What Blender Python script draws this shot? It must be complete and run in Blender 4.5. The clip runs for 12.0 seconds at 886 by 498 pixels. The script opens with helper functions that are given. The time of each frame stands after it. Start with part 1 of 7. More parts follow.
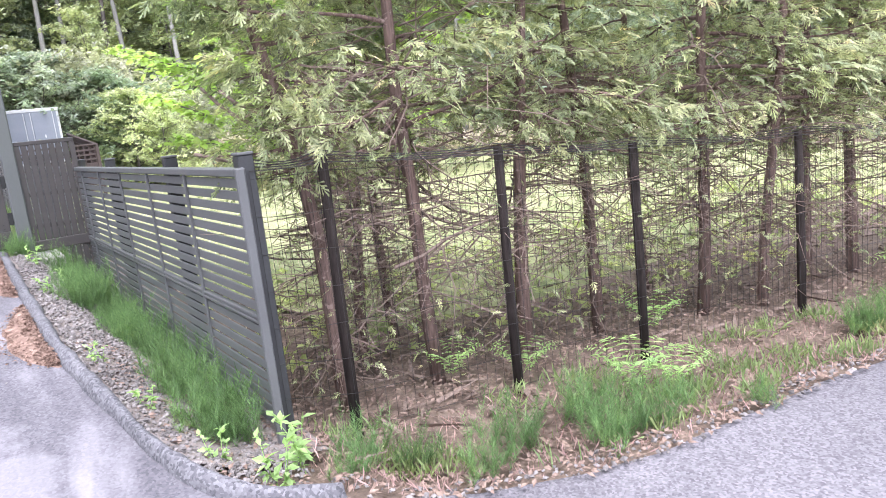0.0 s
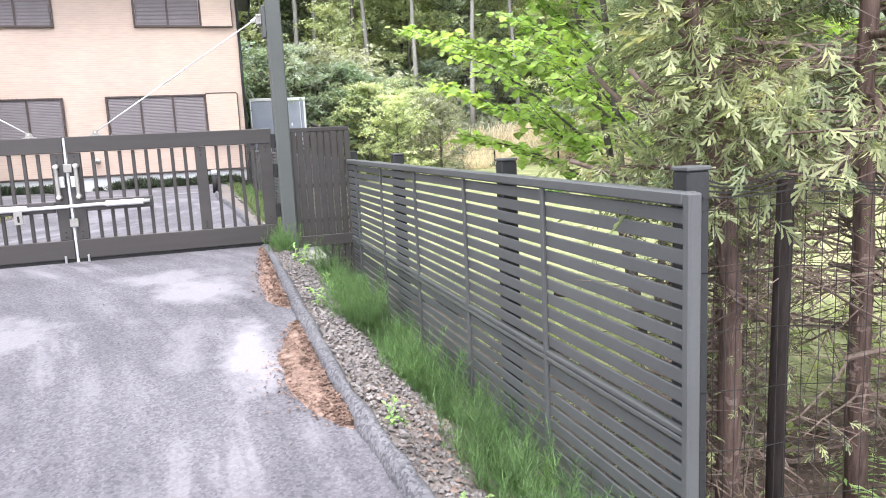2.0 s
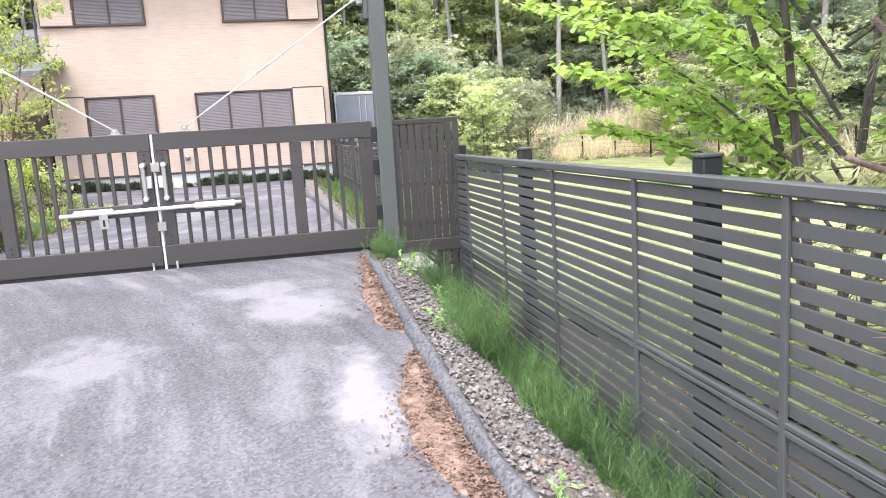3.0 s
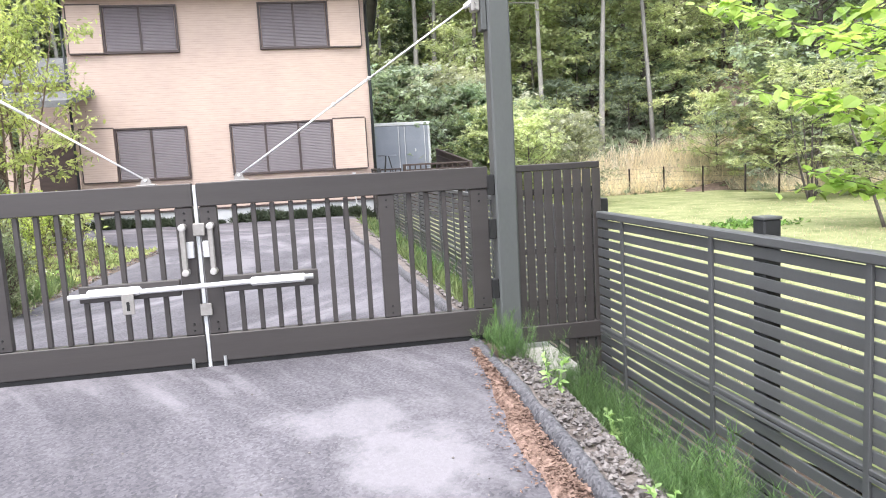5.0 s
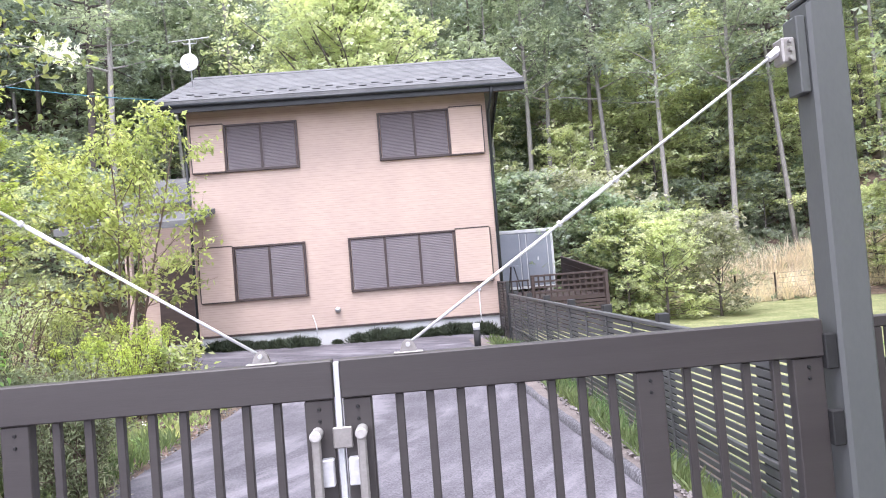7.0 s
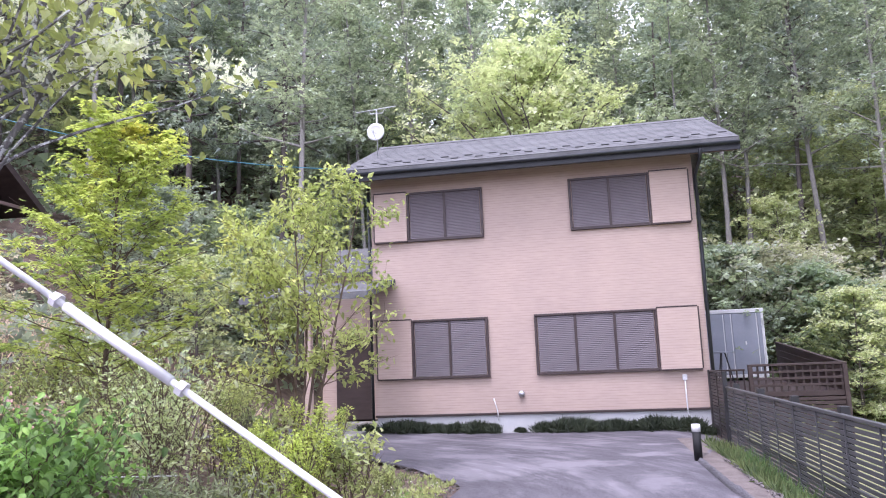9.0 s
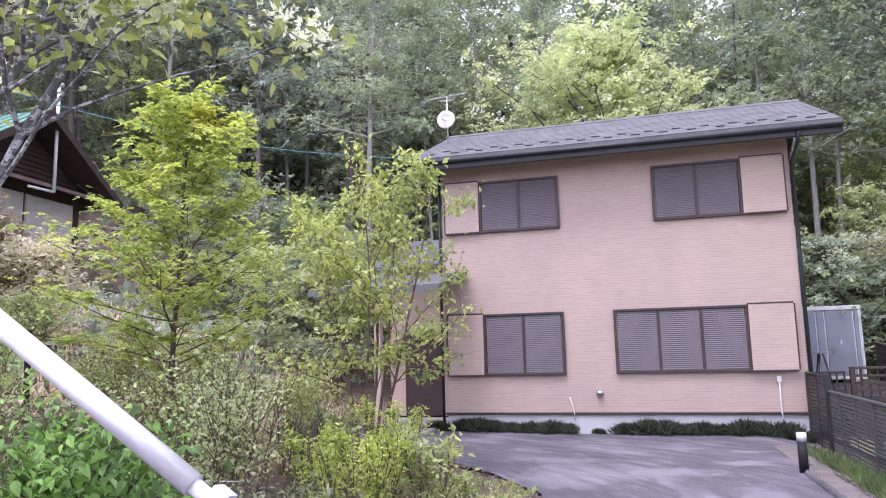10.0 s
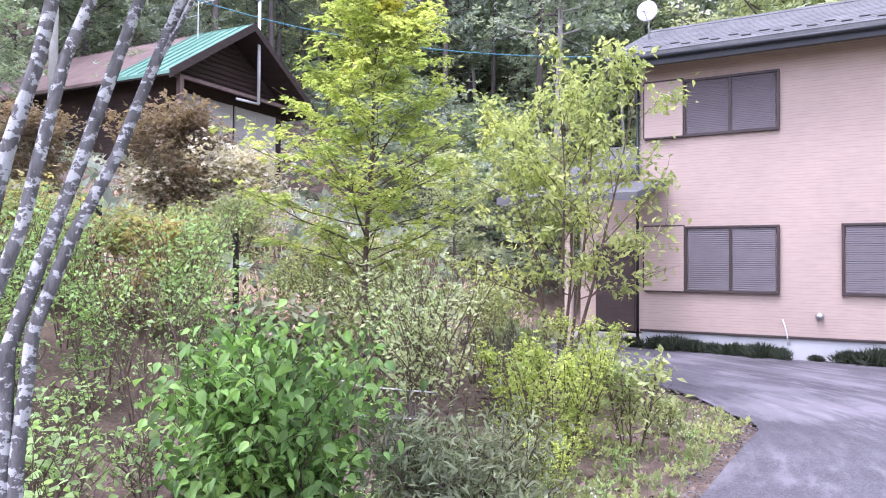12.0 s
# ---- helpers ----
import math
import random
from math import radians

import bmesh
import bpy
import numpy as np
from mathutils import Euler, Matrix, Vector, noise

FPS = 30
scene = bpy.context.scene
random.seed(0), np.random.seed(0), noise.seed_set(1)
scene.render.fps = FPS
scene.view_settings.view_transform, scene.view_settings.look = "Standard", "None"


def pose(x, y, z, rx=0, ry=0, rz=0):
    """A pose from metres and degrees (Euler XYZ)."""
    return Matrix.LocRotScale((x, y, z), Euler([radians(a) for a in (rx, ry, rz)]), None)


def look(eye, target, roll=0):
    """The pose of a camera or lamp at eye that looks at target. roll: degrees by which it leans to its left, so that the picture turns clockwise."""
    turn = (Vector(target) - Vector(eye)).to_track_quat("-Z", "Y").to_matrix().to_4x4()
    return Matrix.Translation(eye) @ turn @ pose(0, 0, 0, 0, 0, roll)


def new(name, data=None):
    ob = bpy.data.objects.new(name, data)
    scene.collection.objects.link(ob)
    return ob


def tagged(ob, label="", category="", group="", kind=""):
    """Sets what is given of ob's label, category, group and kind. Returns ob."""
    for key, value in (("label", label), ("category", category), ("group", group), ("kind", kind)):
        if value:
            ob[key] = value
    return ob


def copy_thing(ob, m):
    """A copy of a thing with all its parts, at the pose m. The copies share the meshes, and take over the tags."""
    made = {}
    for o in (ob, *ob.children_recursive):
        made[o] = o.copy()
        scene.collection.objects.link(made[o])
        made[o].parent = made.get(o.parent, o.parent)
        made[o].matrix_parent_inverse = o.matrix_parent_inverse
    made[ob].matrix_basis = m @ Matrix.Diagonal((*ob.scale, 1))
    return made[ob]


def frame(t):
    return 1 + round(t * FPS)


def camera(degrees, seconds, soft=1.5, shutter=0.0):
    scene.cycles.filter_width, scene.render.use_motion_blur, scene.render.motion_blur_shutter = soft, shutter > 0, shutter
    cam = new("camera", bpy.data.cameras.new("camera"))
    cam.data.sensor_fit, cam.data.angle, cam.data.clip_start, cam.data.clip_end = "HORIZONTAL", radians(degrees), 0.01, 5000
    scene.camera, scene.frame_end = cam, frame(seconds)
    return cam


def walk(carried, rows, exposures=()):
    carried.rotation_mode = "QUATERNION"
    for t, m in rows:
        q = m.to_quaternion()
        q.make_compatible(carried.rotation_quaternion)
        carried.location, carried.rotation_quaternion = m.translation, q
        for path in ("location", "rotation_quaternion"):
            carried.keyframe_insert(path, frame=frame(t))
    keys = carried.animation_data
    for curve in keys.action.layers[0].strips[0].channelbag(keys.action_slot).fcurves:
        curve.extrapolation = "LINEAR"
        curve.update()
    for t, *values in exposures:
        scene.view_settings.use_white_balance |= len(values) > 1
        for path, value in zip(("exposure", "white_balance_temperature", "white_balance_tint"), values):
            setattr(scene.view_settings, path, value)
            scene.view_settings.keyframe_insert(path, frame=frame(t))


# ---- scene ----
cam = camera(62.8, 12.0, soft=1.0)
PATH = [
    (0, (1.946, 0.129, 2.549), (3.028, 1.769, 2.175), -6.4),
    (0.5, (1.864, 0.515, 2.581), (2.882, 2.206, 2.257), -5.2),
    (1, (1.839, 0.91, 2.568), (2.631, 2.725, 2.289), -4.6),
    (1.5, (1.792, 1.302, 2.559), (2.419, 3.179, 2.273), -2.7),
    (2, (1.76, 1.701, 2.585), (2.37, 3.579, 2.271), -2.7),
    (2.5, (1.746, 2.151, 2.568), (2.227, 4.068, 2.264), -3.5),
    (2.7, (1.716, 2.304, 2.577), (2.154, 4.23, 2.265), -3.7),
    (4.3, (1.44, 3.612, 2.681), (1.781, 5.554, 2.345), -2.6),
    (4.5, (1.381, 3.77, 2.709), (1.718, 5.717, 2.4), -2.7),
    (5, (1.331, 4.192, 2.745), (1.681, 6.147, 2.505), -3.2),
    (5.5, (1.273, 4.627, 2.8), (1.6, 6.595, 2.657), -3.2),
    (6, (1.163, 5.067, 2.843), (1.448, 7.042, 2.713), -2.8),
    (6.5, (1.125, 5.508, 2.901), (1.348, 7.494, 2.82), -4.1),
    (7, (0.992, 5.938, 2.96), (1.077, 7.935, 3.026), -4.6),
    (7.5, (0.864, 6.322, 3.032), (0.77, 8.31, 3.235), -4.8),
    (7.7, (0.838, 6.493, 3.046), (0.682, 8.468, 3.325), -4.7),
    (9.3, (0.393, 7.622, 3.152), (-0.001, 9.56, 3.448), -2.1),
    (9.5, (0.342, 7.739, 3.17), (-0.084, 9.671, 3.46), -2.1),
    (10, (0.169, 8.005, 3.185), (-0.365, 9.912, 3.468), -1.4),
    (10.5, (0.082, 8.217, 3.198), (-0.468, 10.123, 3.459), -2.2),
    (11, (0.04, 8.444, 3.194), (-0.617, 10.316, 3.452), -2.3),
    (11.5, (-0.094, 8.518, 3.18), (-0.991, 10.298, 3.345), -0.6),
    (12, (-0.177, 8.517, 3.181), (-1.182, 10.246, 3.225), 0.4),
]
EXPOSURES = [(0.0, 1.74, 5850, 17), (0.5, 1.78, 5760, 16), (1.0, 1.7, 5820, 15), (1.5, 1.66, 6000, 13), (2.0, 1.6, 6080, 12), (2.5, 1.58, 6100, 12), (5.0, 1.5, 6150, 12), (6.5, 1.48, 6050, 16), (7.5, 1.32, 5750, 25), (9.5, 0.89, 5650, 30), (10.5, 0.82, 5640, 31), (11.0, 1.08, 5600, 31), (11.5, 1.26, 5550, 30), (12.0, 1.25, 5500, 30)]
walk(cam, [(t, look(eye, target, roll)) for t, eye, target, roll in PATH], EXPOSURES)

# ---- light ----
world = bpy.data.worlds.new("sky")
scene.world = world
world.use_nodes = True
wn, wl = world.node_tree.nodes, world.node_tree.links
sky = wn.new("ShaderNodeTexSky")
sky.sky_type = "NISHITA"
sky.sun_disc = False
sky.sun_elevation, sky.sun_rotation = radians(66), radians(200)
sky.air_density, sky.dust_density, sky.ozone_density = 1.0, 6.0, 0.6
haze = wn.new("ShaderNodeMixRGB")
haze.inputs[0].default_value = 0.8
haze.inputs[2].default_value = (9.6, 9.7, 9.9, 1)
wl.new(sky.outputs[0], haze.inputs[1])
wl.new(haze.outputs[0], wn["Background"].inputs["Color"])
wn["Background"].inputs["Strength"].default_value = 0.15

sun = new("sun", bpy.data.lights.new("sun", "SUN"))
sun.data.energy, sun.data.angle, sun.data.color = 1.4, radians(20), (1.0, 0.96, 0.9)
sun.matrix_world = look((-4.5, -11, 26), (0, 0, 0))


# ---- materials ----
def base_nodes(name):
    m = bpy.data.materials.new(name)
    m.use_nodes = True
    n, l = m.node_tree.nodes, m.node_tree.links
    return m, n, l, n["Principled BSDF"]


def noise_tex(n, l, co, scale, detail=5.0, rough=0.6):
    t = n.new("ShaderNodeTexNoise")
    t.inputs["Scale"].default_value, t.inputs["Detail"].default_value, t.inputs["Roughness"].default_value = scale, detail, rough
    l.new(co, t.inputs["Vector"])
    return t.outputs["Fac"]


def ramp(n, l, fac, stops):
    r = n.new("ShaderNodeValToRGB")
    e = r.color_ramp.elements
    e[0].position, e[0].color = stops[0][0], (*stops[0][1], 1)
    e[1].position, e[1].color = stops[-1][0], (*stops[-1][1], 1)
    for p, c in stops[1:-1]:
        k = e.new(p)
        k.color = (*c, 1)
    l.new(fac, r.inputs["Fac"])
    return r.outputs["Color"]


def mix(n, l, fac, a, b, kind="MIX"):
    x = n.new("ShaderNodeMixRGB")
    x.blend_type = kind
    for sock, v in zip(x.inputs, (fac, a, b)):
        if isinstance(v, (int, float)):
            sock.default_value = v
        elif isinstance(v, tuple):
            sock.default_value = (*v, 1)
        else:
            l.new(v, sock)
    return x.outputs["Color"]


def bumped(n, l, bsdf, height, strength, distance=0.01):
    b = n.new("ShaderNodeBump")
    b.inputs["Strength"].default_value, b.inputs["Distance"].default_value = strength, distance
    l.new(height, b.inputs["Height"])
    l.new(b.outputs["Normal"], bsdf.inputs["Normal"])


def coords(n, l, scale=(1, 1, 1), what="Object"):
    tc = n.new("ShaderNodeTexCoord")
    mp = n.new("ShaderNodeMapping")
    mp.inputs["Scale"].default_value = scale
    l.new(tc.outputs[what], mp.inputs["Vector"])
    return mp.outputs["Vector"]


def value_shift(n, l, colour, amount, island=False):
    """Each object, or each loose piece, a little lighter or darker."""
    if island:
        r = n.new("ShaderNodeNewGeometry").outputs["Random Per Island"]
    else:
        r = n.new("ShaderNodeObjectInfo").outputs["Random"]
    mr = n.new("ShaderNodeMapRange")
    mr.inputs["To Min"].default_value, mr.inputs["To Max"].default_value = 1 - amount, 1 + amount
    l.new(r, mr.inputs["Value"])
    h = n.new("ShaderNodeHueSaturation")
    l.new(mr.outputs["Result"], h.inputs["Value"])
    l.new(colour, h.inputs["Color"])
    return h.outputs["Color"]


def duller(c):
    """Surface colours, scaled to 0.8 to balance the raised exposure."""
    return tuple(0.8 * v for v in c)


def surface(name, c1, c2, scale=3.0, rough=0.6, metal=0.0, fine=60.0, bump=0.15, stretch=(1, 1, 1), shift=0.0, spec=0.4, fine_mix=0.25):
    m, n, l, b = base_nodes(name)
    c1, c2 = duller(c1), duller(c2)
    co = coords(n, l, stretch)
    big = noise_tex(n, l, co, scale)
    small = noise_tex(n, l, co, fine, 4)
    col = ramp(n, l, big, [(0.3, c1), (0.7, c2)])
    grain = ramp(n, l, small, [(0.25, (0.55, 0.55, 0.55)), (0.75, (1.35, 1.35, 1.35))])
    col = mix(n, l, fine_mix, col, grain, "MULTIPLY")
    if shift:
        col = value_shift(n, l, col, shift)
    l.new(col, b.inputs["Base Color"])
    b.inputs["Roughness"].default_value, b.inputs["Metallic"].default_value = rough, metal
    b.inputs["Specular IOR Level"].default_value = spec
    bumped(n, l, b, small, bump)
    return m


def foliage(name, dark, light, tip=None, trans=0.35, shift=0.35, rough=0.55, scale=0.9, gain=1.65, greying=0.16):
    m, n, l, b = base_nodes(name)

    def greyed(c):
        """Leaf greens, greyed towards olive; far trees get more, as haze put in colour."""
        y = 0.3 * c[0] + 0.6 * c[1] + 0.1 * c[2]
        return tuple(min(0.85, gain * k * ((1 - greying) * v + greying * y) + 0.012) for v, k in zip(c, (1.3 - 0.45 * greying, 0.98, 1.1 + greying)))

    dark, light, tip = (greyed(k) if k else None for k in (dark, light, tip))
    trans = min(0.5, trans + 0.06)
    co = coords(n, l)
    big = noise_tex(n, l, co, scale, 3)
    stops = [(0.3, dark), (0.62, light)] + ([(0.75, tip)] if tip else [])
    col = ramp(n, l, big, stops)
    col = value_shift(n, l, col, shift, True)
    col = value_shift(n, l, col, 0.18)
    l.new(col, b.inputs["Base Color"])
    b.inputs["Roughness"].default_value = rough
    b.inputs["Specular IOR Level"].default_value = 0.25
    t = n.new("ShaderNodeBsdfTranslucent")
    warm = mix(n, l, 0.6, col, (1.5, 1.6, 0.8), "MULTIPLY")
    l.new(warm, t.inputs["Color"])
    s = n.new("ShaderNodeMixShader")
    s.inputs[0].default_value = trans
    l.new(b.outputs[0], s.inputs[1])
    l.new(t.outputs[0], s.inputs[2])
    l.new(s.outputs[0], n["Material Output"].inputs["Surface"])
    return m


def swirl(n, l, cx, cy, stretch):
    """Coordinates drawn out along circles about a centre."""
    tc = n.new("ShaderNodeTexCoord")
    off = n.new("ShaderNodeVectorMath")
    off.operation = "SUBTRACT"
    off.inputs[1].default_value = (cx, cy, 0)
    l.new(tc.outputs["Object"], off.inputs[0])
    flat = n.new("ShaderNodeVectorMath")
    flat.operation = "MULTIPLY"
    flat.inputs[1].default_value = (1, 1, 0)
    l.new(off.outputs[0], flat.inputs[0])
    r = n.new("ShaderNodeVectorMath")
    r.operation = "LENGTH"
    l.new(flat.outputs[0], r.inputs[0])
    sep, com = n.new("ShaderNodeSeparateXYZ"), n.new("ShaderNodeCombineXYZ")
    l.new(flat.outputs[0], sep.inputs[0])
    ang, mul = n.new("ShaderNodeMath"), n.new("ShaderNodeMath")
    ang.operation, mul.operation = "ARCTAN2", "MULTIPLY"
    l.new(sep.outputs["Y"], ang.inputs[0])
    l.new(sep.outputs["X"], ang.inputs[1])
    l.new(ang.outputs[0], mul.inputs[0])
    mul.inputs[1].default_value = stretch
    l.new(r.outputs["Value"], com.inputs["X"])
    l.new(mul.outputs[0], com.inputs["Y"])
    return com.outputs[0]


def asphalt(name, dark, mid, dust, dusty, speckle=1.0, centres=(), stains=()):
    """Worn asphalt: fine aggregate, broad stains and pale dust drawn out along the wheel tracks."""
    m, n, l, b = base_nodes(name)
    co = coords(n, l)
    dark, mid, dust = duller(dark), duller(mid), duller(dust)
    big = noise_tex(n, l, co, 0.8, 4)
    fine = noise_tex(n, l, co, 130, 3)
    vor = n.new("ShaderNodeTexVoronoi")
    vor.inputs["Scale"].default_value = 85
    l.new(co, vor.inputs["Vector"])
    col = ramp(n, l, big, [(0.32, dark), (0.68, mid)])
    chips = ramp(n, l, vor.outputs["Color"], [(0.12, (0.5, 0.5, 0.52)), (0.88, (1.55, 1.55, 1.52))])
    col = mix(n, l, min(1.0, 0.55 * speckle), col, chips, "MULTIPLY")
    patch = noise_tex(n, l, co, 0.55, 4, 0.55)
    if centres:
        maps = []
        for cx, cy in centres:
            v = swirl(n, l, cx, cy, 1.5)
            broad, thin = noise_tex(n, l, v, 1.7, 5, 0.6), noise_tex(n, l, v, 6.5, 3, 0.55)
            maps.append((broad, thin))
        tc, sep, mr = n.new("ShaderNodeTexCoord"), n.new("ShaderNodeSeparateXYZ"), n.new("ShaderNodeMapRange")
        l.new(tc.outputs["Object"], sep.inputs[0])
        l.new(sep.outputs["Y"], mr.inputs["Value"])
        mr.inputs["From Min"].default_value, mr.inputs["From Max"].default_value = 8.2, 9.4
        broad = mix(n, l, mr.outputs["Result"], maps[0][0], maps[1][0])
        thin = mix(n, l, mr.outputs["Result"], maps[0][1], maps[1][1])
        dirt = ramp(n, l, thin, [(0.34, (0.78, 0.78, 0.79)), (0.5, (1, 1, 1))])
        col = mix(n, l, 0.8, col, dirt, "MULTIPLY")
        both = mix(n, l, 0.45, broad, patch)
        fac = ramp(n, l, both, [(dusty, (0, 0, 0)), (dusty + 0.1, (0.5, 0.5, 0.5))])
        lines = ramp(n, l, thin, [(0.53, (0, 0, 0)), (0.63, (0.4, 0.4, 0.4))])
        lines = mix(n, l, 1.0, lines, ramp(n, l, patch, [(0.42, (0.15, 0.15, 0.15)), (0.6, (1, 1, 1))]), "MULTIPLY")
        fac = mix(n, l, 1.0, fac, lines, "SCREEN")
        ragged = noise_tex(n, l, co, 3.2, 5, 0.6)
        for x, y, w, h, strength in stains:
            mp, ln = n.new("ShaderNodeMapping"), n.new("ShaderNodeVectorMath")
            mp.inputs["Location"].default_value, mp.inputs["Scale"].default_value = (-2 * x / w, -2 * y / h, 0), (2 / w, 2 / h, 0)
            ln.operation = "LENGTH"
            l.new(tc.outputs["Object"], mp.inputs["Vector"])
            l.new(mp.outputs["Vector"], ln.inputs[0])
            edge = n.new("ShaderNodeMath")
            edge.operation = "MULTIPLY_ADD"
            edge.inputs[1].default_value, edge.inputs[2].default_value = 2.2, -1.1
            l.new(ragged, edge.inputs[0])
            total = n.new("ShaderNodeMath")
            l.new(ln.outputs["Value"], total.inputs[0])
            l.new(edge.outputs[0], total.inputs[1])
            fac = mix(n, l, 1.0, fac, ramp(n, l, total.outputs[0], [(0.45, (strength,) * 3), (0.95, (0, 0, 0))]), "LIGHTEN")
    else:
        streak = noise_tex(n, l, coords(n, l, (1.0, 0.35, 1.0)), 1.6, 6, 0.65)
        fac = ramp(n, l, mix(n, l, 0.5, streak, patch), [(dusty, (0, 0, 0)), (dusty + 0.14, (0.7, 0.7, 0.7))])
    col = mix(n, l, fac, col, dust)
    l.new(col, b.inputs["Base Color"])
    b.inputs["Roughness"].default_value = 0.85
    b.inputs["Specular IOR Level"].default_value = 0.25
    bumped(n, l, b, fine, 0.35, 0.006)
    return m


def siding(name, c1, c2, joint):
    """Narrow ribbed courses with broken shallow grooves."""
    m, n, l, b = base_nodes(name)
    c1, c2, joint = duller(c1), duller(c2), duller(joint)
    tc = n.new("ShaderNodeTexCoord")
    sep, com = n.new("ShaderNodeSeparateXYZ"), n.new("ShaderNodeCombineXYZ")
    add = n.new("ShaderNodeMath")
    l.new(tc.outputs["Object"], sep.inputs[0])
    l.new(sep.outputs["X"], add.inputs[0])
    l.new(sep.outputs["Y"], add.inputs[1])
    l.new(add.outputs[0], com.inputs["X"])
    l.new(sep.outputs["Z"], com.inputs["Y"])

    def stretched(sx, sy, detail):
        mp = n.new("ShaderNodeMapping")
        mp.inputs["Scale"].default_value = (sx, sy, 1)
        l.new(com.outputs[0], mp.inputs["Vector"])
        return noise_tex(n, l, mp.outputs["Vector"], 1.0, detail, 0.55)

    wave = n.new("ShaderNodeTexWave")
    wave.bands_direction = "Y"
    wave.inputs["Scale"].default_value = 5.6
    l.new(com.outputs[0], wave.inputs["Vector"])
    groove = ramp(n, l, wave.outputs["Fac"], [(0.04, (1, 1, 1)), (0.2, (0, 0, 0))])
    broken = ramp(n, l, stretched(2.2, 17, 2), [(0.38, (0.15, 0.15, 0.15)), (0.62, (1, 1, 1))])
    lines = mix(n, l, 1.0, groove, broken, "MULTIPLY")
    col = ramp(n, l, stretched(4.0, 19, 3), [(0.3, c2), (0.7, c1)])
    col = mix(n, l, lines, col, joint)
    big = noise_tex(n, l, tc.outputs["Object"], 0.6, 5)
    weather = ramp(n, l, big, [(0.3, (0.88, 0.87, 0.88)), (0.7, (1.08, 1.06, 1.04))])
    col = mix(n, l, 0.8, col, weather, "MULTIPLY")
    l.new(col, b.inputs["Base Color"])
    b.inputs["Roughness"].default_value = 0.75
    bumped(n, l, b, lines, -0.6, 0.005)
    return m


def bark(name, c1, c2, blotch=None, stretch=(5, 5, 1), cut=0.55, size=15):
    m, n, l, b = base_nodes(name)
    co = coords(n, l, stretch)
    grain = noise_tex(n, l, co, 9, 6)
    col = ramp(n, l, grain, [(0.3, c1), (0.7, c2)])
    if blotch:
        spots = noise_tex(n, l, coords(n, l, (0.8, 0.8, 1.15)), size, 5, 0.65)
        col = mix(n, l, ramp(n, l, spots, [(cut, (0, 0, 0)), (cut + 0.03, (1, 1, 1))]), col, blotch)
    col = value_shift(n, l, col, 0.2)
    l.new(col, b.inputs["Base Color"])
    b.inputs["Roughness"].default_value = 0.9
    b.inputs["Specular IOR Level"].default_value = 0.15
    bumped(n, l, b, grain, 0.7, 0.02)
    return m


FENCE = surface("fence_paint", (0.092, 0.094, 0.096), (0.118, 0.120, 0.122), 2.0, 0.5, 0, 90, 0.04, (1, 1, 1), 0.07, 0.4, 0.12)
GATE = surface("gate_paint", (0.045, 0.039, 0.038), (0.061, 0.054, 0.052), 2.5, 0.45, 0, 70, 0.05, (0.2, 1, 3), 0.06, 0.45, 0.15)
# Far darker than the fence paint: shade behind the slats is in the colour.
POST_SHADED = surface("gap_shaded_post_paint", (0.026, 0.027, 0.029), (0.034, 0.035, 0.037), 2.0, 0.5)
POST = surface("post_paint", (0.092, 0.098, 0.096), (0.112, 0.118, 0.116), 2.0, 0.5, 0, 80, 0.04, (1, 1, 0.4), 0.05, 0.4, 0.12)
STEEL = surface("galvanised_steel", (0.62, 0.63, 0.64), (0.78, 0.79, 0.8), 8, 0.38, 0.75, 60, 0.05)
WHITE_ROD = surface("pale_rod", (0.82, 0.82, 0.83), (0.98, 0.98, 0.99), 6, 0.36, 0.35, 60, 0.03)
CAP = surface("handle_cap", (0.46, 0.44, 0.42), (0.58, 0.56, 0.54), 12, 0.45, 0.2, 80, 0.04)
PLATE = surface("lock_plate", (0.55, 0.55, 0.57), (0.70, 0.70, 0.72), 9, 0.4, 0.2, 60, 0.03)
LATCH = surface("latch_metal", (0.34, 0.32, 0.30), (0.45, 0.43, 0.41), 12, 0.4, 0.5, 80, 0.04)
BLACK = surface("black_rubber", (0.012, 0.012, 0.013), (0.02, 0.02, 0.02), 6, 0.7)
MESHPOST = bark("weathered_post", (0.016, 0.012, 0.011), (0.042, 0.033, 0.030), None, (4, 4, 0.6))
WIRE = surface("dark_wire", (0.030, 0.028, 0.027), (0.055, 0.05, 0.048), 10, 0.6, 0.3)
# pale dust dried on the drive: place, size and strength
STAINS = ((1.93, 5.45, 0.42, 1.5, 0.75), (1.72, 6.95, 0.75, 1.0, 0.6), (1.5, 7.35, 0.9, 0.5, 0.5), (1.6, 5.85, 0.3, 1.0, 0.3), (0.6, 6.3, 0.7, 0.9, 0.45), (0.0, 5.6, 0.6, 1.8, 0.3), (0.4, 4.2, 0.4, 1.4, 0.25), (1.9, 3.3, 0.5, 1.3, 0.4),
          (0.3, 14.0, 0.8, 3.5, 0.4), (0.2, 18.6, 2.0, 0.9, 0.6), (1.4, 19.6, 1.0, 0.7, 0.6), (1.6, 20.9, 0.8, 0.4, 0.6), (-1.4, 19.6, 1.8, 0.6, 0.35), (0.6, 21.2, 1.2, 0.4, 0.5), (1.3, 17.0, 0.8, 1.6, 0.45))
DRIVE = asphalt("drive_asphalt", (0.105, 0.098, 0.111), (0.158, 0.148, 0.166), (0.34, 0.32, 0.345), 0.515, 1.0, ((-7.0, 4.0), (-6.2, 14.5)), STAINS)
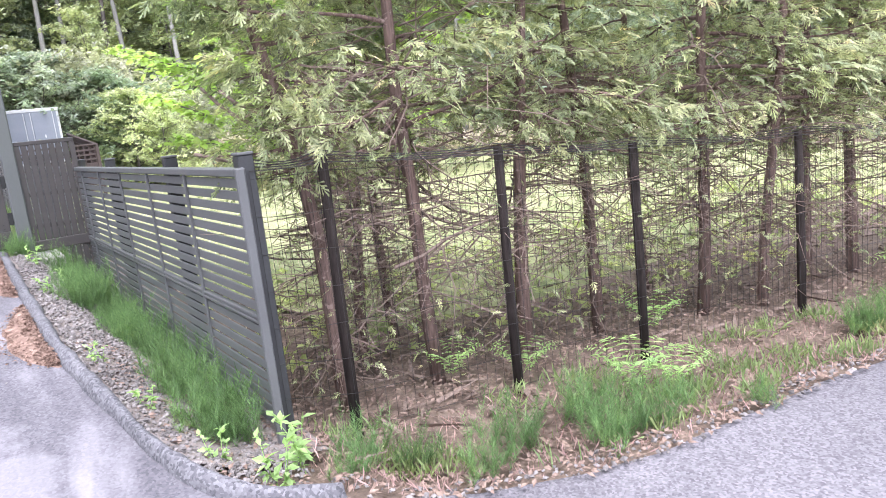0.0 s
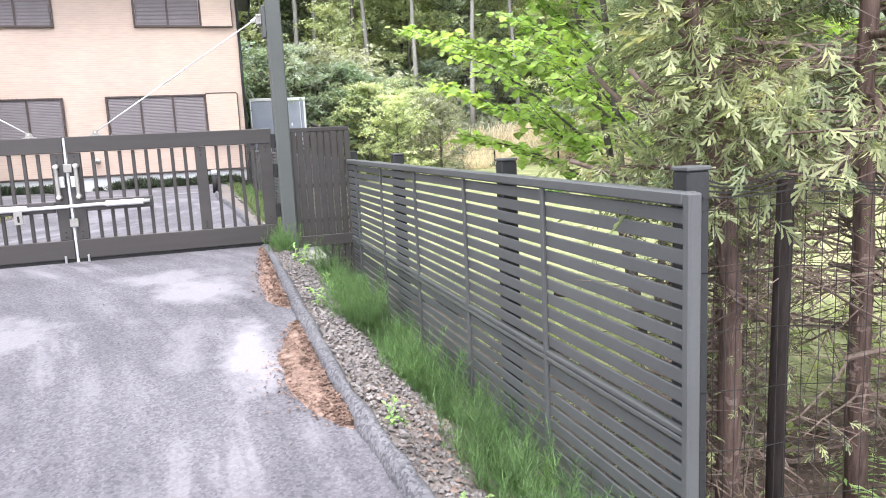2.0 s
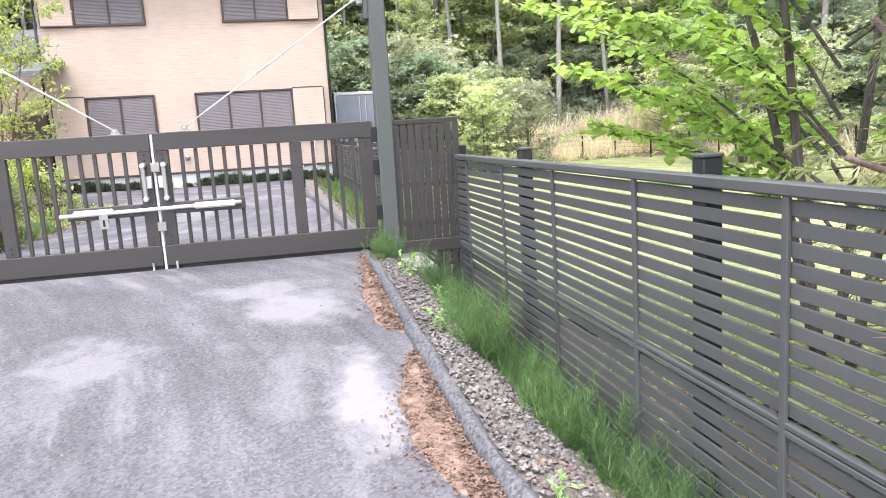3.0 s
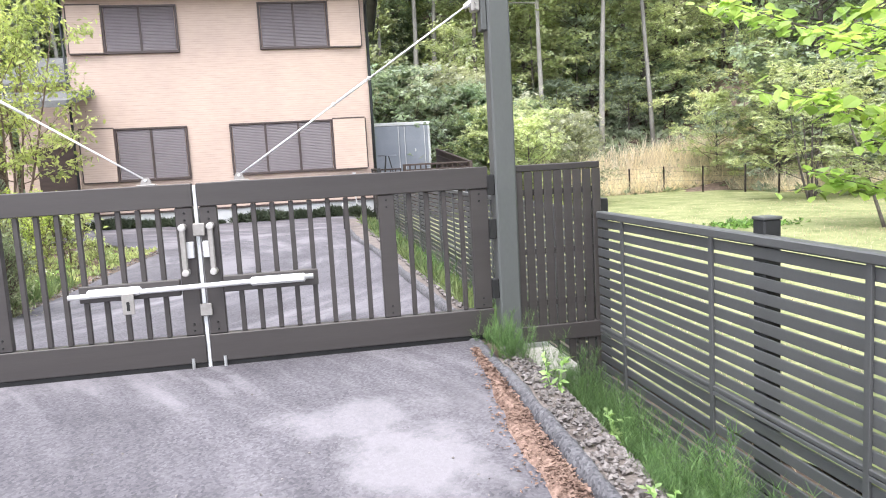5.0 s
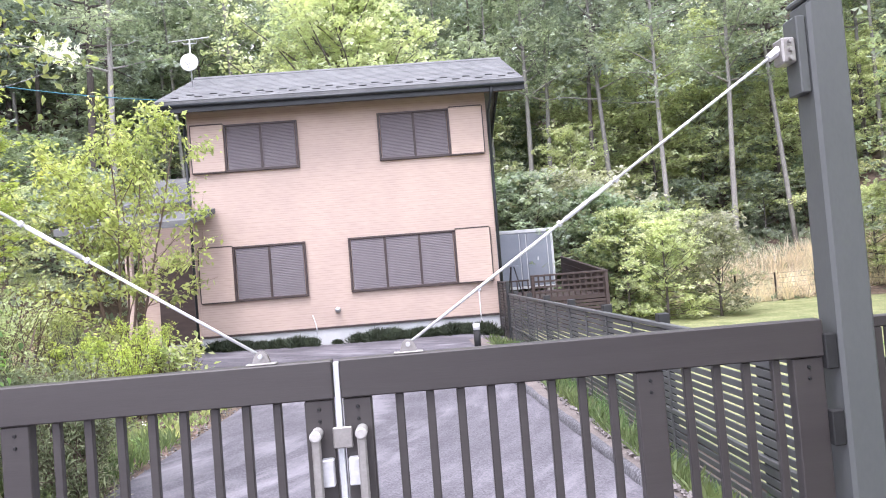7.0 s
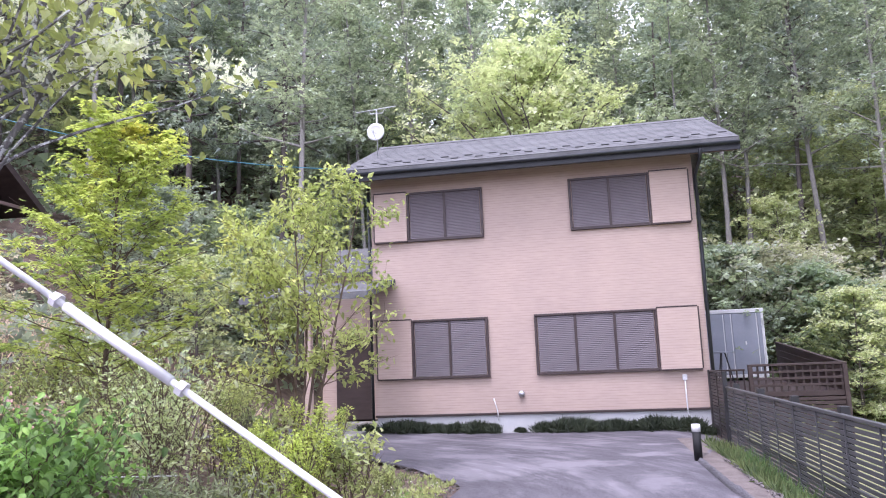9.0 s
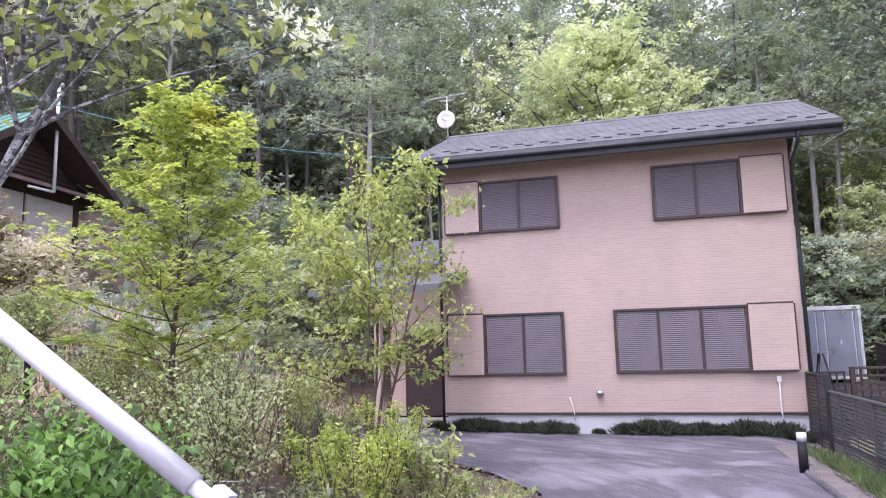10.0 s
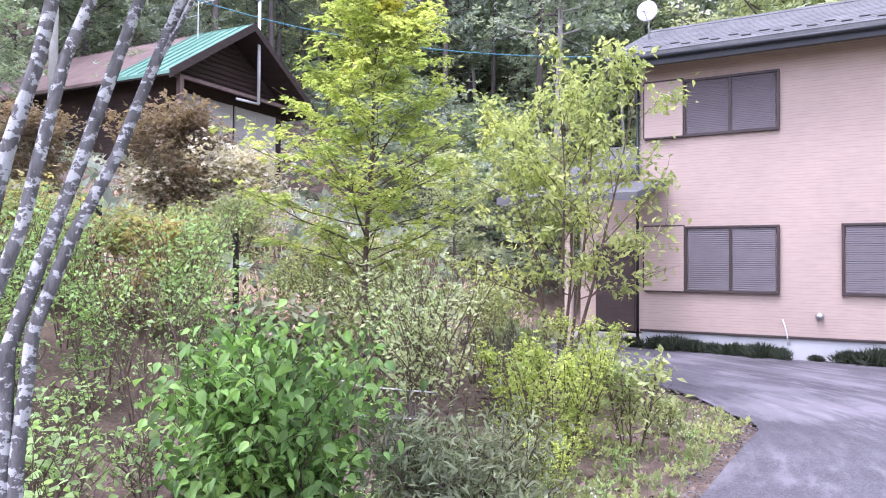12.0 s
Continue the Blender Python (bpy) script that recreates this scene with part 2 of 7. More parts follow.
ROAD = asphalt("road_asphalt", (0.15, 0.14, 0.155), (0.21, 0.197, 0.215), (0.31, 0.295, 0.315), 0.58, 1.25)
KERB = asphalt("kerb_asphalt", (0.10, 0.098, 0.108), (0.165, 0.158, 0.172), (0.26, 0.25, 0.265), 0.58, 1.6)
CONCRETE = surface("concrete", (0.36, 0.35, 0.31), (0.48, 0.47, 0.43), 4, 0.85, 0, 70, 0.25, (1, 1, 1), 0.05, 0.3, 0.4)
FOUND = surface("foundation_render", (0.55, 0.56, 0.57), (0.66, 0.67, 0.68), 2, 0.8, 0, 60, 0.1)
SOIL = surface("soil_and_litter", (0.13, 0.094, 0.076), (0.27, 0.205, 0.165), 3.2, 0.95, 0, 38, 0.9, (1, 1, 1), 0, 0.15, 0.8)
LAWN = surface("lawn_turf", (0.20, 0.235, 0.10), (0.40, 0.40, 0.21), 1.4, 0.9, 0, 12, 0.9, (1, 1, 1), 0, 0.15, 0.85)
GRAVEL = surface("gravel_bed", (0.17, 0.145, 0.135), (0.28, 0.24, 0.22), 5, 0.95, 0, 55, 0.9, (1, 1, 1), 0, 0.2, 0.8)
PEBBLE = surface("pebbles", (0.12, 0.108, 0.105), (0.31, 0.28, 0.27), 2.0, 0.85, 0, 50, 0.2)
NEEDLES = surface("needle_litter", (0.15, 0.095, 0.075), (0.42, 0.29, 0.235), 26, 0.95, 0, 120, 0.9, (1, 1, 1), 0, 0.1, 0.8)
WALL = siding("house_siding", (0.60, 0.472, 0.40), (0.55, 0.428, 0.360), (0.46, 0.352, 0.295))
BROWN = surface("brown_metal", (0.060, 0.042, 0.040), (0.078, 0.056, 0.052), 3, 0.45)
SHUTTER = surface("shutter_metal", (0.165, 0.142, 0.152), (0.19, 0.165, 0.175), 3, 0.5, 0.0, 70, 0.03)
SOFFIT = surface("soffit_board", (0.11, 0.072, 0.050), (0.14, 0.095, 0.066), 3, 0.7)
SHINGLE = surface("roof_shingles", (0.12, 0.122, 0.124), (0.21, 0.212, 0.213), 1.8, 0.85, 0, 40, 0.5, (1, 1, 1), 0, 0.3, 0.6)
GUTTER = surface("dark_gutter", (0.020, 0.024, 0.028), (0.03, 0.034, 0.038), 3, 0.4)
SHED = surface("shed_steel", (0.25, 0.275, 0.33), (0.30, 0.325, 0.38), 2, 0.45, 0.1)
SHED_TRIM = surface("shed_trim", (0.62, 0.64, 0.66), (0.72, 0.73, 0.75), 2, 0.5)
DECK = surface("stained_timber", (0.045, 0.030, 0.027), (0.075, 0.052, 0.047), 2, 0.65, 0, 40, 0.2, (1, 1, 4))
CABIN = surface("dark_log_wall", (0.040, 0.024, 0.020), (0.075, 0.047, 0.038), 2, 0.7, 0, 30, 0.3, (0.4, 0.4, 6))
CABIN_ROOF = surface("green_metal_roof", (0.17, 0.36, 0.28), (0.24, 0.45, 0.36), 1.5, 0.4, 0.1, 30, 0.05)
RUST_ROOF = surface("rusty_roof", (0.15, 0.105, 0.095), (0.25, 0.175, 0.155), 2.5, 0.7, 0, 30, 0.1)
BLIND = surface("pale_shutter", (0.52, 0.50, 0.47), (0.62, 0.60, 0.57), 3, 0.6)
PAINT = surface("white_paint", (0.76, 0.77, 0.78), (0.84, 0.84, 0.85), 4, 0.4)
CABLE = surface("blue_cable", (0.05, 0.22, 0.30), (0.07, 0.27, 0.36), 4, 0.5)
BARK_C = bark("conifer_bark", (0.075, 0.050, 0.042), (0.21, 0.145, 0.125), (0.27, 0.20, 0.175), (6, 6, 0.8), 0.6)
BARK_D = bark("forest_bark", (0.085, 0.072, 0.068), (0.19, 0.165, 0.155))
BARK_PALE = bark("pale_forest_bark", (0.20, 0.19, 0.18), (0.36, 0.34, 0.32))
BARK_L = bark("lichen_bark", (0.105, 0.102, 0.10), (0.25, 0.245, 0.24), (0.58, 0.59, 0.58), (4, 4, 1.6), 0.52, 31)
TWIG = bark("dead_twig", (0.13, 0.095, 0.08), (0.25, 0.19, 0.16))
STEM = bark("shrub_stem", (0.085, 0.062, 0.048), (0.17, 0.125, 0.10))
THUJA = foliage("thuja_sprays", (0.065, 0.115, 0.036), (0.17, 0.235, 0.068), (0.36, 0.36, 0.12), 0.38, 0.42, 0.6, 3.2, greying=0.2)
KATSURA = foliage("lime_leaves", (0.12, 0.25, 0.03), (0.24, 0.43, 0.05), (0.36, 0.50, 0.08), 0.5, 0.35, 0.5, 2.0, gain=1.3)
MAPLE = foliage("yellow_green_leaves", (0.12, 0.22, 0.03), (0.27, 0.39, 0.05), (0.43, 0.48, 0.07), 0.45, 0.3, 0.55, 1.5, gain=1.6)
GARDEN = foliage("garden_leaves", (0.10, 0.17, 0.045), (0.20, 0.28, 0.075), (0.30, 0.34, 0.10), 0.42, 0.35, 0.5, 1.5, gain=1.9)
HYDRA = foliage("broad_green_leaves", (0.04, 0.135, 0.016), (0.14, 0.33, 0.032), (0.30, 0.51, 0.06), 0.32, 0.6, 0.42, 4.0, gain=1.25)
OLIVE = foliage("narrow_dark_leaves", (0.05, 0.09, 0.03), (0.12, 0.17, 0.055), (0.22, 0.26, 0.10), 0.25, 0.45, greying=0.2)
GOLD = foliage("golden_green_leaves", (0.10, 0.19, 0.02), (0.28, 0.42, 0.04), (0.47, 0.56, 0.07), 0.4, 0.35, 0.55, 3.0)
SHOOTS = foliage("fresh_shoot_leaves", (0.11, 0.18, 0.04), (0.22, 0.31, 0.065), (0.36, 0.43, 0.10), 0.44, 0.4, 0.5, 1.2, gain=1.7)
FRESH = foliage("fresh_weed_leaves", (0.09, 0.21, 0.04), (0.17, 0.33, 0.07), (0.28, 0.43, 0.10), 0.42, 0.35, 0.5, 2.0, gain=1.6)
CREAM = foliage("cream_edged_leaves", (0.15, 0.26, 0.08), (0.29, 0.41, 0.16), (0.46, 0.54, 0.30), 0.42, 0.25)
SILVER = foliage("silver_leaves", (0.17, 0.21, 0.12), (0.30, 0.345, 0.19), (0.44, 0.47, 0.27), 0.3, 0.3)
SAGE = foliage("sage_leaves", (0.11, 0.155, 0.075), (0.19, 0.245, 0.12), (0.28, 0.32, 0.17), 0.35, 0.3, greying=0.2)
RUSSET = foliage("russet_leaves", (0.08, 0.082, 0.038), (0.145, 0.13, 0.055), (0.21, 0.175, 0.075), 0.35, 0.3)
ORANGE = foliage("orange_green_leaves", (0.15, 0.20, 0.05), (0.30, 0.30, 0.07), (0.42, 0.29, 0.09), 0.4, 0.3)
BLOSSOM = foliage("white_blossom", (0.62, 0.62, 0.55), (0.78, 0.78, 0.72), None, 0.4, 0.12)
PINK = foliage("faded_pink_flower", (0.42, 0.24, 0.17), (0.58, 0.36, 0.27), None, 0.3, 0.2)
# Distance haze is put into the forest colours: paler, greyer and bluer.
FOREST_A = foliage("forest_leaves_fresh", (0.08, 0.135, 0.065), (0.145, 0.215, 0.095), (0.22, 0.285, 0.125), 0.4, 0.3, 0.6, 0.35, gain=2.2, greying=0.28)
FOREST_B = foliage("forest_leaves_deep", (0.058, 0.112, 0.040), (0.11, 0.175, 0.058), (0.165, 0.225, 0.08), 0.35, 0.35, 0.6, 0.35, gain=2.35, greying=0.28)
FOREST_P = foliage("forest_leaves_pale", (0.13, 0.21, 0.05), (0.25, 0.34, 0.09), (0.34, 0.41, 0.13), 0.4, 0.3, 0.6, 0.6, gain=1.75, greying=0.28)
FOREST_C = foliage("larch_needles", (0.06, 0.105, 0.062), (0.11, 0.165, 0.09), (0.16, 0.21, 0.12), 0.35, 0.35, 0.6, 0.35, gain=2.7, greying=0.28)
FOREST_Y = foliage("forest_leaves_yellow", (0.16, 0.26, 0.07), (0.31, 0.42, 0.13), (0.42, 0.50, 0.20), 0.4, 0.25, 0.6, 0.35, gain=2.0, greying=0.28)
GRASS = foliage("grass_blades", (0.08, 0.17, 0.04), (0.165, 0.275, 0.065), (0.31, 0.37, 0.13), 0.35, 0.35, 0.6, 1.5, gain=1.05)
HORSETAIL = foliage("horsetail", (0.035, 0.11, 0.02), (0.085, 0.20, 0.038), (0.18, 0.32, 0.065), 0.4, 0.45, 0.6, 4.0, gain=1.25)
STRAW = foliage("dry_grass", (0.23, 0.235, 0.13), (0.36, 0.35, 0.21), (0.47, 0.45, 0.29), 0.3, 0.25, 0.7, 1.0)
TUFT = foliage("dark_tuft", (0.018, 0.036, 0.014), (0.036, 0.063, 0.022), (0.06, 0.09, 0.035), 0.2, 0.3, gain=1.2)


# ---- shapes ----
class Shape:
    """A mesh in the making: plain lists of corners and faces."""

    def __init__(self):
        self.v, self.f = [], []

    def box(self, x0, y0, z0, x1, y1, z1, c=0.0):
        b = len(self.v)
        if c <= 0:
            self.v += [(x, y, z) for z in (z0, z1) for y in (y0, y1) for x in (x0, x1)]
            self.f += [tuple(b + i for i in q) for q in ((0, 2, 3, 1), (4, 5, 7, 6), (0, 1, 5, 4), (2, 6, 7, 3), (0, 4, 6, 2), (1, 3, 7, 5))]
            return self
        lo, hi = (x0, y0, z0), (x1, y1, z1)
        idx = {}
        for sx in (0, 1):
            for sy in (0, 1):
                for sz in (0, 1):
                    s = (sx, sy, sz)
                    for a in range(3):
                        p = []
                        for k in range(3):
                            e = hi[k] if s[k] else lo[k]
                            p.append(e if k == a else e + (-c if s[k] else c))
                        idx[s, a] = len(self.v)
                        self.v.append(tuple(p))
        for a in range(3):
            u, w = (a + 1) % 3, (a + 2) % 3
            for side in (0, 1):
                ring = []
                for su, sw in ((0, 0), (1, 0), (1, 1), (0, 1)):
                    s = [0, 0, 0]
                    s[a], s[u], s[w] = side, su, sw
                    ring.append(idx[tuple(s), a])
                self.f.append(tuple(ring if side else ring[::-1]))
            for su in (0, 1):
                for sw in (0, 1):
                    s0, s1 = [0, 0, 0], [0, 0, 0]
                    s0[u], s0[w], s1[u], s1[w], s1[a] = su, sw, su, sw, 1
                    s0, s1 = tuple(s0), tuple(s1)
                    q = (idx[s0, u], idx[s1, u], idx[s1, w], idx[s0, w])
                    self.f.append(q if su != sw else q[::-1])
        for s in ((x, y, z) for x in (0, 1) for y in (0, 1) for z in (0, 1)):
            q = (idx[s, 0], idx[s, 1], idx[s, 2])
            self.f.append(q if sum(s) % 2 else q[::-1])
        return self

    def tube(self, pts, r0, r1=None, sides=6, cap=True):
        r1 = r0 if r1 is None else r1
        pts = [Vector(p) for p in pts]
        b, n = len(self.v), len(pts)
        ref = None
        for i, p in enumerate(pts):
            d = (pts[min(i + 1, n - 1)] - pts[max(i - 1, 0)]).normalized()
            if ref is None:
                ref = d.orthogonal().normalized()
            ref = (ref - d * ref.dot(d)).normalized()
            side = d.cross(ref)
            r = r0 + (r1 - r0) * i / max(1, n - 1)
            for k in range(sides):
                a = 2 * math.pi * k / sides
                self.v.append(tuple(p + (ref * math.cos(a) + side * math.sin(a)) * r))
        for i in range(n - 1):
            for k in range(sides):
                k2 = (k + 1) % sides
                self.f.append((b + i * sides + k, b + i * sides + k2, b + (i + 1) * sides + k2, b + (i + 1) * sides + k))
        if cap:
            self.f.append(tuple(b + k for k in range(sides))[::-1])
            self.f.append(tuple(b + (n - 1) * sides + k for k in range(sides)))
        return self

    def quad(self, a, b, c, d):
        k = len(self.v)
        self.v += [tuple(a), tuple(b), tuple(c), tuple(d)]
        self.f.append((k, k + 1, k + 2, k + 3))
        return self

    def prism(self, outline, axis, a, b):
        """An outline of two coordinates, drawn out along the third from a to b."""
        k, n = len(self.v), len(outline)
        for t in (a, b):
            for p in outline:
                q = list(p)
                q.insert(axis, t)
                self.v.append(tuple(q))
        for i in range(n):
            j = (i + 1) % n
            self.f.append((k + i, k + j, k + n + j, k + n + i))
        self.f.append(tuple(range(k + n - 1, k - 1, -1)))
        self.f.append(tuple(range(k + n, k + 2 * n)))
        return self

    def mesh(self, name, smooth=False):
        me = bpy.data.meshes.new(name)
        me.from_pydata(self.v, [], self.f)
        if smooth:
            me.polygons.foreach_set("use_smooth", [True] * len(me.polygons))
        me.validate()
        me.update()
        return me


def fix_normals(me):
    bm = bmesh.new()
    bm.from_mesh(me)
    bmesh.ops.recalc_face_normals(bm, faces=bm.faces)
    bm.to_mesh(me)
    bm.free()
    return me


def part(name, shape, material, parent, label="", smooth=False):
    me = shape if isinstance(shape, bpy.types.Mesh) else fix_normals(shape.mesh(name, smooth))
    if not me.materials:
        me.materials.append(material)
    ob = new(name, me)
    ob.parent = parent
    if label:
        tagged(ob, label)
    return ob


def thing(name, place, label, category, group="", kind="", turn=0.0):
    ob = new(name)
    ob.empty_display_size = 0.1
    ob.matrix_world = pose(*place, 0, 0, turn)
    return tagged(ob, label, category, group, kind)


def setting(name, shape, material, label, category, smooth=False):
    ob = part(name, shape, material, None, "", smooth)
    return tagged(ob, label, category, "", "structure")


def tri_mesh(name, verts, tris, material, smooth=False):
    me = bpy.data.meshes.new(name)
    verts, tris = np.asarray(verts, np.float32), np.asarray(tris, np.int32)
    me.vertices.add(len(verts))
    me.vertices.foreach_set("co", verts.ravel())
    me.loops.add(tris.size)
    me.loops.foreach_set("vertex_index", tris.ravel())
    me.polygons.add(len(tris))
    me.polygons.foreach_set("loop_start", np.arange(0, tris.size, 3, dtype=np.int32))
    me.polygons.foreach_set("use_smooth", np.full(len(tris), smooth))
    me.update(calc_edges=True)
    me.materials.append(material)
    return me


# leaf forms, each pointing along +y from the origin, about 1 long
LEAF = (np.array([(0, 0, 0), (-0.27, 0.42, 0.07), (0, 1, -0.06), (0.27, 0.42, 0.07)]), np.array([(0, 2, 1), (0, 3, 2)]))
ROUND = (np.array([(0, 0, 0), (-0.36, 0.2, 0.06), (-0.38, 0.62, 0.05), (0, 1, -0.08), (0.38, 0.62, 0.05), (0.36, 0.2, 0.06)]),
         np.array([(0, 2, 1), (0, 3, 2), (0, 4, 3), (0, 5, 4)]))
OVATE = (np.array([(0, 0, 0), (-0.2, 0.13, 0.05), (-0.3, 0.36, 0.07), (-0.17, 0.7, 0.0), (0, 1, -0.14), (0.17, 0.7, 0.0), (0.3, 0.36, 0.07), (0.2, 0.13, 0.05), (0, 0.4, 0.0)]),
         np.array([(0, 8, 1), (1, 8, 2), (2, 8, 3), (3, 8, 4), (4, 8, 5), (5, 8, 6), (6, 8, 7), (7, 8, 0)]))
NARROW = (np.array([(0, 0, 0), (-0.12, 0.45, 0.04), (0, 1, -0.1), (0.12, 0.45, 0.04)]), np.array([(0, 2, 1), (0, 3, 2)]))


def bunch(leaf, turns):
    """Several copies of a leaf form: (azimuth, pitch, scale, x, y) each."""
    v, f, k = [], [], 0
    for az, pitch, s, ox, oy in turns:
        m = Matrix.Translation((ox, oy, 0)) @ Matrix.Rotation(radians(az), 4, "Z") @ Matrix.Rotation(radians(pitch), 4, "X")
        v += [tuple(m @ (Vector(p) * s)) for p in leaf[0]]
        f += [tuple(i + k for i in q) for q in leaf[1]]
        k += len(leaf[0])
    return np.array(v), np.array(f)


SPRIG = bunch(LEAF, [(0, 0, 0.62, 0, 0.38), (55, 8, 0.55, 0, 0.25), (-50, -6, 0.55, 0, 0.3), (20, 25, 0.5, 0, 0.05)])
TRIO = bunch(LEAF, [(0, 0, 0.7, 0, 0.3), (60, 8, 0.65, 0, 0.15), (-55, -8, 0.65, 0, 0.2)])
SLIVER = (np.array([(-0.065, 0, 0), (0.065, 0.02, 0), (0, 1, -0.05)]), np.array([(0, 1, 2)]))
BROAD = (np.array([(-0.11, 0.1, 0), (0.11, 0.14, 0.02), (0, 1, -0.05)]), np.array([(0, 1, 2)]))
STUB = (np.array([(0, 0, 0), (-0.08, 0.78, 0.02), (0.09, 0.92, -0.04)]), np.array([(0, 1, 2)]))
SPRAY = bunch(STUB, [(0, -8, 0.5, 0, 0.5), (22, -4, 0.46, 0.02, 0.42), (-24, -3, 0.46, -0.02, 0.38), (38, 0, 0.42, 0.03, 0.28), (-36, 2, 0.42, -0.03, 0.24), (48, 3, 0.4, 0.02, 0.12), (-46, -4, 0.4, -0.02, 0.08), (10, 0, 0.5, 0, 0.16), (-12, 2, 0.45, 0, 0.02)])
DART = (np.array([(0, 0, 0), (-0.30, 0.72, 0.08), (0.26, 0.88, -0.08)]), np.array([(0, 1, 2)]))
TRIAD = bunch(DART, [(0, 0, 0.72, 0, 0.28), (66, 8, 0.66, 0, 0.15), (-60, -8, 0.66, 0, 0.2)])
SPIKE = bunch((np.array([(-0.13, 0.08, 0), (0.13, 0.12, 0.02), (0, 1, -0.06)]), np.array([(0, 1, 2)])), [(0, 0, 0.95, 0, 0.05), (47, 3, 0.6, 0, 0.2), (-47, -3, 0.6, 0, 0.12)])
WISP = bunch((np.array([(-0.026, 0, 0), (0.026, 0.02, 0), (0, 1, 0.18)]), np.array([(0, 1, 2)])), [(0, 40, 1.0, 0, 0), (75, 30, 0.95, 0, 0), (150, 38, 1.0, 0, 0), (230, 28, 0.95, 0, 0), (300, 40, 0.9, 0, 0)])
BLADE = (np.array([(-0.03, 0, 0), (0.03, 0, 0), (0, 0.22, 0.6), (0.0, 0.55, 0.95)]), np.array([(0, 1, 2), (0, 2, 3)]))


def scatter(form, pts, size, rng, pitch=(0, 25), roll=20, jitter=0.35, az=None):
    """The leaf form at every point, turned at random about the vertical and tilted about pitch."""
    pts = np.asarray(pts, float)
    n = len(pts)
    a = rng.uniform(0, 2 * np.pi, n) if az is None else az
    p = np.radians(rng.normal(pitch[0], pitch[1], n))
    r = np.radians(rng.normal(0, roll, n))
    s = size * rng.uniform(1 - jitter, 1 + jitter, n)
    v = form[0][None] * s[:, None, None]
    x, y, z = v[..., 0], v[..., 1], v[..., 2]
    cr, sr = np.cos(r)[:, None], np.sin(r)[:, None]
    x, z = x * cr + z * sr, -x * sr + z * cr
    cp, sp = np.cos(p)[:, None], np.sin(p)[:, None]
    y, z = y * cp - z * sp, y * sp + z * cp
    ca, sa = np.cos(a)[:, None], np.sin(a)[:, None]
    x, y = x * ca - y * sa, x * sa + y * ca
    out = np.stack([x, y, z], -1) + pts[:, None]
    k = len(form[0])
    tris = form[1][None] + (np.arange(n) * k)[:, None, None]
    return out.reshape(-1, 3), tris.reshape(-1, 3)


def limb(rng, start, heading, length, rise, wander, steps=5):
    """A wavering branch from start; rise bends it up or down on its way."""
    p, d = Vector(start), Vector(heading).normalized()
    out = [p.copy()]
    for _ in range(steps):
        d = (d + Vector((rng.normal(0, wander), rng.normal(0, wander), rng.normal(0, wander * 0.6) + rise / steps))).normalized()
        p = p + d * (length / steps)
        out.append(p.copy())
    return out


def skeleton(rng, height, r, clear, limbs, spread, shape, angle=20, rise=0.2, wander=0.12, twigs=5, lean=(0, 0), stems=1, sides=6, fine=True, sway=0.035):
    """Trunk, limbs and twigs as one shape, with the points along the twigs at which leaves sit."""
    wood, points = Shape(), []
    for stem in range(stems):
        az0 = 2 * math.pi * stem / stems + rng.uniform(0, 1)
        out = 0.0 if stems == 1 else 0.22
        base = (0.05 * math.cos(az0) * (stems > 1), 0.05 * math.sin(az0) * (stems > 1), -0.1)
        trunk = limb(rng, base, (lean[0] + out * math.cos(az0), lean[1] + out * math.sin(az0), 1), height * rng.uniform(0.85, 1.0) if stems > 1 else height, 0.1, sway, 9)
        wood.tube(trunk, r, r * 0.16, sides)
        count = max(2, limbs // stems)
        for i in range(count):
            t = clear + (0.98 - clear) * (i + rng.uniform(0, 0.9)) / count
            k = min(8, int(t * 9))
            p = trunk[k].lerp(trunk[k + 1], t * 9 - k)
            rel = (t - clear) / (1 - clear)
            length = spread * shape(rel) * rng.uniform(0.7, 1.15)
            if length < 0.08:
                continue
            az = i * 2.4 + rng.uniform(-0.5, 0.5) + az0
            el = radians(angle + rng.normal(0, 10) + 25 * rel)
            arm = limb(rng, p, (math.cos(az) * math.cos(el), math.sin(az) * math.cos(el), math.sin(el)), length, rise, wander)
            ra = max(0.0045, r * 0.42 * (1 - 0.6 * rel) * min(1, length / spread))
            wood.tube(arm, ra, ra * 0.25, 4, False)
            for j in range(twigs):
                s = 0.25 + 0.75 * (j + rng.uniform(0, 0.8)) / twigs
                q = min(4, int(s * 5))
                a = arm[q].lerp(arm[q + 1], min(1, s * 5 - q))
                back = (arm[q + 1] - arm[q]).normalized()
                side = Vector((-back.y, back.x, 0)) * (1 if j % 2 else -1)
                tw = limb(rng, a, back * 0.7 + side * rng.uniform(0.5, 1) + Vector((0, 0, rng.normal(0.05, 0.15))), length * rng.uniform(0.25, 0.5), rise * 0.6, wander, 3)
                if fine:
                    wood.tube(tw, max(0.0022, ra * 0.33), 0.0015, 3, False)
                points += [tw[m].lerp(tw[m + 1], u) for m in range(3) for u in (0.2, 0.6, 1.0)]
            points += [arm[m].lerp(arm[m + 1], u) for m in (2, 3, 4) for u in (0.4, 0.9)]
        points += [trunk[8].lerp(trunk[9], u) for u in (0.3, 0.7, 1.0)]
    return wood, np.array([tuple(p) for p in points])


def around(rng, points, n, spread, flat=0.6):
    """n places strewn about the given points."""
    pick = points[rng.integers(0, len(points), n)]
    return pick + rng.normal(0, 1, (n, 3)) * (spread, spread, spread * flat)


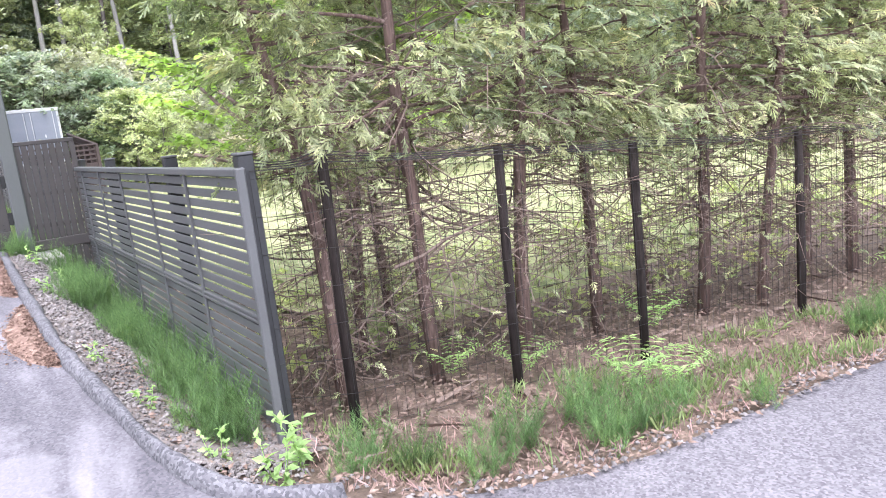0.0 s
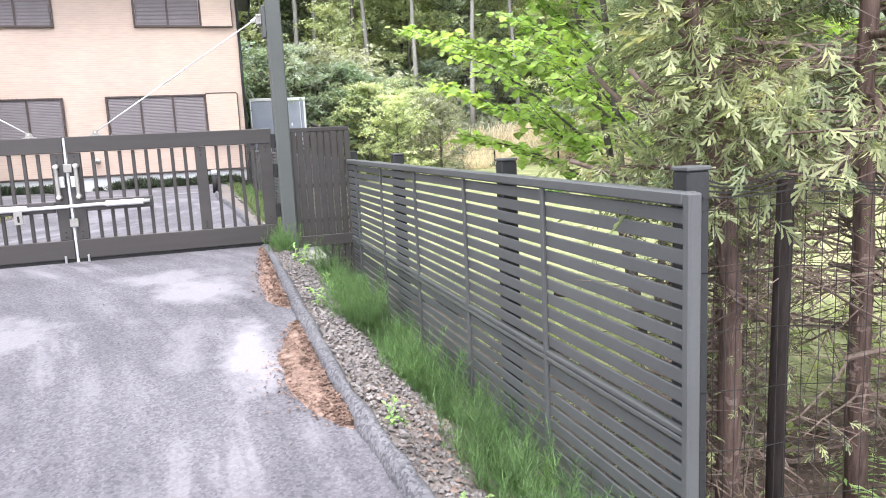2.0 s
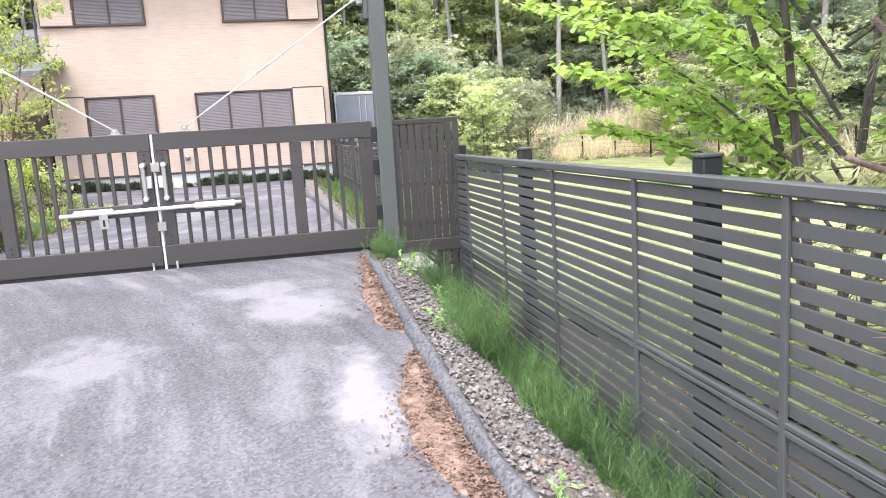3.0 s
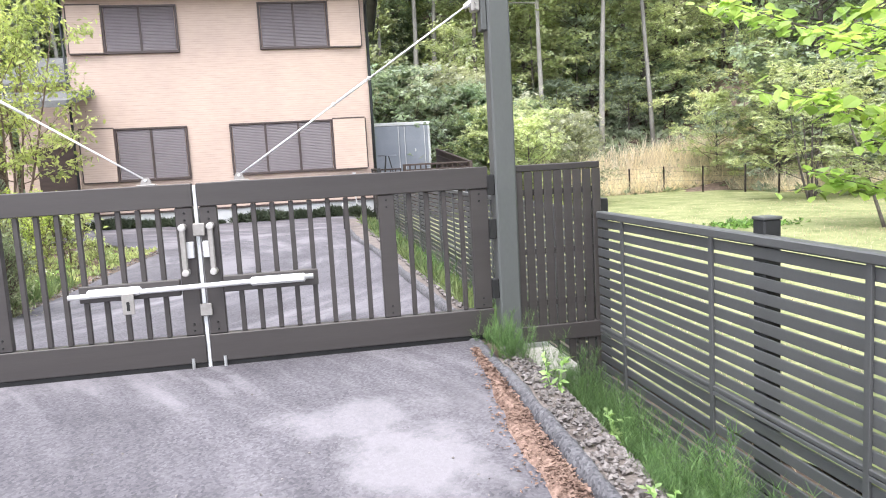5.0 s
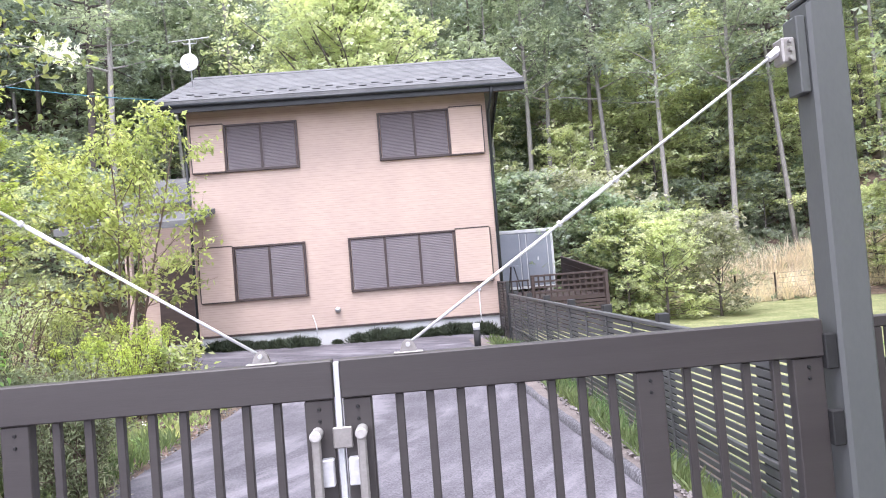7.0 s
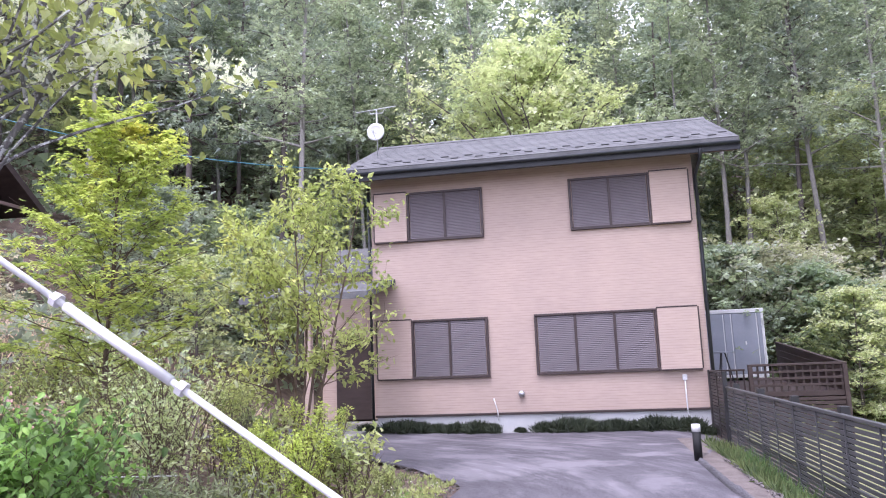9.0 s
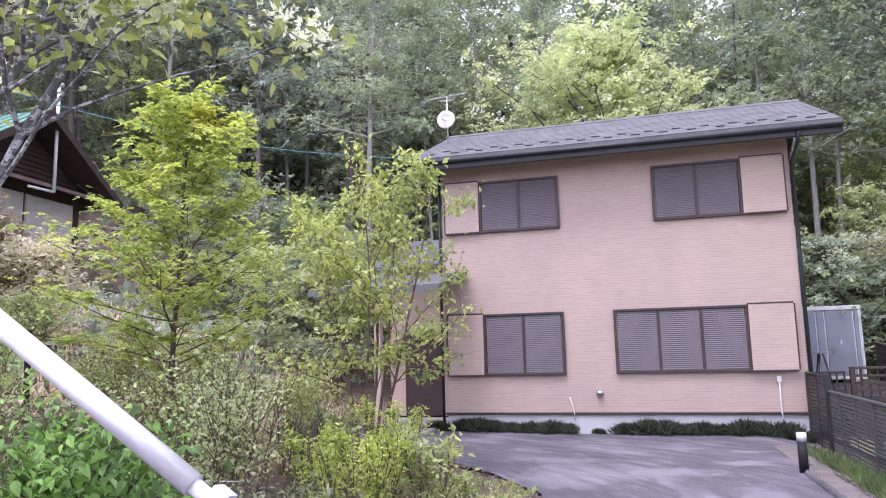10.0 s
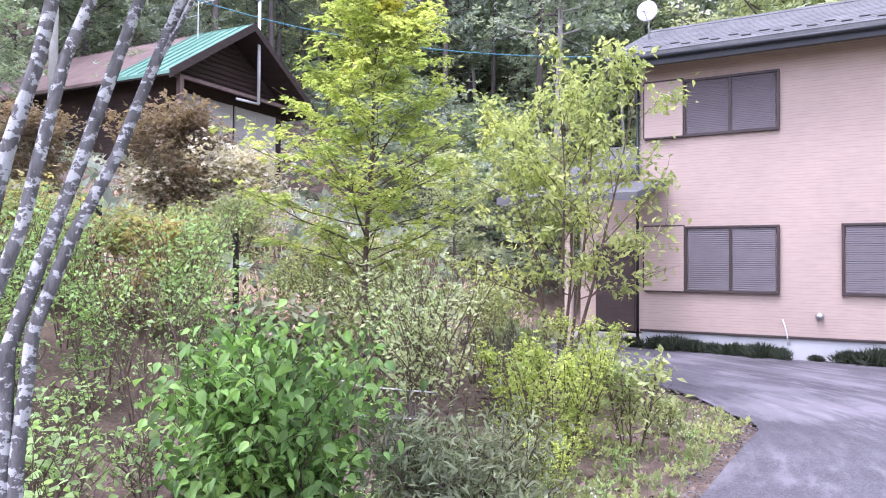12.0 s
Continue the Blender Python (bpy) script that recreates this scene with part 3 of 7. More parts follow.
def grown(name, label, category, rng, tree, leaf_mat, wood_mat, form, count, size, spread=0.12, flat=0.6, pitch=(-10, 25), roll=20, crown="crown", trunk="trunk", group="", extra=None, clump=0.34):
    """A plant at the origin: an Empty with its wood and its foliage."""
    wood, pts = tree
    ob = thing(name, (0, 0, 0), label, category, group)
    part(trunk, wood.mesh(trunk, True), wood_mat, ob)
    knots = pts[rng.random(len(pts)) < clump]
    v, f = scatter(form, around(rng, knots, count, spread, flat), size, rng, pitch, roll)
    part(crown, tri_mesh(crown, v, f, leaf_mat), leaf_mat, ob)
    if extra:
        en, emat, eform, ecount, esize, elabel = extra
        top = pts[pts[:, 2] > np.quantile(pts[:, 2], 0.35)]
        v, f = scatter(eform, around(rng, top, ecount, spread * 1.2, flat), esize, rng, (20, 30), 40)
        part(en, tri_mesh(en, v, f, emat), emat, ob, elabel)
    return ob


def placed(ob, spots):
    """The plant at the first spot (x, y, z, turn, scale), and copies of it at the others."""
    x, y, z, turn, s = spots[0]
    for x2, y2, z2, turn2, s2 in spots[1:]:
        c = copy_thing(ob, pose(x2, y2, z2, 0, 0, turn2))
        c.scale = (s2, s2, s2)
    ob.matrix_basis = pose(x, y, z, 0, 0, turn)
    ob.scale = (s, s, s)


def smooth(a, b, x):
    t = min(1.0, max(0.0, (x - a) / (b - a)))
    return t * t * (3 - 2 * t)


def along(table, t):
    return float(np.interp(t, [a for a, _ in table], [b for _, b in table]))

# ---- ground ----
PROFILE = [(-60, 0.4), (-10, 0.7), (0, 1.02), (3, 1.24), (5, 1.43), (6.6, 1.57), (7.6, 1.645), (8.6, 1.66), (12, 1.59), (17, 1.51), (24, 1.47), (400, 1.5)]
FENCE_FOOT = [(-60, 0.5), (0, 0.95), (3.4, 1.04), (8, 1.13), (14, 1.2), (24, 1.35), (400, 1.35)]


def ground(x, y):
    z = along(PROFILE, y)
    if y < 5:
        z += (0.93 + 0.008 * (y - 2) - z) * smooth(2.3, 3.7, x) * smooth(5, 3.4, y)
    if x > 2.35:
        foot = along(FENCE_FOOT, y)
        far = 0.88
        w = smooth(2.35, 3.0, x) * smooth(2.2, 3.6, y)
        z += (foot - z) * w
        z += (far - z) * smooth(3.2, 7.5, x) * smooth(2.5, 4.5, y)
    z -= 0.16 * smooth(3.12, 3.5, x) * smooth(2.3, 3.1, y + 0.16 * max(0, x - 3.5)) * smooth(6.5, 4.6, y)
    left = smooth(9.0, 10.5, y)
    d = max(0.0, -1.6 - x)
    z += left * (0.10 * min(d, 3) + 0.29 * max(0, d - 3)) * (1 - 0.75 * smooth(15, 21, y) * smooth(9, 6, d))
    back = y + 0.25 * max(0, x - 8)
    z += 0.42 * max(0, back - 35 + 0.5 * max(0, -x - 6)) * (1 if back < 90 else 90 / back) if y > 20 else 0
    if x > 19.5:
        z += 0.3 * (x - 19.5) * smooth(2, 8, y) * (1 if x < 60 else 60 / x)
    return z


def noisy(x, y, k):
    return noise.noise(Vector((x * k, y * k, 3.7)))


def sheet(xs, ys, height):
    s = Shape()
    s.v = [(x, y, height(x, y)) for y in ys for x in xs]
    n = len(xs)
    s.f = [(j * n + i, j * n + i + 1, (j + 1) * n + i + 1, (j + 1) * n + i) for j in range(len(ys) - 1) for i in range(n - 1)]
    return s


def steps(*runs):
    out = []
    for a, b, d in runs:
        out += list(np.arange(a, b, d))
    return [float(v) for v in out] + [float(runs[-1][1])]


def bare(x, y):
    near = 0.03 if (-14 < x < 22 and -2 < y < 34) else 0.25
    under = 0.1 if (5.5 < x < 19 and 9 < y < 32) else 0.02
    return ground(x, y) - 0.03 - under - 0.08 * smooth(1.2, 0.4, y) + near * 0.6 * noisy(x, y, 1.3) * (0.35 if -1.2 < x < 2.6 else 1)


xs = steps((-420, -60, 40), (-60, -16, 4), (-16, -6, 1), (-6, 6, 0.25), (6, 16, 1), (16, 60, 4), (60, 420, 40))
ys = steps((-300, -40, 40), (-40, -4, 3), (-4, 18, 0.25), (18, 36, 1), (36, 100, 4), (100, 420, 40))
setting("ground", sheet(xs, ys, bare), SOIL, "brown soil strewn with leaf litter", "ground", True)


def strip(rows, left, right, n, lift):
    """A sheet between two edges, row by row."""
    s = Shape()
    for y in rows:
        a, b = left(y), right(y)
        for i in range(n + 1):
            x = a + (b - a) * i / n
            s.v.append((x, y, ground(x, y) + lift))
    for j in range(len(rows) - 1):
        for i in range(n):
            k = j * (n + 1) + i
            s.f.append((k, k + 1, k + n + 2, k + n + 1))
    return s


KERB_LINE = [(2.74, 2.80), (2.8, 2.68), (2.9, 2.59), (3.05, 2.515), (3.4, 2.44), (4.0, 2.37), (4.5, 2.32), (5, 2.285), (6, 2.26), (7, 2.245), (8, 2.245)]
KERB_FAR = [(8.9, 2.27), (12, 2.22), (14.2, 2.17), (16.4, 2.05), (19.0, 2.03)]
DRIVE_LEFT = [(-1, -6), (6, -5), (8.2, -1.35), (10.6, -1.25), (15.8, -1.15), (16.8, -1.12), (18.2, -2.1), (20.2, -4.6), (21.4, -8.5), (24, -9)]
DRIVE_RIGHT = [(-1, 3.4), (2.5, 3.3), (2.72, 2.86)] + KERB_LINE[1:] + KERB_FAR + [(19.6, 2.3), (22, 3.0), (24, 3.0)]
rows = steps((-1, 4, 0.2), (4, 23.4, 0.3))
setting("driveway", strip(rows, lambda y: along(DRIVE_LEFT, y), lambda y: along(DRIVE_RIGHT, y), 14, 0.004), DRIVE,
        "worn grey asphalt drive with pale dusty wheel tracks", "driveway", True)

ROAD_EDGE = [(-80, 2.2), (2.4, 2.7), (3.0, 2.72), (3.56, 2.56), (4.03, 2.3), (4.5, 2.19), (5.0, 2.15), (5.7, 2.1), (6.2, 2.0), (9, 1.75), (20, 1.3), (90, -1)]
s = Shape()
road_x = steps((-80, 0, 8), (0, 12, 0.4), (12, 90, 6))
for x in road_x:
    top = along(ROAD_EDGE, x) + 0.05 * noisy(x, 0, 1.7)
    for i in range(9):
        y = top + (-6.5 - top) * i / 8
        s.v.append((x, y, ground(x, y) - 0.004 - 0.02 * (i == 0)))
for j in range(len(road_x) - 1):
    for i in range(8):
        k = j * 9 + i
        s.f.append((k, k + 1, k + 10, k + 9))
setting("road", s, ROAD, "coarse grey asphalt road with a crumbling edge", "road", True)


def lawn_edge(y):
    return 3.5 if y > 8 else 3.5 + (8 - y) * 0.28


s = strip(steps((4.9, 33, 0.8)), lawn_edge, lambda y: 19.5, 16, 0.03)
s.v[:17] = [(x, y, z - 0.12) for x, y, z in s.v[:17]]
setting("lawn", s, LAWN, "sunlit yellow-green mown lawn", "lawn", True)

# the bed of gravel between the kerb and the fence
setting("gravel_bed", strip(steps((3.2, 8.0, 0.2)), lambda y: along(KERB_LINE, y) + 0.02, lambda y: 3.2, 5, 0.004), GRAVEL, "gravel bed between kerb and slatted fence", "gravel", True)
setting("gravel_bed_far", strip(steps((8.7, 21.8, 0.4)), lambda y: along(KERB_FAR, y) + 0.03, lambda y: 3.2, 5, 0.004), GRAVEL, "narrow gravel bed along the drive", "gravel", True)


def kerb(name, line, label):
    """A rolled asphalt kerb of low rounded section."""
    s, n = Shape(), 9
    pts = [Vector((x, y, 0)) for y, x in line]
    for i, p in enumerate(pts):
        d = (pts[min(i + 1, len(pts) - 1)] - pts[max(0, i - 1)]).normalized()
        side = Vector((d.y, -d.x, 0))
        for k in range(n):
            a = math.pi * k / (n - 1)
            wob = 0.016 * noisy(p.x * 3, p.y * 3, 1.0) + 0.011 * noisy(p.x * 9 + k * 0.8, p.y * 9, 1.0)
            q = p + side * (0.045 + wob) * -math.cos(a)
            s.v.append((q.x, q.y, ground(p.x, p.y) - 0.02 + (0.085 + wob) * (1 - 0.55 * smooth(7.1, 8.2, p.y) * (p.y < 8.8)) * math.sin(a) ** 0.85))
    for i in range(len(pts) - 1):
        for k in range(n - 1):
            b = i * n + k
            s.f.append((b, b + 1, b + n + 1, b + n))
    s.f.append(tuple(range(n)))
    s.f.append(tuple((len(pts) - 1) * n + k for k in range(n)))
    return setting(name, s, KERB, label, "kerb", True)


line = [(2.69, 3.02), (2.70, 2.94), (2.72, 2.86)] + [(y, along(KERB_LINE, y)) for y in steps((2.74, 3.0, 0.02), (3.0, 8.5, 0.04))]
kerb("kerb", line, "dark rolled asphalt kerb curving out to the road")
kerb("kerb_far", [(y, along(KERB_FAR, y)) for y in steps((9.0, 18.7, 0.12))], "dark asphalt kerb along the inner drive")

# ---- gate ----
GY = 8.41


def gate_leaf(name, side, label):
    """One leaf, built from the meeting stile (x = 0) outwards; side is 1 or -1."""
    ob = thing(name, (0.706 + 0.012 * side, GY, 1.69), label, "gate", "pair of gates")
    W, H = 1.655, 1.01

    def bar(pn, x0, x1, z0, z1, d=0.028, c=0.004, m=GATE, lab="", y=0.0):
        a, b = sorted((x0 * side, x1 * side))
        return part(pn, Shape().box(a, y - d, z0, b, y + d, z1, c), m, ob, lab)

    bar("top_rail", 0, W, H - 0.128, H, 0.032)
    bar("bottom_rail", 0, W, 0, 0.158, 0.032)
    bar("bottom_seal", 0.0, W, -0.03, -0.002, 0.02, 0.0, BLACK, "black rubber strip")
    for x0, x1 in ((0.005, 0.1), (0.998, 1.092), (W - 0.112, W - 0.005)):
        st = bar("stile", x0, x1, 0.16, H - 0.13, 0.024)
        for zz in (0.185, 0.225, H - 0.2, H - 0.16):
            cx = (x0 + x1) / 2 * side
            part("bolt", Shape().tube([(cx, -0.0245, zz), (cx, -0.031, zz)], 0.007, 0.005, 6), BLACK, st)
    xs_b = [0.193 + 0.1035 * i for i in range(8)] + [1.179 + 0.1035 * i for i in range(4)]
    for x in xs_b:
        bar("baluster", x - 0.014, x + 0.014, 0.16, H - 0.13, 0.012, 0.003)
    bar("lock_rail", 0.102, 0.627, 0.397, 0.487, 0.02, 0.004, GATE, "", -0.036)
    return ob


leaf_r = gate_leaf("gate_leaf", 1, "dark brown slatted gate leaf, closed, with a steel drop bar")
leaf_l = gate_leaf("gate_leaf", -1, "dark brown slatted gate leaf, closed, with pull handle")

for ob, side in ((leaf_r, 1), (leaf_l, -1)):
    hx = 0.062 * side
    h = part("pull_handle", Shape().box(hx - 0.015, -0.085, 0.53, hx + 0.015, -0.068, 0.765, 0.006), LATCH, ob, "grey metal pull handle")
    for zz in (0.522, 0.773):
        part("end_cap", Shape().tube([(hx, -0.0235, zz), (hx, -0.09, zz)], 0.0195, None, 14).tube([(hx, -0.09, zz), (hx, -0.094, zz)], 0.0195, 0.014, 14), CAP, h, "paler rounded end")
    part("lock_case", Shape().box(0.012 * side if side > 0 else -0.052, -0.06, 0.60, 0.052 if side > 0 else -0.012, -0.0242, 0.69, 0.004), PLATE, ob, "bright lock plate with pale label")
    part("drop_bolt", Shape().tube([(0.075 * side, -0.034, -0.055), (0.075 * side, -0.034, 0.03)], 0.009, None, 8), STEEL, ob)
    sx = (0.25, 0.56) if side > 0 else (-0.58, -0.30)
    guide = part("bar_guide", Shape().box(sx[0], -0.098, 0.425, sx[1], -0.058, 0.472, 0.012), WHITE_ROD, ob, "bright steel bar guide")
    # top bracket and tie rod
    foot = Vector((0.235 * side, 0, 1.012))
    top = Vector((1.612 * side, 0.0, 1.955))
    br = part("rod_bracket", Shape().box(foot.x - 0.05, -0.02, 1.0105, foot.x + 0.05, 0.02, 1.017, 0.002), LATCH, ob, "grey steel clevis bracket")
    for yy in (-0.014, 0.008):
        part("ear", Shape().prism([(foot.x - 0.03, 1.0172), (foot.x + 0.03, 1.0172), (foot.x + 0.02, 1.045), (foot.x + 0.008, 1.056), (foot.x - 0.008, 1.056), (foot.x - 0.02, 1.045)], 1, yy, yy + 0.006), LATCH, br)
    part("pin", Shape().tube([(foot.x, -0.024, 1.041), (foot.x, 0.022, 1.041)], 0.008, None, 8), STEEL, br)
    a = foot + Vector((0, 0, 0.029))
    way = top - a
    rod = part("tie_rod", Shape().tube([a, a + way * 0.42], 0.0053, None, 12).tube([a + way * 0.412, a + way * 0.54], 0.0078, None, 12)
               .tube([a + way * 0.535, top], 0.0053, None, 12), WHITE_ROD, ob, "pale steel tie rod with turnbuckle", True)
    for u in (0.4, 0.552):
        part("lock_nut", Shape().tube([a + way * (u - 0.0035), a + way * (u + 0.0035)], 0.0118, None, 6), WHITE_ROD, rod)
    part("rod_end", Shape().tube([top - way * 0.03, top], 0.014, 0.017, 8), WHITE_ROD, rod)

part("drop_bar", Shape().tube([(-0.70, -0.078, 0.437), (0.60, -0.078, 0.452)], 0.015, None, 12), WHITE_ROD, leaf_r, "long pale steel drop bar", True)
hasp = part("padlock_plate", Shape().box(-0.402, -0.108, 0.325, -0.338, -0.099, 0.44, 0.003), LATCH, leaf_l, "grey padlock plate")
part("slot", Shape().box(-0.378, -0.1105, 0.345, -0.362, -0.1085, 0.395, 0.0005), BLACK, hasp, "dark slot")
for z0 in (0.27, 0.72):
    part("meeting_plate", Shape().box(-0.035, -0.045, z0, 0.03, -0.033, z0 + 0.07, 0.004), LATCH, leaf_r)
part("meeting_strip", Shape().box(-0.022, -0.018, -0.05, -0.002, 0.018, 1.0, 0.002), SHED_TRIM, leaf_r, "pale closing strip")


def gate_post(name, x, side):
    ob = thing(name, (x, GY, 1.55), "tall grey-green square steel gate post", "gate post", "gate posts")
    part("shaft", Shape().box(-0.065, -0.065, -0.2, 0.065, 0.065, 2.25, 0.012), POST, ob)
    part("cap", Shape().box(-0.069, -0.069, 2.25, 0.069, 0.069, 2.272, 0.006), POST, ob)
    cl = part("clamp", Shape().box(-0.1 * side if side > 0 else 0.066, -0.045, 1.93, -0.066 if side > 0 else 0.1, 0.045, 2.2, 0.004), POST, ob, "grey steel clamp plate")
    x0, x1 = sorted((-0.15 * side, -0.101 * side))
    part("rod_lug", Shape().box(x0, -0.035, 2.04, x1, 0.035, 2.13, 0.006), LATCH, cl)
    for zz in (2.055, 2.085, 2.115):
        part("bolt", Shape().tube([((x0 + x1) / 2, -0.05, zz), ((x0 + x1) / 2, 0.05, zz)], 0.008, None, 6), LATCH, cl)
    for zz in (0.36, 0.72, 0.98):
        hx = sorted((-0.108 * side, -0.066 * side))
        part("hinge", Shape().box(hx[0], -0.05, zz, hx[1], -0.015, zz + 0.12, 0.004), BLACK, ob, "black hinge")
    return ob


gate_post("gate_post", 2.474, 1)
gate_post("gate_post", -1.062, -1)

# upright slatted side panel between the gate post and the fence
ob = thing("side_panel", (2.541, GY, 1.65), "dark grey fence panel of upright slats", "fence panel")
part("top_rail", Shape().box(0, -0.022, 1.005, 0.535, 0.022, 1.045, 0.004), GATE, ob)
part("bottom_rail", Shape().box(0, -0.03, -0.04, 0.535, 0.02, 0.06, 0.004), GATE, ob)
slat = fix_normals(Shape().box(-0.0255, -0.02, 0.061, 0.0255, -0.004, 1.004, 0.003).mesh("slat"))
for i in range(9):
    o = part("slat", slat, GATE, ob)
    o.location = (0.021 + i * 0.0615, 0, 0)
for zz in (0.18, 0.50, 0.86):
    part("back_rail", Shape().box(0, -0.0035, zz, 0.535, 0.02, zz + 0.035, 0.002), GATE, ob)
low = fix_normals(Shape().box(-0.0225, -0.02, -0.52, 0.0225, -0.004, -0.042, 0.003).mesh("low_slat"))
for i in range(4):
    o = part("low_slat", low, GATE, ob)
    o.location = (0.3285 + i * 0.0615, 0, 0)

# concrete footing block beside the post
ob = setting("footing_block", Shape().box(2.50, 7.96, 0.9, 2.75, 8.62, 1.575, 0.012), CONCRETE, "pale rough concrete footing block beside the gate post", "concrete block")

# ---- slatted fence ----
FX, TOP = 3.05, 2.392
STILES = [8.37, 8.0, 7.08, 6.16, 5.24, 4.32, 3.41]
fence = thing("slat_fence", (FX, 3.41, 1.0), "dark grey fence of close horizontal slats", "fence")


def slat_bays(ob, ys_l, top, mid, bottom, pitch, high):
    """Bays of horizontal slats between stiles; the origin of ob is at its end with the least y."""
    shared = {}
    for b0, b1 in zip(ys_l, ys_l[1:]):
        span = round(b1 - b0, 3)
        if span not in shared:
            shared[span] = fix_normals(Shape().box(-0.006, 0.001, 0, 0.006, span - 0.001, high, 0.002).mesh("slat"))
        z = top - 0.05 - high
        while z > bottom:
            if abs(z + high / 2 - mid) > 0.03:
                o = part("slat", shared[span], FENCE, ob)
                o.location = (0, b0, z)
            z -= pitch


ys_f = [y - 3.41 for y in reversed(STILES)]
slat_bays(fence, ys_f, TOP - 1.0, 0.668, 0.07, 0.0595, 0.0445)
for y in ys_f[1:-1]:
    part("stile", Shape().box(-0.021, y - 0.014, 0.06, -0.007, y + 0.014, TOP - 1.04, 0.002), FENCE, fence)
part("cap_rail", Shape().box(-0.028, 0, TOP - 1.04, 0.028, 4.93, TOP - 1.0, 0.006), FENCE, fence)
for z in (0.645, 0.668):
    part("middle_rail", Shape().box(-0.02, 0, z, 0.012, 4.93, z + 0.019, 0.003), FENCE, fence)
part("end_post", Shape().box(-0.03, -0.036, 0.0, 0.014, -0.001, TOP - 1.0, 0.006), FENCE, fence)
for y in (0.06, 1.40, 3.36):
    p = part("back_post", Shape().box(0.0075, y - 0.038, -0.1, 0.0835, y + 0.038, TOP - 0.945, 0.006), POST_SHADED, fence)
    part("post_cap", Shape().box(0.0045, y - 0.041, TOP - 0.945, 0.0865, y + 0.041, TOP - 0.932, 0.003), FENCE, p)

inner = thing("inner_fence", (FX, 8.46, 1.0), "long dark grey slatted fence beside the inner drive", "fence")
ys_i = [0.0, 1.61] + [1.61 + 1.86 * i for i in range(1, 7)] + [13.45]
slat_bays(inner, ys_i, TOP - 1.0, 0.668, 0.16, 0.0595, 0.0445)
for y in [0.68 + 0.93 * i for i in range(14)]:
    part("stile", Shape().box(-0.021, y - 0.014, 0.1, -0.007, y + 0.014, TOP - 1.04, 0.002), FENCE, inner)
part("cap_rail", Shape().box(-0.028, 0, TOP - 1.04, 0.028, 13.45, TOP - 1.0, 0.006), FENCE, inner)
part("middle_rail", Shape().box(-0.02, 0, 0.65, 0.012, 13.45, 0.687, 0.004), FENCE, inner)
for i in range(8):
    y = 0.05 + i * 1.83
    part("back_post", Shape().box(0.0075, y - 0.05, -0.1, 0.1075, y + 0.05, TOP - 0.93, 0.006), POST_SHADED, inner)
pan = thing("corner_panel", (FX - 0.02, 21.97, 1.3), "brown slatted fence panel beside the house corner", "fence panel")
for i in range(19):
    part("slat", Shape().box(-0.006, 0.045, 0.06 + i * 0.066, 0.006, 1.52, 0.06 + i * 0.066 + 0.052, 0.002), GATE, pan)
part("cap_rail", Shape().box(-0.022, 0.045, 1.315, 0.022, 1.52, 1.352, 0.004), GATE, pan)
for y, h in ((0.0, 1.36), (0.75, 1.31), (1.56, 1.36)):
    part("post", Shape().box(-0.04, y - 0.04, 0, 0.04, y + 0.04, h, 0.005) if y != 0.75 else Shape().box(-0.024, y - 0.014, 0.03, -0.007, y + 0.014, h, 0.002), POST_SHADED if y == 0 else GATE, pan)

# ---- wire mesh fence along the road ----
MESH = [(3.53, 3.58), (4.55, 3.41), (5.51, 3.25), (6.97, 3.01), (8.15, 2.82), (9.3, 2.62), (10.5, 2.4)]
MESH_TOP = [(3.1, 2.37), (3.5, 2.36), (4.55, 2.27), (5.51, 2.19), (6.97, 2.10), (8.15, 2.06), (10.5, 2.0)]
mesh_fence = thing("mesh_fence", (3.4, 3.42, 1.0), "rusty wire mesh fence on dark timber posts", "fence")
for i, (x, y) in enumerate(MESH):
    g, top = ground(x, y) - 1.0, along(MESH_TOP, x) - 1.0
    r = random.uniform(-0.01, 0.01)
    part("post", Shape().tube([(x - 3.4, y - 3.42, g - 0.2), (x - 3.4 + r, y - 3.42 + r, g + 0.7), (x - 3.4 + 2 * r, y - 3.42, top + 0.03)], 0.031, 0.028, 9), MESHPOST, mesh_fence, "", True)
for (x0, y0), (x1, y1) in zip([(3.10, 3.46)] + MESH, MESH):
    lo0, lo1, hi0, hi1 = ground(x0, y0) - 0.98, ground(x1, y1) - 0.98, along(MESH_TOP, x0) - 1.0, along(MESH_TOP, x1) - 1.0

    def knot(u, w, sag=0.0):
        """A point of the mesh: u along the bay, w up from its foot."""
        return (x0 + (x1 - x0) * u - 3.4, y0 + (y1 - y0) * u - 3.455, (lo0 + (lo1 - lo0) * u) * (1 - w) + (hi0 + (hi1 - hi0) * u) * w - sag * 4 * u * (1 - u))

    s = Shape()
    for i in range(8):
        sag = random.uniform(-0.008, 0.012)
        s.tube([knot(u, i / 7.2, sag) for u in (0, 0.25, 0.5, 0.75, 1)], 0.0017, None, 3, False)
    n = max(2, int(math.hypot(x1 - x0, y1 - y0) / 0.055))
    for i in range(n):
        s.tube([knot(i / n, 0), knot((i + random.uniform(-0.1, 0.1)) / n, 1)], 0.0014, None, 3, False)
    tagged(part("wire_panel", s, WIRE, mesh_fence), kind="stuff")
    s = Shape()
    for i in range(4):
        s.tube([(a, b + 0.015 * i, c + 0.02 * i) for a, b, c in (knot(u, 1, 0.006 + 0.01 * i) for u in (0, 0.3, 0.5, 0.7, 1))], 0.0038, None, 4, False)
    tagged(part("top_wire", s, WIRE, mesh_fence), kind="stuff")

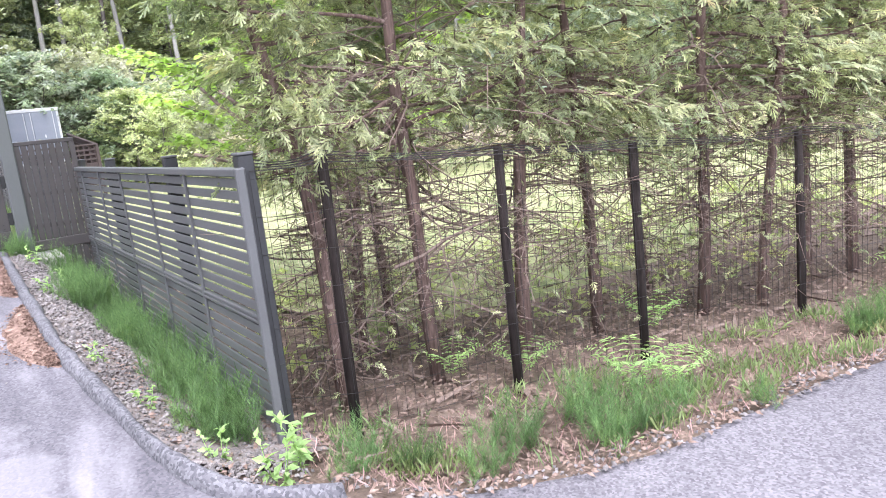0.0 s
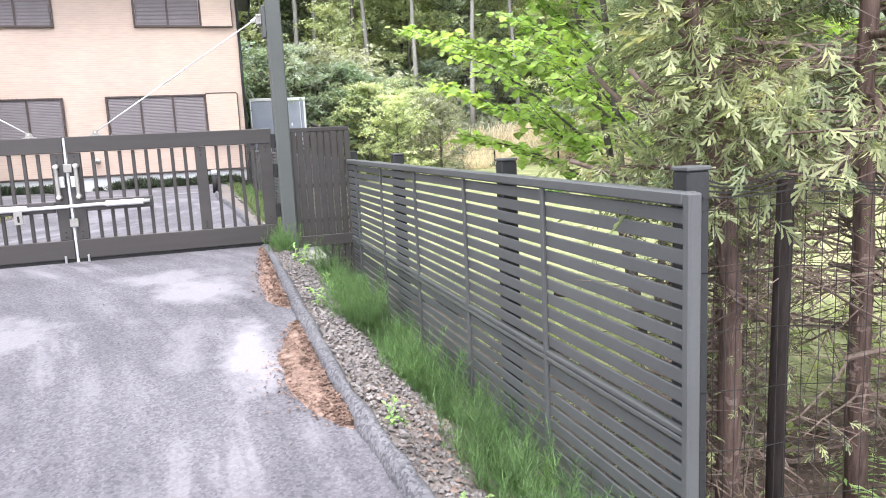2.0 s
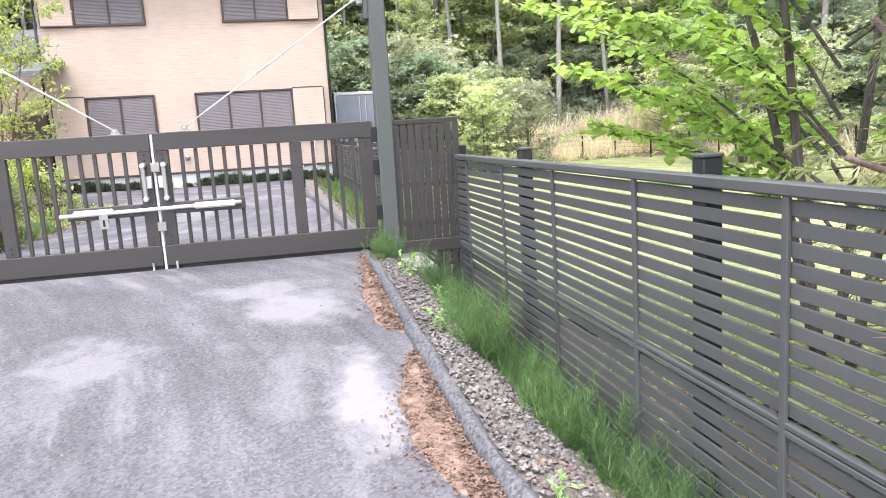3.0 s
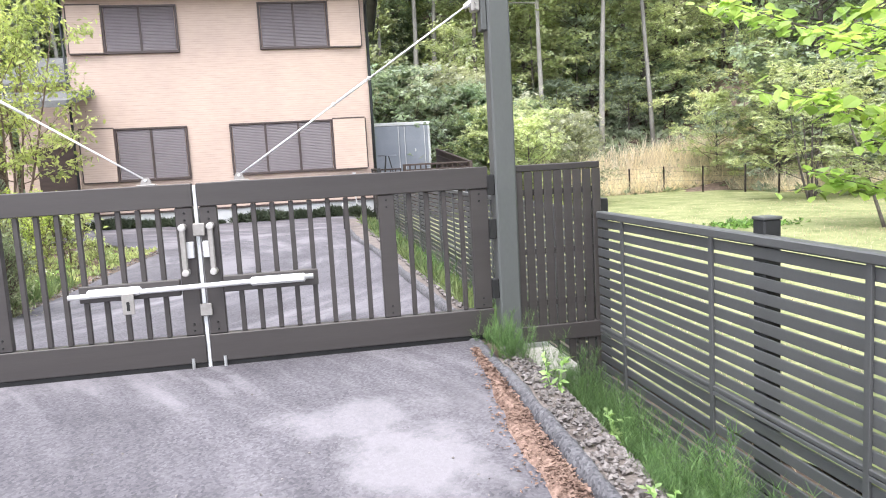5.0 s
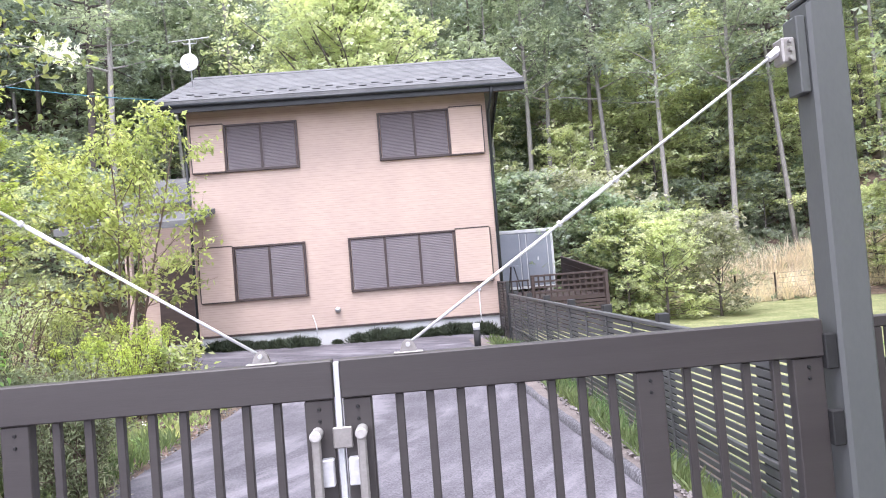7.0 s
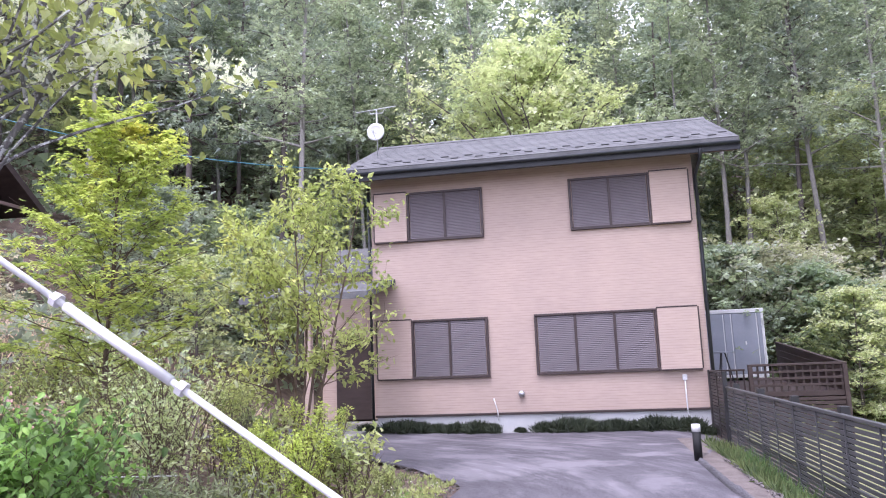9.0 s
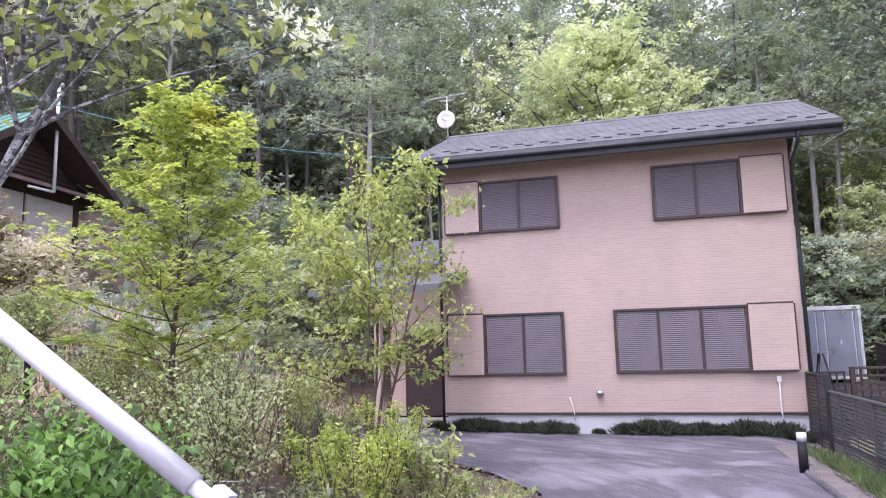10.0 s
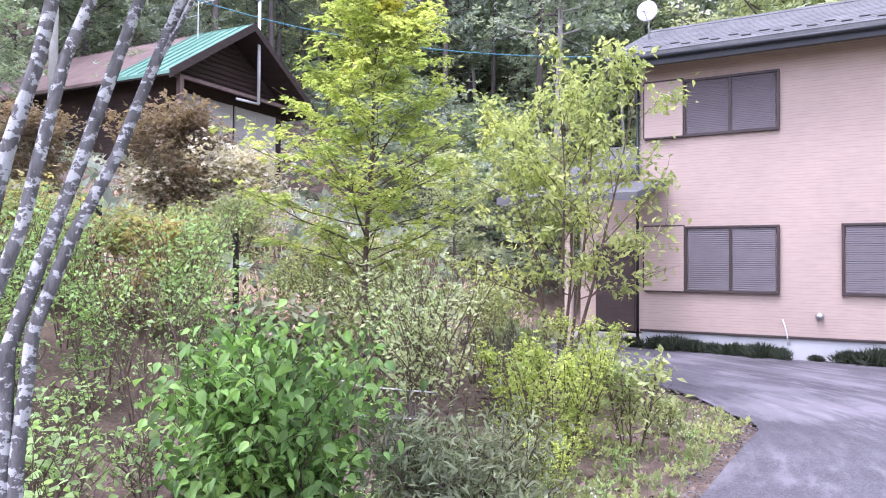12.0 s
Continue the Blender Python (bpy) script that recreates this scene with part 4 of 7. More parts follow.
# ---- house ----
HY, HX0, HX1 = 23.61, -4.2, 3.06
BASE, EAVE = 1.87, 7.55
house = thing("house", (0, HY, 1.45), "two-storey house with pinkish split-face siding, shutters closed", "house")


def hpart(name, s, m, parent=None, label="", smooth=False):
    """A part of the house, given in the place's own metres."""
    sh = Shape()
    sh.v, sh.f = [(x, y - HY, z - 1.45) for x, y, z in s.v], s.f
    return part(name, sh, m, parent or house, label, smooth)


DEPTH = 5.9
hpart("wall", Shape().box(HX0, HY, BASE, HX1, HY + 0.15, EAVE), WALL, None, "pinkish beige siding")
hpart("wall", Shape().box(HX1 - 0.15, HY + 0.151, BASE, HX1, HY + DEPTH, EAVE + 0.2), WALL)
hpart("wall", Shape().box(HX0, HY + 0.151, BASE, HX0 + 0.15, HY + DEPTH, EAVE + 0.2), WALL)
hpart("wall", Shape().box(HX0 + 0.151, HY + DEPTH - 0.15, BASE, HX1 - 0.151, HY + DEPTH, EAVE), WALL)
for gx in (HX0, HX1 - 0.15):
    hpart("gable", Shape().prism([(HY + 0.1, EAVE + 0.201), (HY + DEPTH, EAVE + 0.201), (HY + DEPTH / 2, EAVE + 1.25)], 0, gx, gx + 0.15), WALL)
hpart("foundation", Shape().box(HX0 + 0.02, HY + 0.02, 1.2, HX1 - 0.02, HY + DEPTH - 0.02, BASE - 0.03), FOUND, None, "pale rendered foundation")
hpart("drip_edge", Shape().box(HX0 - 0.012, HY - 0.022, BASE - 0.028, HX1 + 0.012, HY + 0.02, BASE + 0.02, 0.004), BROWN)
for cx in (HX0 - 0.004, HX1 - 0.05):
    hpart("corner_trim", Shape().box(cx, HY - 0.008, BASE + 0.021, cx + 0.054, HY - 0.0005, EAVE - 0.3), WALL)

# roof: two slopes, the eaves over the front
RX0, RX1, RY0, RZ0 = -4.75, 3.95, 22.93, 7.43
RYM, RZM = 26.56, 8.98
RY1 = 2 * RYM - RY0
roof = hpart("roof", Shape().prism([(RY0, RZ0), (RYM, RZM), (RY1, RZ0), (RY1, RZ0 - 0.09), (RYM, RZM - 0.1), (RY0, RZ0 - 0.09)], 0, RX0, RX1), SHINGLE, None, "dark grey shingle roof")
courses = 16
for i in range(courses):
    u0, u1 = i / courses, (i + 1) / courses
    y0, z0, y1, z1 = RY0 + (RYM - RY0) * u0, RZ0 + (RZM - RZ0) * u0, RY0 + (RYM - RY0) * u1, RZ0 + (RZM - RZ0) * u1
    hpart("shingle_course", Shape().prism([(y0 - 0.006, z0 + 0.012), (y0, z0 + 0.02), (y1, z1 + 0.012), (y1, z1 + 0.002), (y0, z0 + 0.002)], 0, RX0 + 0.01, RX1 - 0.01), SHINGLE, roof)
hpart("ridge_cap", Shape().prism([(RYM - 0.16, RZM - 0.04), (RYM, RZM + 0.055), (RYM + 0.16, RZM - 0.04)], 0, RX0, RX1), SHINGLE, roof)
hpart("fascia", Shape().box(RX0 + 0.02, RY0 + 0.02, RZ0 - 0.26, RX1 - 0.02, RY0 + 0.06, RZ0 - 0.092), GUTTER, roof, "dark fascia board")
hpart("soffit", Shape().prism([(RY0 + 0.061, RZ0 - 0.25), (HY + 0.1, RZ0 - 0.02), (HY + 0.1, RZ0 - 0.05), (RY0 + 0.061, RZ0 - 0.28)], 0, RX0 + 0.05, RX1 - 0.05), SOFFIT, roof, "brown soffit")
hpart("gutter", Shape().tube([(RX0 + 0.01, RY0 - 0.045, RZ0 - 0.11), (RX1 - 0.01, RY0 - 0.045, RZ0 - 0.12)], 0.042, None, 10), GUTTER, roof, "", True)
for gx in (RX0, RX1 - 0.035):
    hpart("bargeboard", Shape().prism([(RY0, RZ0 - 0.092), (RYM, RZM - 0.102), (RY1, RZ0 - 0.092), (RY1, RZ0 - 0.27), (RYM, RZM - 0.28), (RY0, RZ0 - 0.27)], 0, gx, gx + 0.035), GUTTER, roof)
guard = fix_normals(Shape().box(-0.09, -0.025, 0, 0.09, 0.025, 0.022, 0.006).mesh("snow_guard"))
for i in range(15):
    for row in (0, 1):
        o = part("snow_guard", guard, SHINGLE, roof)
        u = 0.10 + 0.09 * row
        o.location = (RX0 + 0.4 + i * 0.56 + 0.28 * row, RY0 + (RYM - RY0) * u - HY, RZ0 + (RZM - RZ0) * u + 0.02 - 1.45)
pipe = [(HX1 + 0.1, RY0 - 0.02, RZ0 - 0.18), (HX1 + 0.09, RY0 + 0.1, RZ0 - 0.38), (HX1 + 0.05, HY - 0.06, RZ0 - 0.62), (HX1 + 0.045, HY - 0.06, 5.0), (HX1 + 0.045, HY - 0.06, 1.75)]
hpart("downpipe", Shape().tube(pipe, 0.038, None, 8), GUTTER, None, "", True)
hpart("downpipe", Shape().tube([(HX0 - 0.05, HY - 0.05, 7.2), (HX0 - 0.05, HY - 0.05, 1.6)], 0.034, None, 8), GUTTER, None, "", True)


def shutters(x0, x1, z0, z1, panels, box_side, bx):
    """A shuttered window with its surface box for the folded shutters at one side."""
    w = hpart("window", Shape().box(x0, HY - 0.075, z0, x1, HY - 0.0005, z0 + 0.06, 0.006), BROWN, None, "brown framed window with closed louvred shutters")
    hpart("frame", Shape().box(x0, HY - 0.075, z1 - 0.05, x1, HY - 0.0005, z1, 0.006), BROWN, w)
    for a in (x0, x1 - 0.05):
        hpart("frame", Shape().box(a, HY - 0.07, z0 + 0.061, a + 0.05, HY - 0.0005, z1 - 0.051, 0.004), BROWN, w)
    span = (x1 - x0 - 0.1) / panels
    for i in range(panels):
        a = x0 + 0.05 + i * span
        n = 30
        hgt = (z1 - z0 - 0.115) / n
        outline = [(HY - 0.028, z0 + 0.062)]
        for k in range(n):
            zb = z0 + 0.062 + k * hgt
            outline += [(HY - 0.040, zb + hgt * 0.02), (HY - 0.050, zb + hgt * 0.2), (HY - 0.041, zb + hgt * 0.95)]
        outline.append((HY - 0.028, z1 - 0.053))
        s = Shape().prism(outline, 0, a + 0.022, a + span - 0.022)
        sh = hpart("shutter", s, SHUTTER, w, "mauve-brown louvred shutter")
        if i:
            hpart("mullion", Shape().box(a - 0.028, HY - 0.068, z0 + 0.061, a + 0.028, HY - 0.02, z1 - 0.051, 0.003), BROWN, w)
    b0, b1 = (bx, x0 - 0.003) if box_side < 0 else (x1 + 0.003, bx)
    hpart("shutter_box", Shape().box(b0, HY - 0.11, z0 + 0.03, b1, HY - 0.0005, z1, 0.004), WALL, w, "siding-clad shutter box")
    hpart("box_trim", Shape().box(b0 - 0.01, HY - 0.118, z0 + 0.0, b1, HY - 0.0005, z0 + 0.029, 0.004), BROWN, w)
    hpart("box_trim", Shape().box(b0 - 0.01, HY - 0.118, z1 + 0.001, b1, HY - 0.0005, z1 + 0.028, 0.004), BROWN, w)
    e = b0 - 0.028 if box_side < 0 else b1 + 0.001
    hpart("box_trim", Shape().box(e, HY - 0.112, z0 + 0.03, e + 0.027, HY - 0.0005, z1, 0.004), BROWN, w)


shutters(-3.33, -1.56, 5.79, 6.95, 2, -1, -4.10)
shutters(0.385, 2.14, 5.80, 6.97, 2, 1, 2.94)
shutters(-3.31, -1.565, 2.66, 3.99, 2, -1, -4.10)
shutters(-0.54, 2.07, 2.67, 3.99, 3, 1, 2.90)
vent = hpart("vent_hood", Shape().tube([(-0.9, HY - 0.001, 2.28), (-0.9, HY - 0.06, 2.28), (-0.9, HY - 0.1, 2.26)], 0.075, 0.06, 12), STEEL, None, "round steel vent hood", True)
hpart("meter_box", Shape().box(2.49, HY - 0.055, 2.46, 2.58, HY - 0.0005, 2.58, 0.008), PAINT, None, "small white outlet box")
hpart("conduit", Shape().tube([(2.535, HY - 0.03, 2.47), (2.535, HY - 0.03, 2.0), (2.54, HY - 0.04, 1.78), (2.62, HY - 0.045, 1.68), (2.8, HY - 0.045, 1.66)], 0.015, None, 7), PAINT, None, "white conduit", True)
hpart("hose", Shape().tube([(-1.52, HY - 0.03, 2.2), (-1.47, HY - 0.06, 2.05), (-1.44, HY - 0.05, 1.9), (-1.43, HY - 0.04, 1.72)], 0.013, None, 6), PAINT, None, "", True)

# dish and aerial on the roof
dish = thing("satellite_dish", (-4.42, 25.1, 8.35), "white satellite dish on a roof mast", "dish")
part("mast", Shape().tube([(0, 0, -0.15), (0, 0, 1.25)], 0.02, None, 8), STEEL, dish, "", True)
s = Shape()
for k in range(4):
    r = 0.235 * k / 3
    for a in range(20):
        an = 2 * math.pi * a / 20
        s.v.append((r * math.cos(an), -0.10 + 0.05 * (k / 3) ** 2 * -1, 0.62 + r * math.sin(an)))
for k in range(3):
    for a in range(20):
        b = (a + 1) % 20
        s.f.append((k * 20 + a, k * 20 + b, (k + 1) * 20 + b, (k + 1) * 20 + a))
bowl = part("bowl", s.mesh("bowl", True), PAINT, dish)
sol = bowl.modifiers.new("thickness", "SOLIDIFY")
sol.thickness = 0.012
part("feed_arm", Shape().tube([(0, -0.13, 0.42), (0, -0.42, 0.55)], 0.01, None, 6).box(-0.03, -0.46, 0.52, 0.03, -0.4, 0.58, 0.008), STEEL, dish)
aer = part("aerial", Shape().tube([(-0.55, 0.02, 1.24), (0.55, -0.1, 1.27)], 0.013, None, 6).tube([(-0.16, 0, 1.16), (0.17, 0, 1.16)], 0.014, None, 6)
           .tube([(-0.16, 0, 1.16), (-0.2, 0, 1.24)], 0.01, None, 5).tube([(0.17, 0, 1.16), (0.2, 0, 1.24)], 0.01, None, 5), STEEL, dish, "slim tv aerial")
for i in range(9):
    part("element", Shape().tube([(-0.5 + i * 0.12, -0.13, 1.25), (-0.5 + i * 0.12, 0.1, 1.25)], 0.005, None, 4), STEEL, aer)

# lower wing and porch behind the garden trees
wing = thing("house_wing", (-6.6, 26.5, 1.45), "low wing with porch, half hidden by trees", "house wing")
part("wall", Shape().box(0.4, -0.9, 0.2, 2.35, 3.0, 3.95), WALL, wing)
part("roof", Shape().prism([(-1.5, 3.9), (1.0, 4.9), (3.4, 3.9), (3.4, 3.79), (1.0, 4.78), (-1.5, 3.79)], 0, 0.2, 2.36), SHINGLE, wing)
porch = part("porch_roof", Shape().prism([(-5.2, 3.05), (-2.95, 3.5), (-2.95, 3.38), (-5.2, 2.91)], 0, 0.2, 2.95), SHINGLE, wing, "small grey porch roof")
for px in (1.56,):
    part("post", Shape().box(px - 0.07, -4.9, 0.0, px + 0.07, -4.76, 2.97, 0.01), WALL, wing, "beige porch post")
part("front_door", Shape().box(0.8, -0.96, 0.2, 1.75, -0.905, 2.25, 0.01), DECK, wing, "dark front door")
part("step", Shape().box(0.2, -4.9, -0.05, 2.3, -0.905, 0.16, 0.01), CONCRETE, wing)

# deck, shed and table beside the house
deck = thing("deck", (3.25, 24.1, 1.3), "dark stained timber deck with railings", "deck")
part("platform", Shape().box(0, 0.06, 0.72, 2.6, 5.6, 0.84, 0.01), DECK, deck)
for i in range(8):
    part("skirt_board", Shape().box(0.74, 0.03, 0.02 + i * 0.088, 2.6, 0.056, 0.02 + i * 0.088 + 0.07, 0.003), DECK, deck)
r = part("railing", Shape().box(0.66, 0, 1.37, 2.62, 0.09, 1.42, 0.006), DECK, deck, "dark front railing")
for z in (0.94, 1.08, 1.22):
    part("rail", Shape().box(0.74, 0.03, z, 2.55, 0.055, z + 0.05, 0.003), DECK, r)
for i in range(12):
    part("picket", Shape().box(0.84 + i * 0.15, 0.056, 0.841, 0.88 + i * 0.15, 0.08, 1.369), DECK, r)
for x in (0.66, 2.53):
    part("post", Shape().box(x, -0.002, -0.2, x + 0.09, 0.085, 1.369, 0.008), DECK, deck)
r = part("railing", Shape().box(0.02, 0.35, 1.28, 0.66, 0.42, 1.32, 0.005), DECK, deck, "low dark railing beside the house")
for i in range(5):
    part("picket", Shape().box(0.06 + i * 0.14, 0.37, 0.841, 0.09 + i * 0.14, 0.395, 1.279), DECK, r)
side = part("side_screen", Shape().prism([(0.1, 0.45), (5.3, 0.7), (5.3, 1.86), (0.1, 1.38)], 0, 2.54, 2.565), DECK, deck, "dark boarded screen")
part("screen_cap", Shape().prism([(0.1, 1.381), (5.3, 1.861), (5.3, 1.90), (0.1, 1.42)], 0, 2.51, 2.60), DECK, side)
for i in range(6):
    part("batten", Shape().prism([(0.1, 0.52 + 0.14 * i), (5.3, 0.85 + 0.165 * i), (5.3, 0.87 + 0.165 * i), (0.1, 0.54 + 0.14 * i)], 0, 2.52, 2.539), DECK, side)
shed = thing("garden_shed", (3.7, 30.36, 2.2), "grey steel garden shed with pale trim behind the deck", "shed")
part("body", Shape().box(0.03, 0.03, 0.0, 2.04, 1.2, 1.93, 0.01), SHED, shed)
for x0, x1 in ((0.06, 0.94), (0.96, 1.16), (1.18, 1.88), (1.9, 2.02)):
    d = part("door_panel", Shape().box(x0, 0.006, 0.12, x1, 0.029, 1.87, 0.006), SHED, shed)
    part("edge_strip", Shape().box(x1 - 0.025, -0.002, 0.13, x1, 0.0055, 1.86, 0.002), SHED_TRIM, d)
for x0, x1, z0, z1 in ((0, 0.045, 0, 2.0), (2.025, 2.07, 0, 2.0), (0.046, 2.024, 1.9, 2.0), (0.046, 2.024, 0, 0.09)):
    part("trim", Shape().box(x0, -0.005, z0, x1, 0.03, z1, 0.004), SHED_TRIM, shed)
part("roof", Shape().box(-0.02, 0.031, 1.935, 2.09, 1.25, 2.01, 0.01), SHED_TRIM, shed)
part("handle", Shape().box(1.5, -0.012, 0.95, 1.54, 0.004, 1.06, 0.003), PAINT, shed)
for x in (0.2, 1.75):
    part("foot_block", Shape().box(x, -0.02, -0.5, x + 0.2, 0.3, -0.001, 0.01), CONCRETE, shed)
tab = thing("garden_table", (3.58, 25.0, 2.14), "small dark garden table on the deck", "table")
part("tabletop", Shape().tube([(0, 0, 0.84), (0, 0, 0.87)], 0.27, None, 16), SHED, tab)
for i in range(3):
    a = i * 2.09
    part("leg", Shape().tube([(0.05 * math.cos(a), 0.05 * math.sin(a), 0.84), (0.24 * math.cos(a), 0.24 * math.sin(a), 0)], 0.014, None, 6), GUTTER, tab)

bol = thing("bollard_light", (2.02, 18.82, 1.49), "black bollard light with a white head", "garden light")
part("column", Shape().tube([(0, 0, 0), (0, 0, 0.42)], 0.06, None, 14), BLACK, bol, "", True)
part("head", Shape().tube([(0, 0, 0.42), (0, 0, 0.53)], 0.063, None, 14), PAINT, bol, "white light head", True)

# ---- neighbour's cabin on the slope ----
CX, CY, CZ, CT = -18.05, 25.3, 6.25, 93.0
cabin = thing("cabin", (CX, CY, CZ), "dark brown timber cabin with a green metal roof", "house", "", "", CT)
cabin.scale = (1.07, 1.07, 1.07)
part("wall", Shape().box(-2.45, 0, -1.6, 2.45, 0.16, 2.45), CABIN, cabin)
part("wall", Shape().box(-2.45, 0.161, -1.6, -2.29, 9, 2.45), CABIN, cabin)
part("wall", Shape().box(2.29, 0.161, -1.6, 2.45, 9, 2.45), CABIN, cabin)
part("gable", Shape().prism([(-2.45, 2.451), (2.45, 2.451), (0, 4.05)], 1, 0.0, 0.16), CABIN, cabin)
for i in range(10):
    z = 2.5 + i * 0.15
    w = 2.45 * (4.05 - z - 0.14) / 1.6
    if w > 0.2:
        part("log", Shape().box(-w, -0.035, z, w, -0.001, z + 0.13, 0.02), CABIN, cabin)
for sgn in (-1, 1):
    o = [(sgn * -0.02, 4.28), (sgn * 3.15, 2.15), (sgn * 3.15, 2.06), (sgn * -0.02, 4.18)]
    rf = part("roof", Shape().prism(o, 1, -1.0, 1.4), CABIN_ROOF, cabin, "green standing-seam roof")
    part("roof", Shape().prism(o, 1, 1.401, 9.4), RUST_ROOF, cabin, "rust-brown roof")
    part("roof_boarding", Shape().prism([(sgn * 0.0, 4.178), (sgn * 3.13, 2.058), (sgn * 3.13, 2.02), (sgn * 0.0, 4.14)], 1, -0.99, 9.35), DECK, cabin, "dark boarding under the roof")
    for i in range(7):
        y = -0.98 + i * 0.39
        part("seam", Shape().prism([(sgn * 0.0, 4.31), (sgn * 3.15, 2.19), (sgn * 3.15, 2.155), (sgn * 0.0, 4.28)], 1, y, y + 0.03), CABIN_ROOF, rf)
    part("bargeboard", Shape().prism([(sgn * 0.0, 4.30), (sgn * 3.17, 2.17), (sgn * 3.17, 1.93), (sgn * 0.0, 4.06)], 1, -1.04, -1.001), DECK, cabin)
part("awning", Shape().prism([(-0.7, 2.22), (-0.036, 2.42), (-0.036, 2.3), (-0.7, 2.12)], 0, -2.5, 2.5), RUST_ROOF, cabin, "shallow awning")
for x0, x1 in ((-1.75, 0.12), (0.25, 2.1)):
    b = part("window", Shape().box(x0, -0.05, 0.1, x1, -0.001, 1.95, 0.01), BLIND, cabin, "pale closed shutter")
    for i in range(25):
        part("slat", Shape().box(x0 + 0.03, -0.062, 0.13 + i * 0.072, x1 - 0.03, -0.051, 0.13 + i * 0.072 + 0.05), BLIND, b)
    for k in (0, 0.5, 1.0):
        xx = x0 + (x1 - x0 - 0.05) * k
        part("rail", Shape().box(xx, -0.075, 0.1, xx + 0.05, -0.063, 1.95), BLIND, b)
part("corner_post", Shape().box(-2.62, -0.8, -1.2, -2.47, -0.65, 2.2, 0.01), RUST_ROOF, cabin, "reddish corner post")
part("flue", Shape().tube([(0.5, -0.75, 2.0), (0.5, -0.75, 5.3)], 0.05, None, 10).tube([(0.5, -0.75, 2.0), (-0.45, -0.75, 1.97)], 0.04, None, 8).tube([(0.38, -0.75, 5.22), (0.62, -0.75, 5.26)], 0.08, None, 8), PAINT, cabin, "white flue pipe", True)
aer2 = thing("roof_aerial", (CX - 0.6, CY - 0.75, CZ + 4.0), "thin grey tv aerial above the cabin roof", "aerial")
part("mast", Shape().tube([(0, 0, -0.6), (0, 0, 1.5)], 0.02, None, 6), STEEL, aer2)
part("boom", Shape().tube([(-1.0, 0, 1.3), (0.9, 0.1, 1.3)], 0.014, None, 5).tube([(-0.7, 0, 0.9), (0.1, 0, 0.9)], 0.014, None, 5), STEEL, aer2)
for i in range(8):
    part("element", Shape().tube([(-0.95 + i * 0.24, -0.1, 1.12), (-0.95 + i * 0.24, 0.1, 1.48)], 0.007, None, 4), STEEL, aer2)

# overhead cable from the house to the upper slope
pts = []
for i in range(25):
    u = i / 24
    a, b = Vector((-4.75, 24.4, 7.85)), Vector((-19.5, 20.3, 12.0))
    p = a.lerp(b, u)
    p.z -= 0.9 * 4 * u * (1 - u)
    pts.append(p)
cab = part("overhead_cable", Shape().tube(pts, 0.012, None, 5), CABLE, None, "", True)
tagged(cab, "blue-green overhead cable running up from the house", "cable")
pole = thing("utility_pole", (-19.5, 20.3, ground(-19.5, 20.3)), "grey utility pole carrying the cable", "pole")
part("shaft", Shape().tube([(0, 0, -0.3), (0, 0, 12.2 - ground(-19.5, 20.3))], 0.14, 0.1, 10), CONCRETE, pole, "", True)

# posts of the wire fences round the garden and the lawn
def stake_fence(name, label, line, gap, h):
    ob = thing(name, (line[0][0], line[0][1], ground(*line[0])), label, "fence")
    o = ob.matrix_world.translation
    for (x0, y0), (x1, y1) in zip(line, line[1:]):
        n = max(1, round(math.hypot(x1 - x0, y1 - y0) / gap))
        for i in range(n):
            x, y = x0 + (x1 - x0) * i / n, y0 + (y1 - y0) * i / n
            z = ground(x, y) - o.z
            part("post", Shape().tube([(x - o.x, y - o.y, z - 0.2), (x - o.x + random.uniform(-0.02, 0.02), y - o.y, z + h)], 0.04, 0.035, 7), MESHPOST, ob)
        for k in range(6):
            zz = 0.12 + k * (h - 0.16) / 5
            part("wire", Shape().tube([(x0 + (x1 - x0) * i / n - o.x, y0 + (y1 - y0) * i / n - o.y, ground(x0 + (x1 - x0) * i / n, y0 + (y1 - y0) * i / n) - o.z + zz) for i in range(n + 1)], 0.004, None, 3, False), WIRE, ob)
    return ob


stake_fence("garden_fence", "low wire fence on dark posts behind the garden", [(-9.6, 11.2), (-6.9, 15.0), (-6.7, 19.8), (-7.2, 24.6)], 1.5, 1.05)
stake_fence("lawn_fence", "low wire fence on rusty posts beyond the lawn", [(8.5, 33.2), (16.2, 33.0), (18.0, 29.9), (18.6, 26.6), (19.0, 22), (19.3, 8)], 1.7, 1.1)

# ---- plants ----
def rng_of(k):
    return np.random.default_rng(k)


def dome(u):
    return max(0.05, math.sin(math.pi * (0.18 + 0.80 * u)))


def vase(u):
    return 0.45 + 0.75 * u if u < 0.7 else 1.0


def on_ground(spots, sink=0.05):
    return [(x, y, ground(x, y) - sink, t, s) for x, y, t, s in spots]


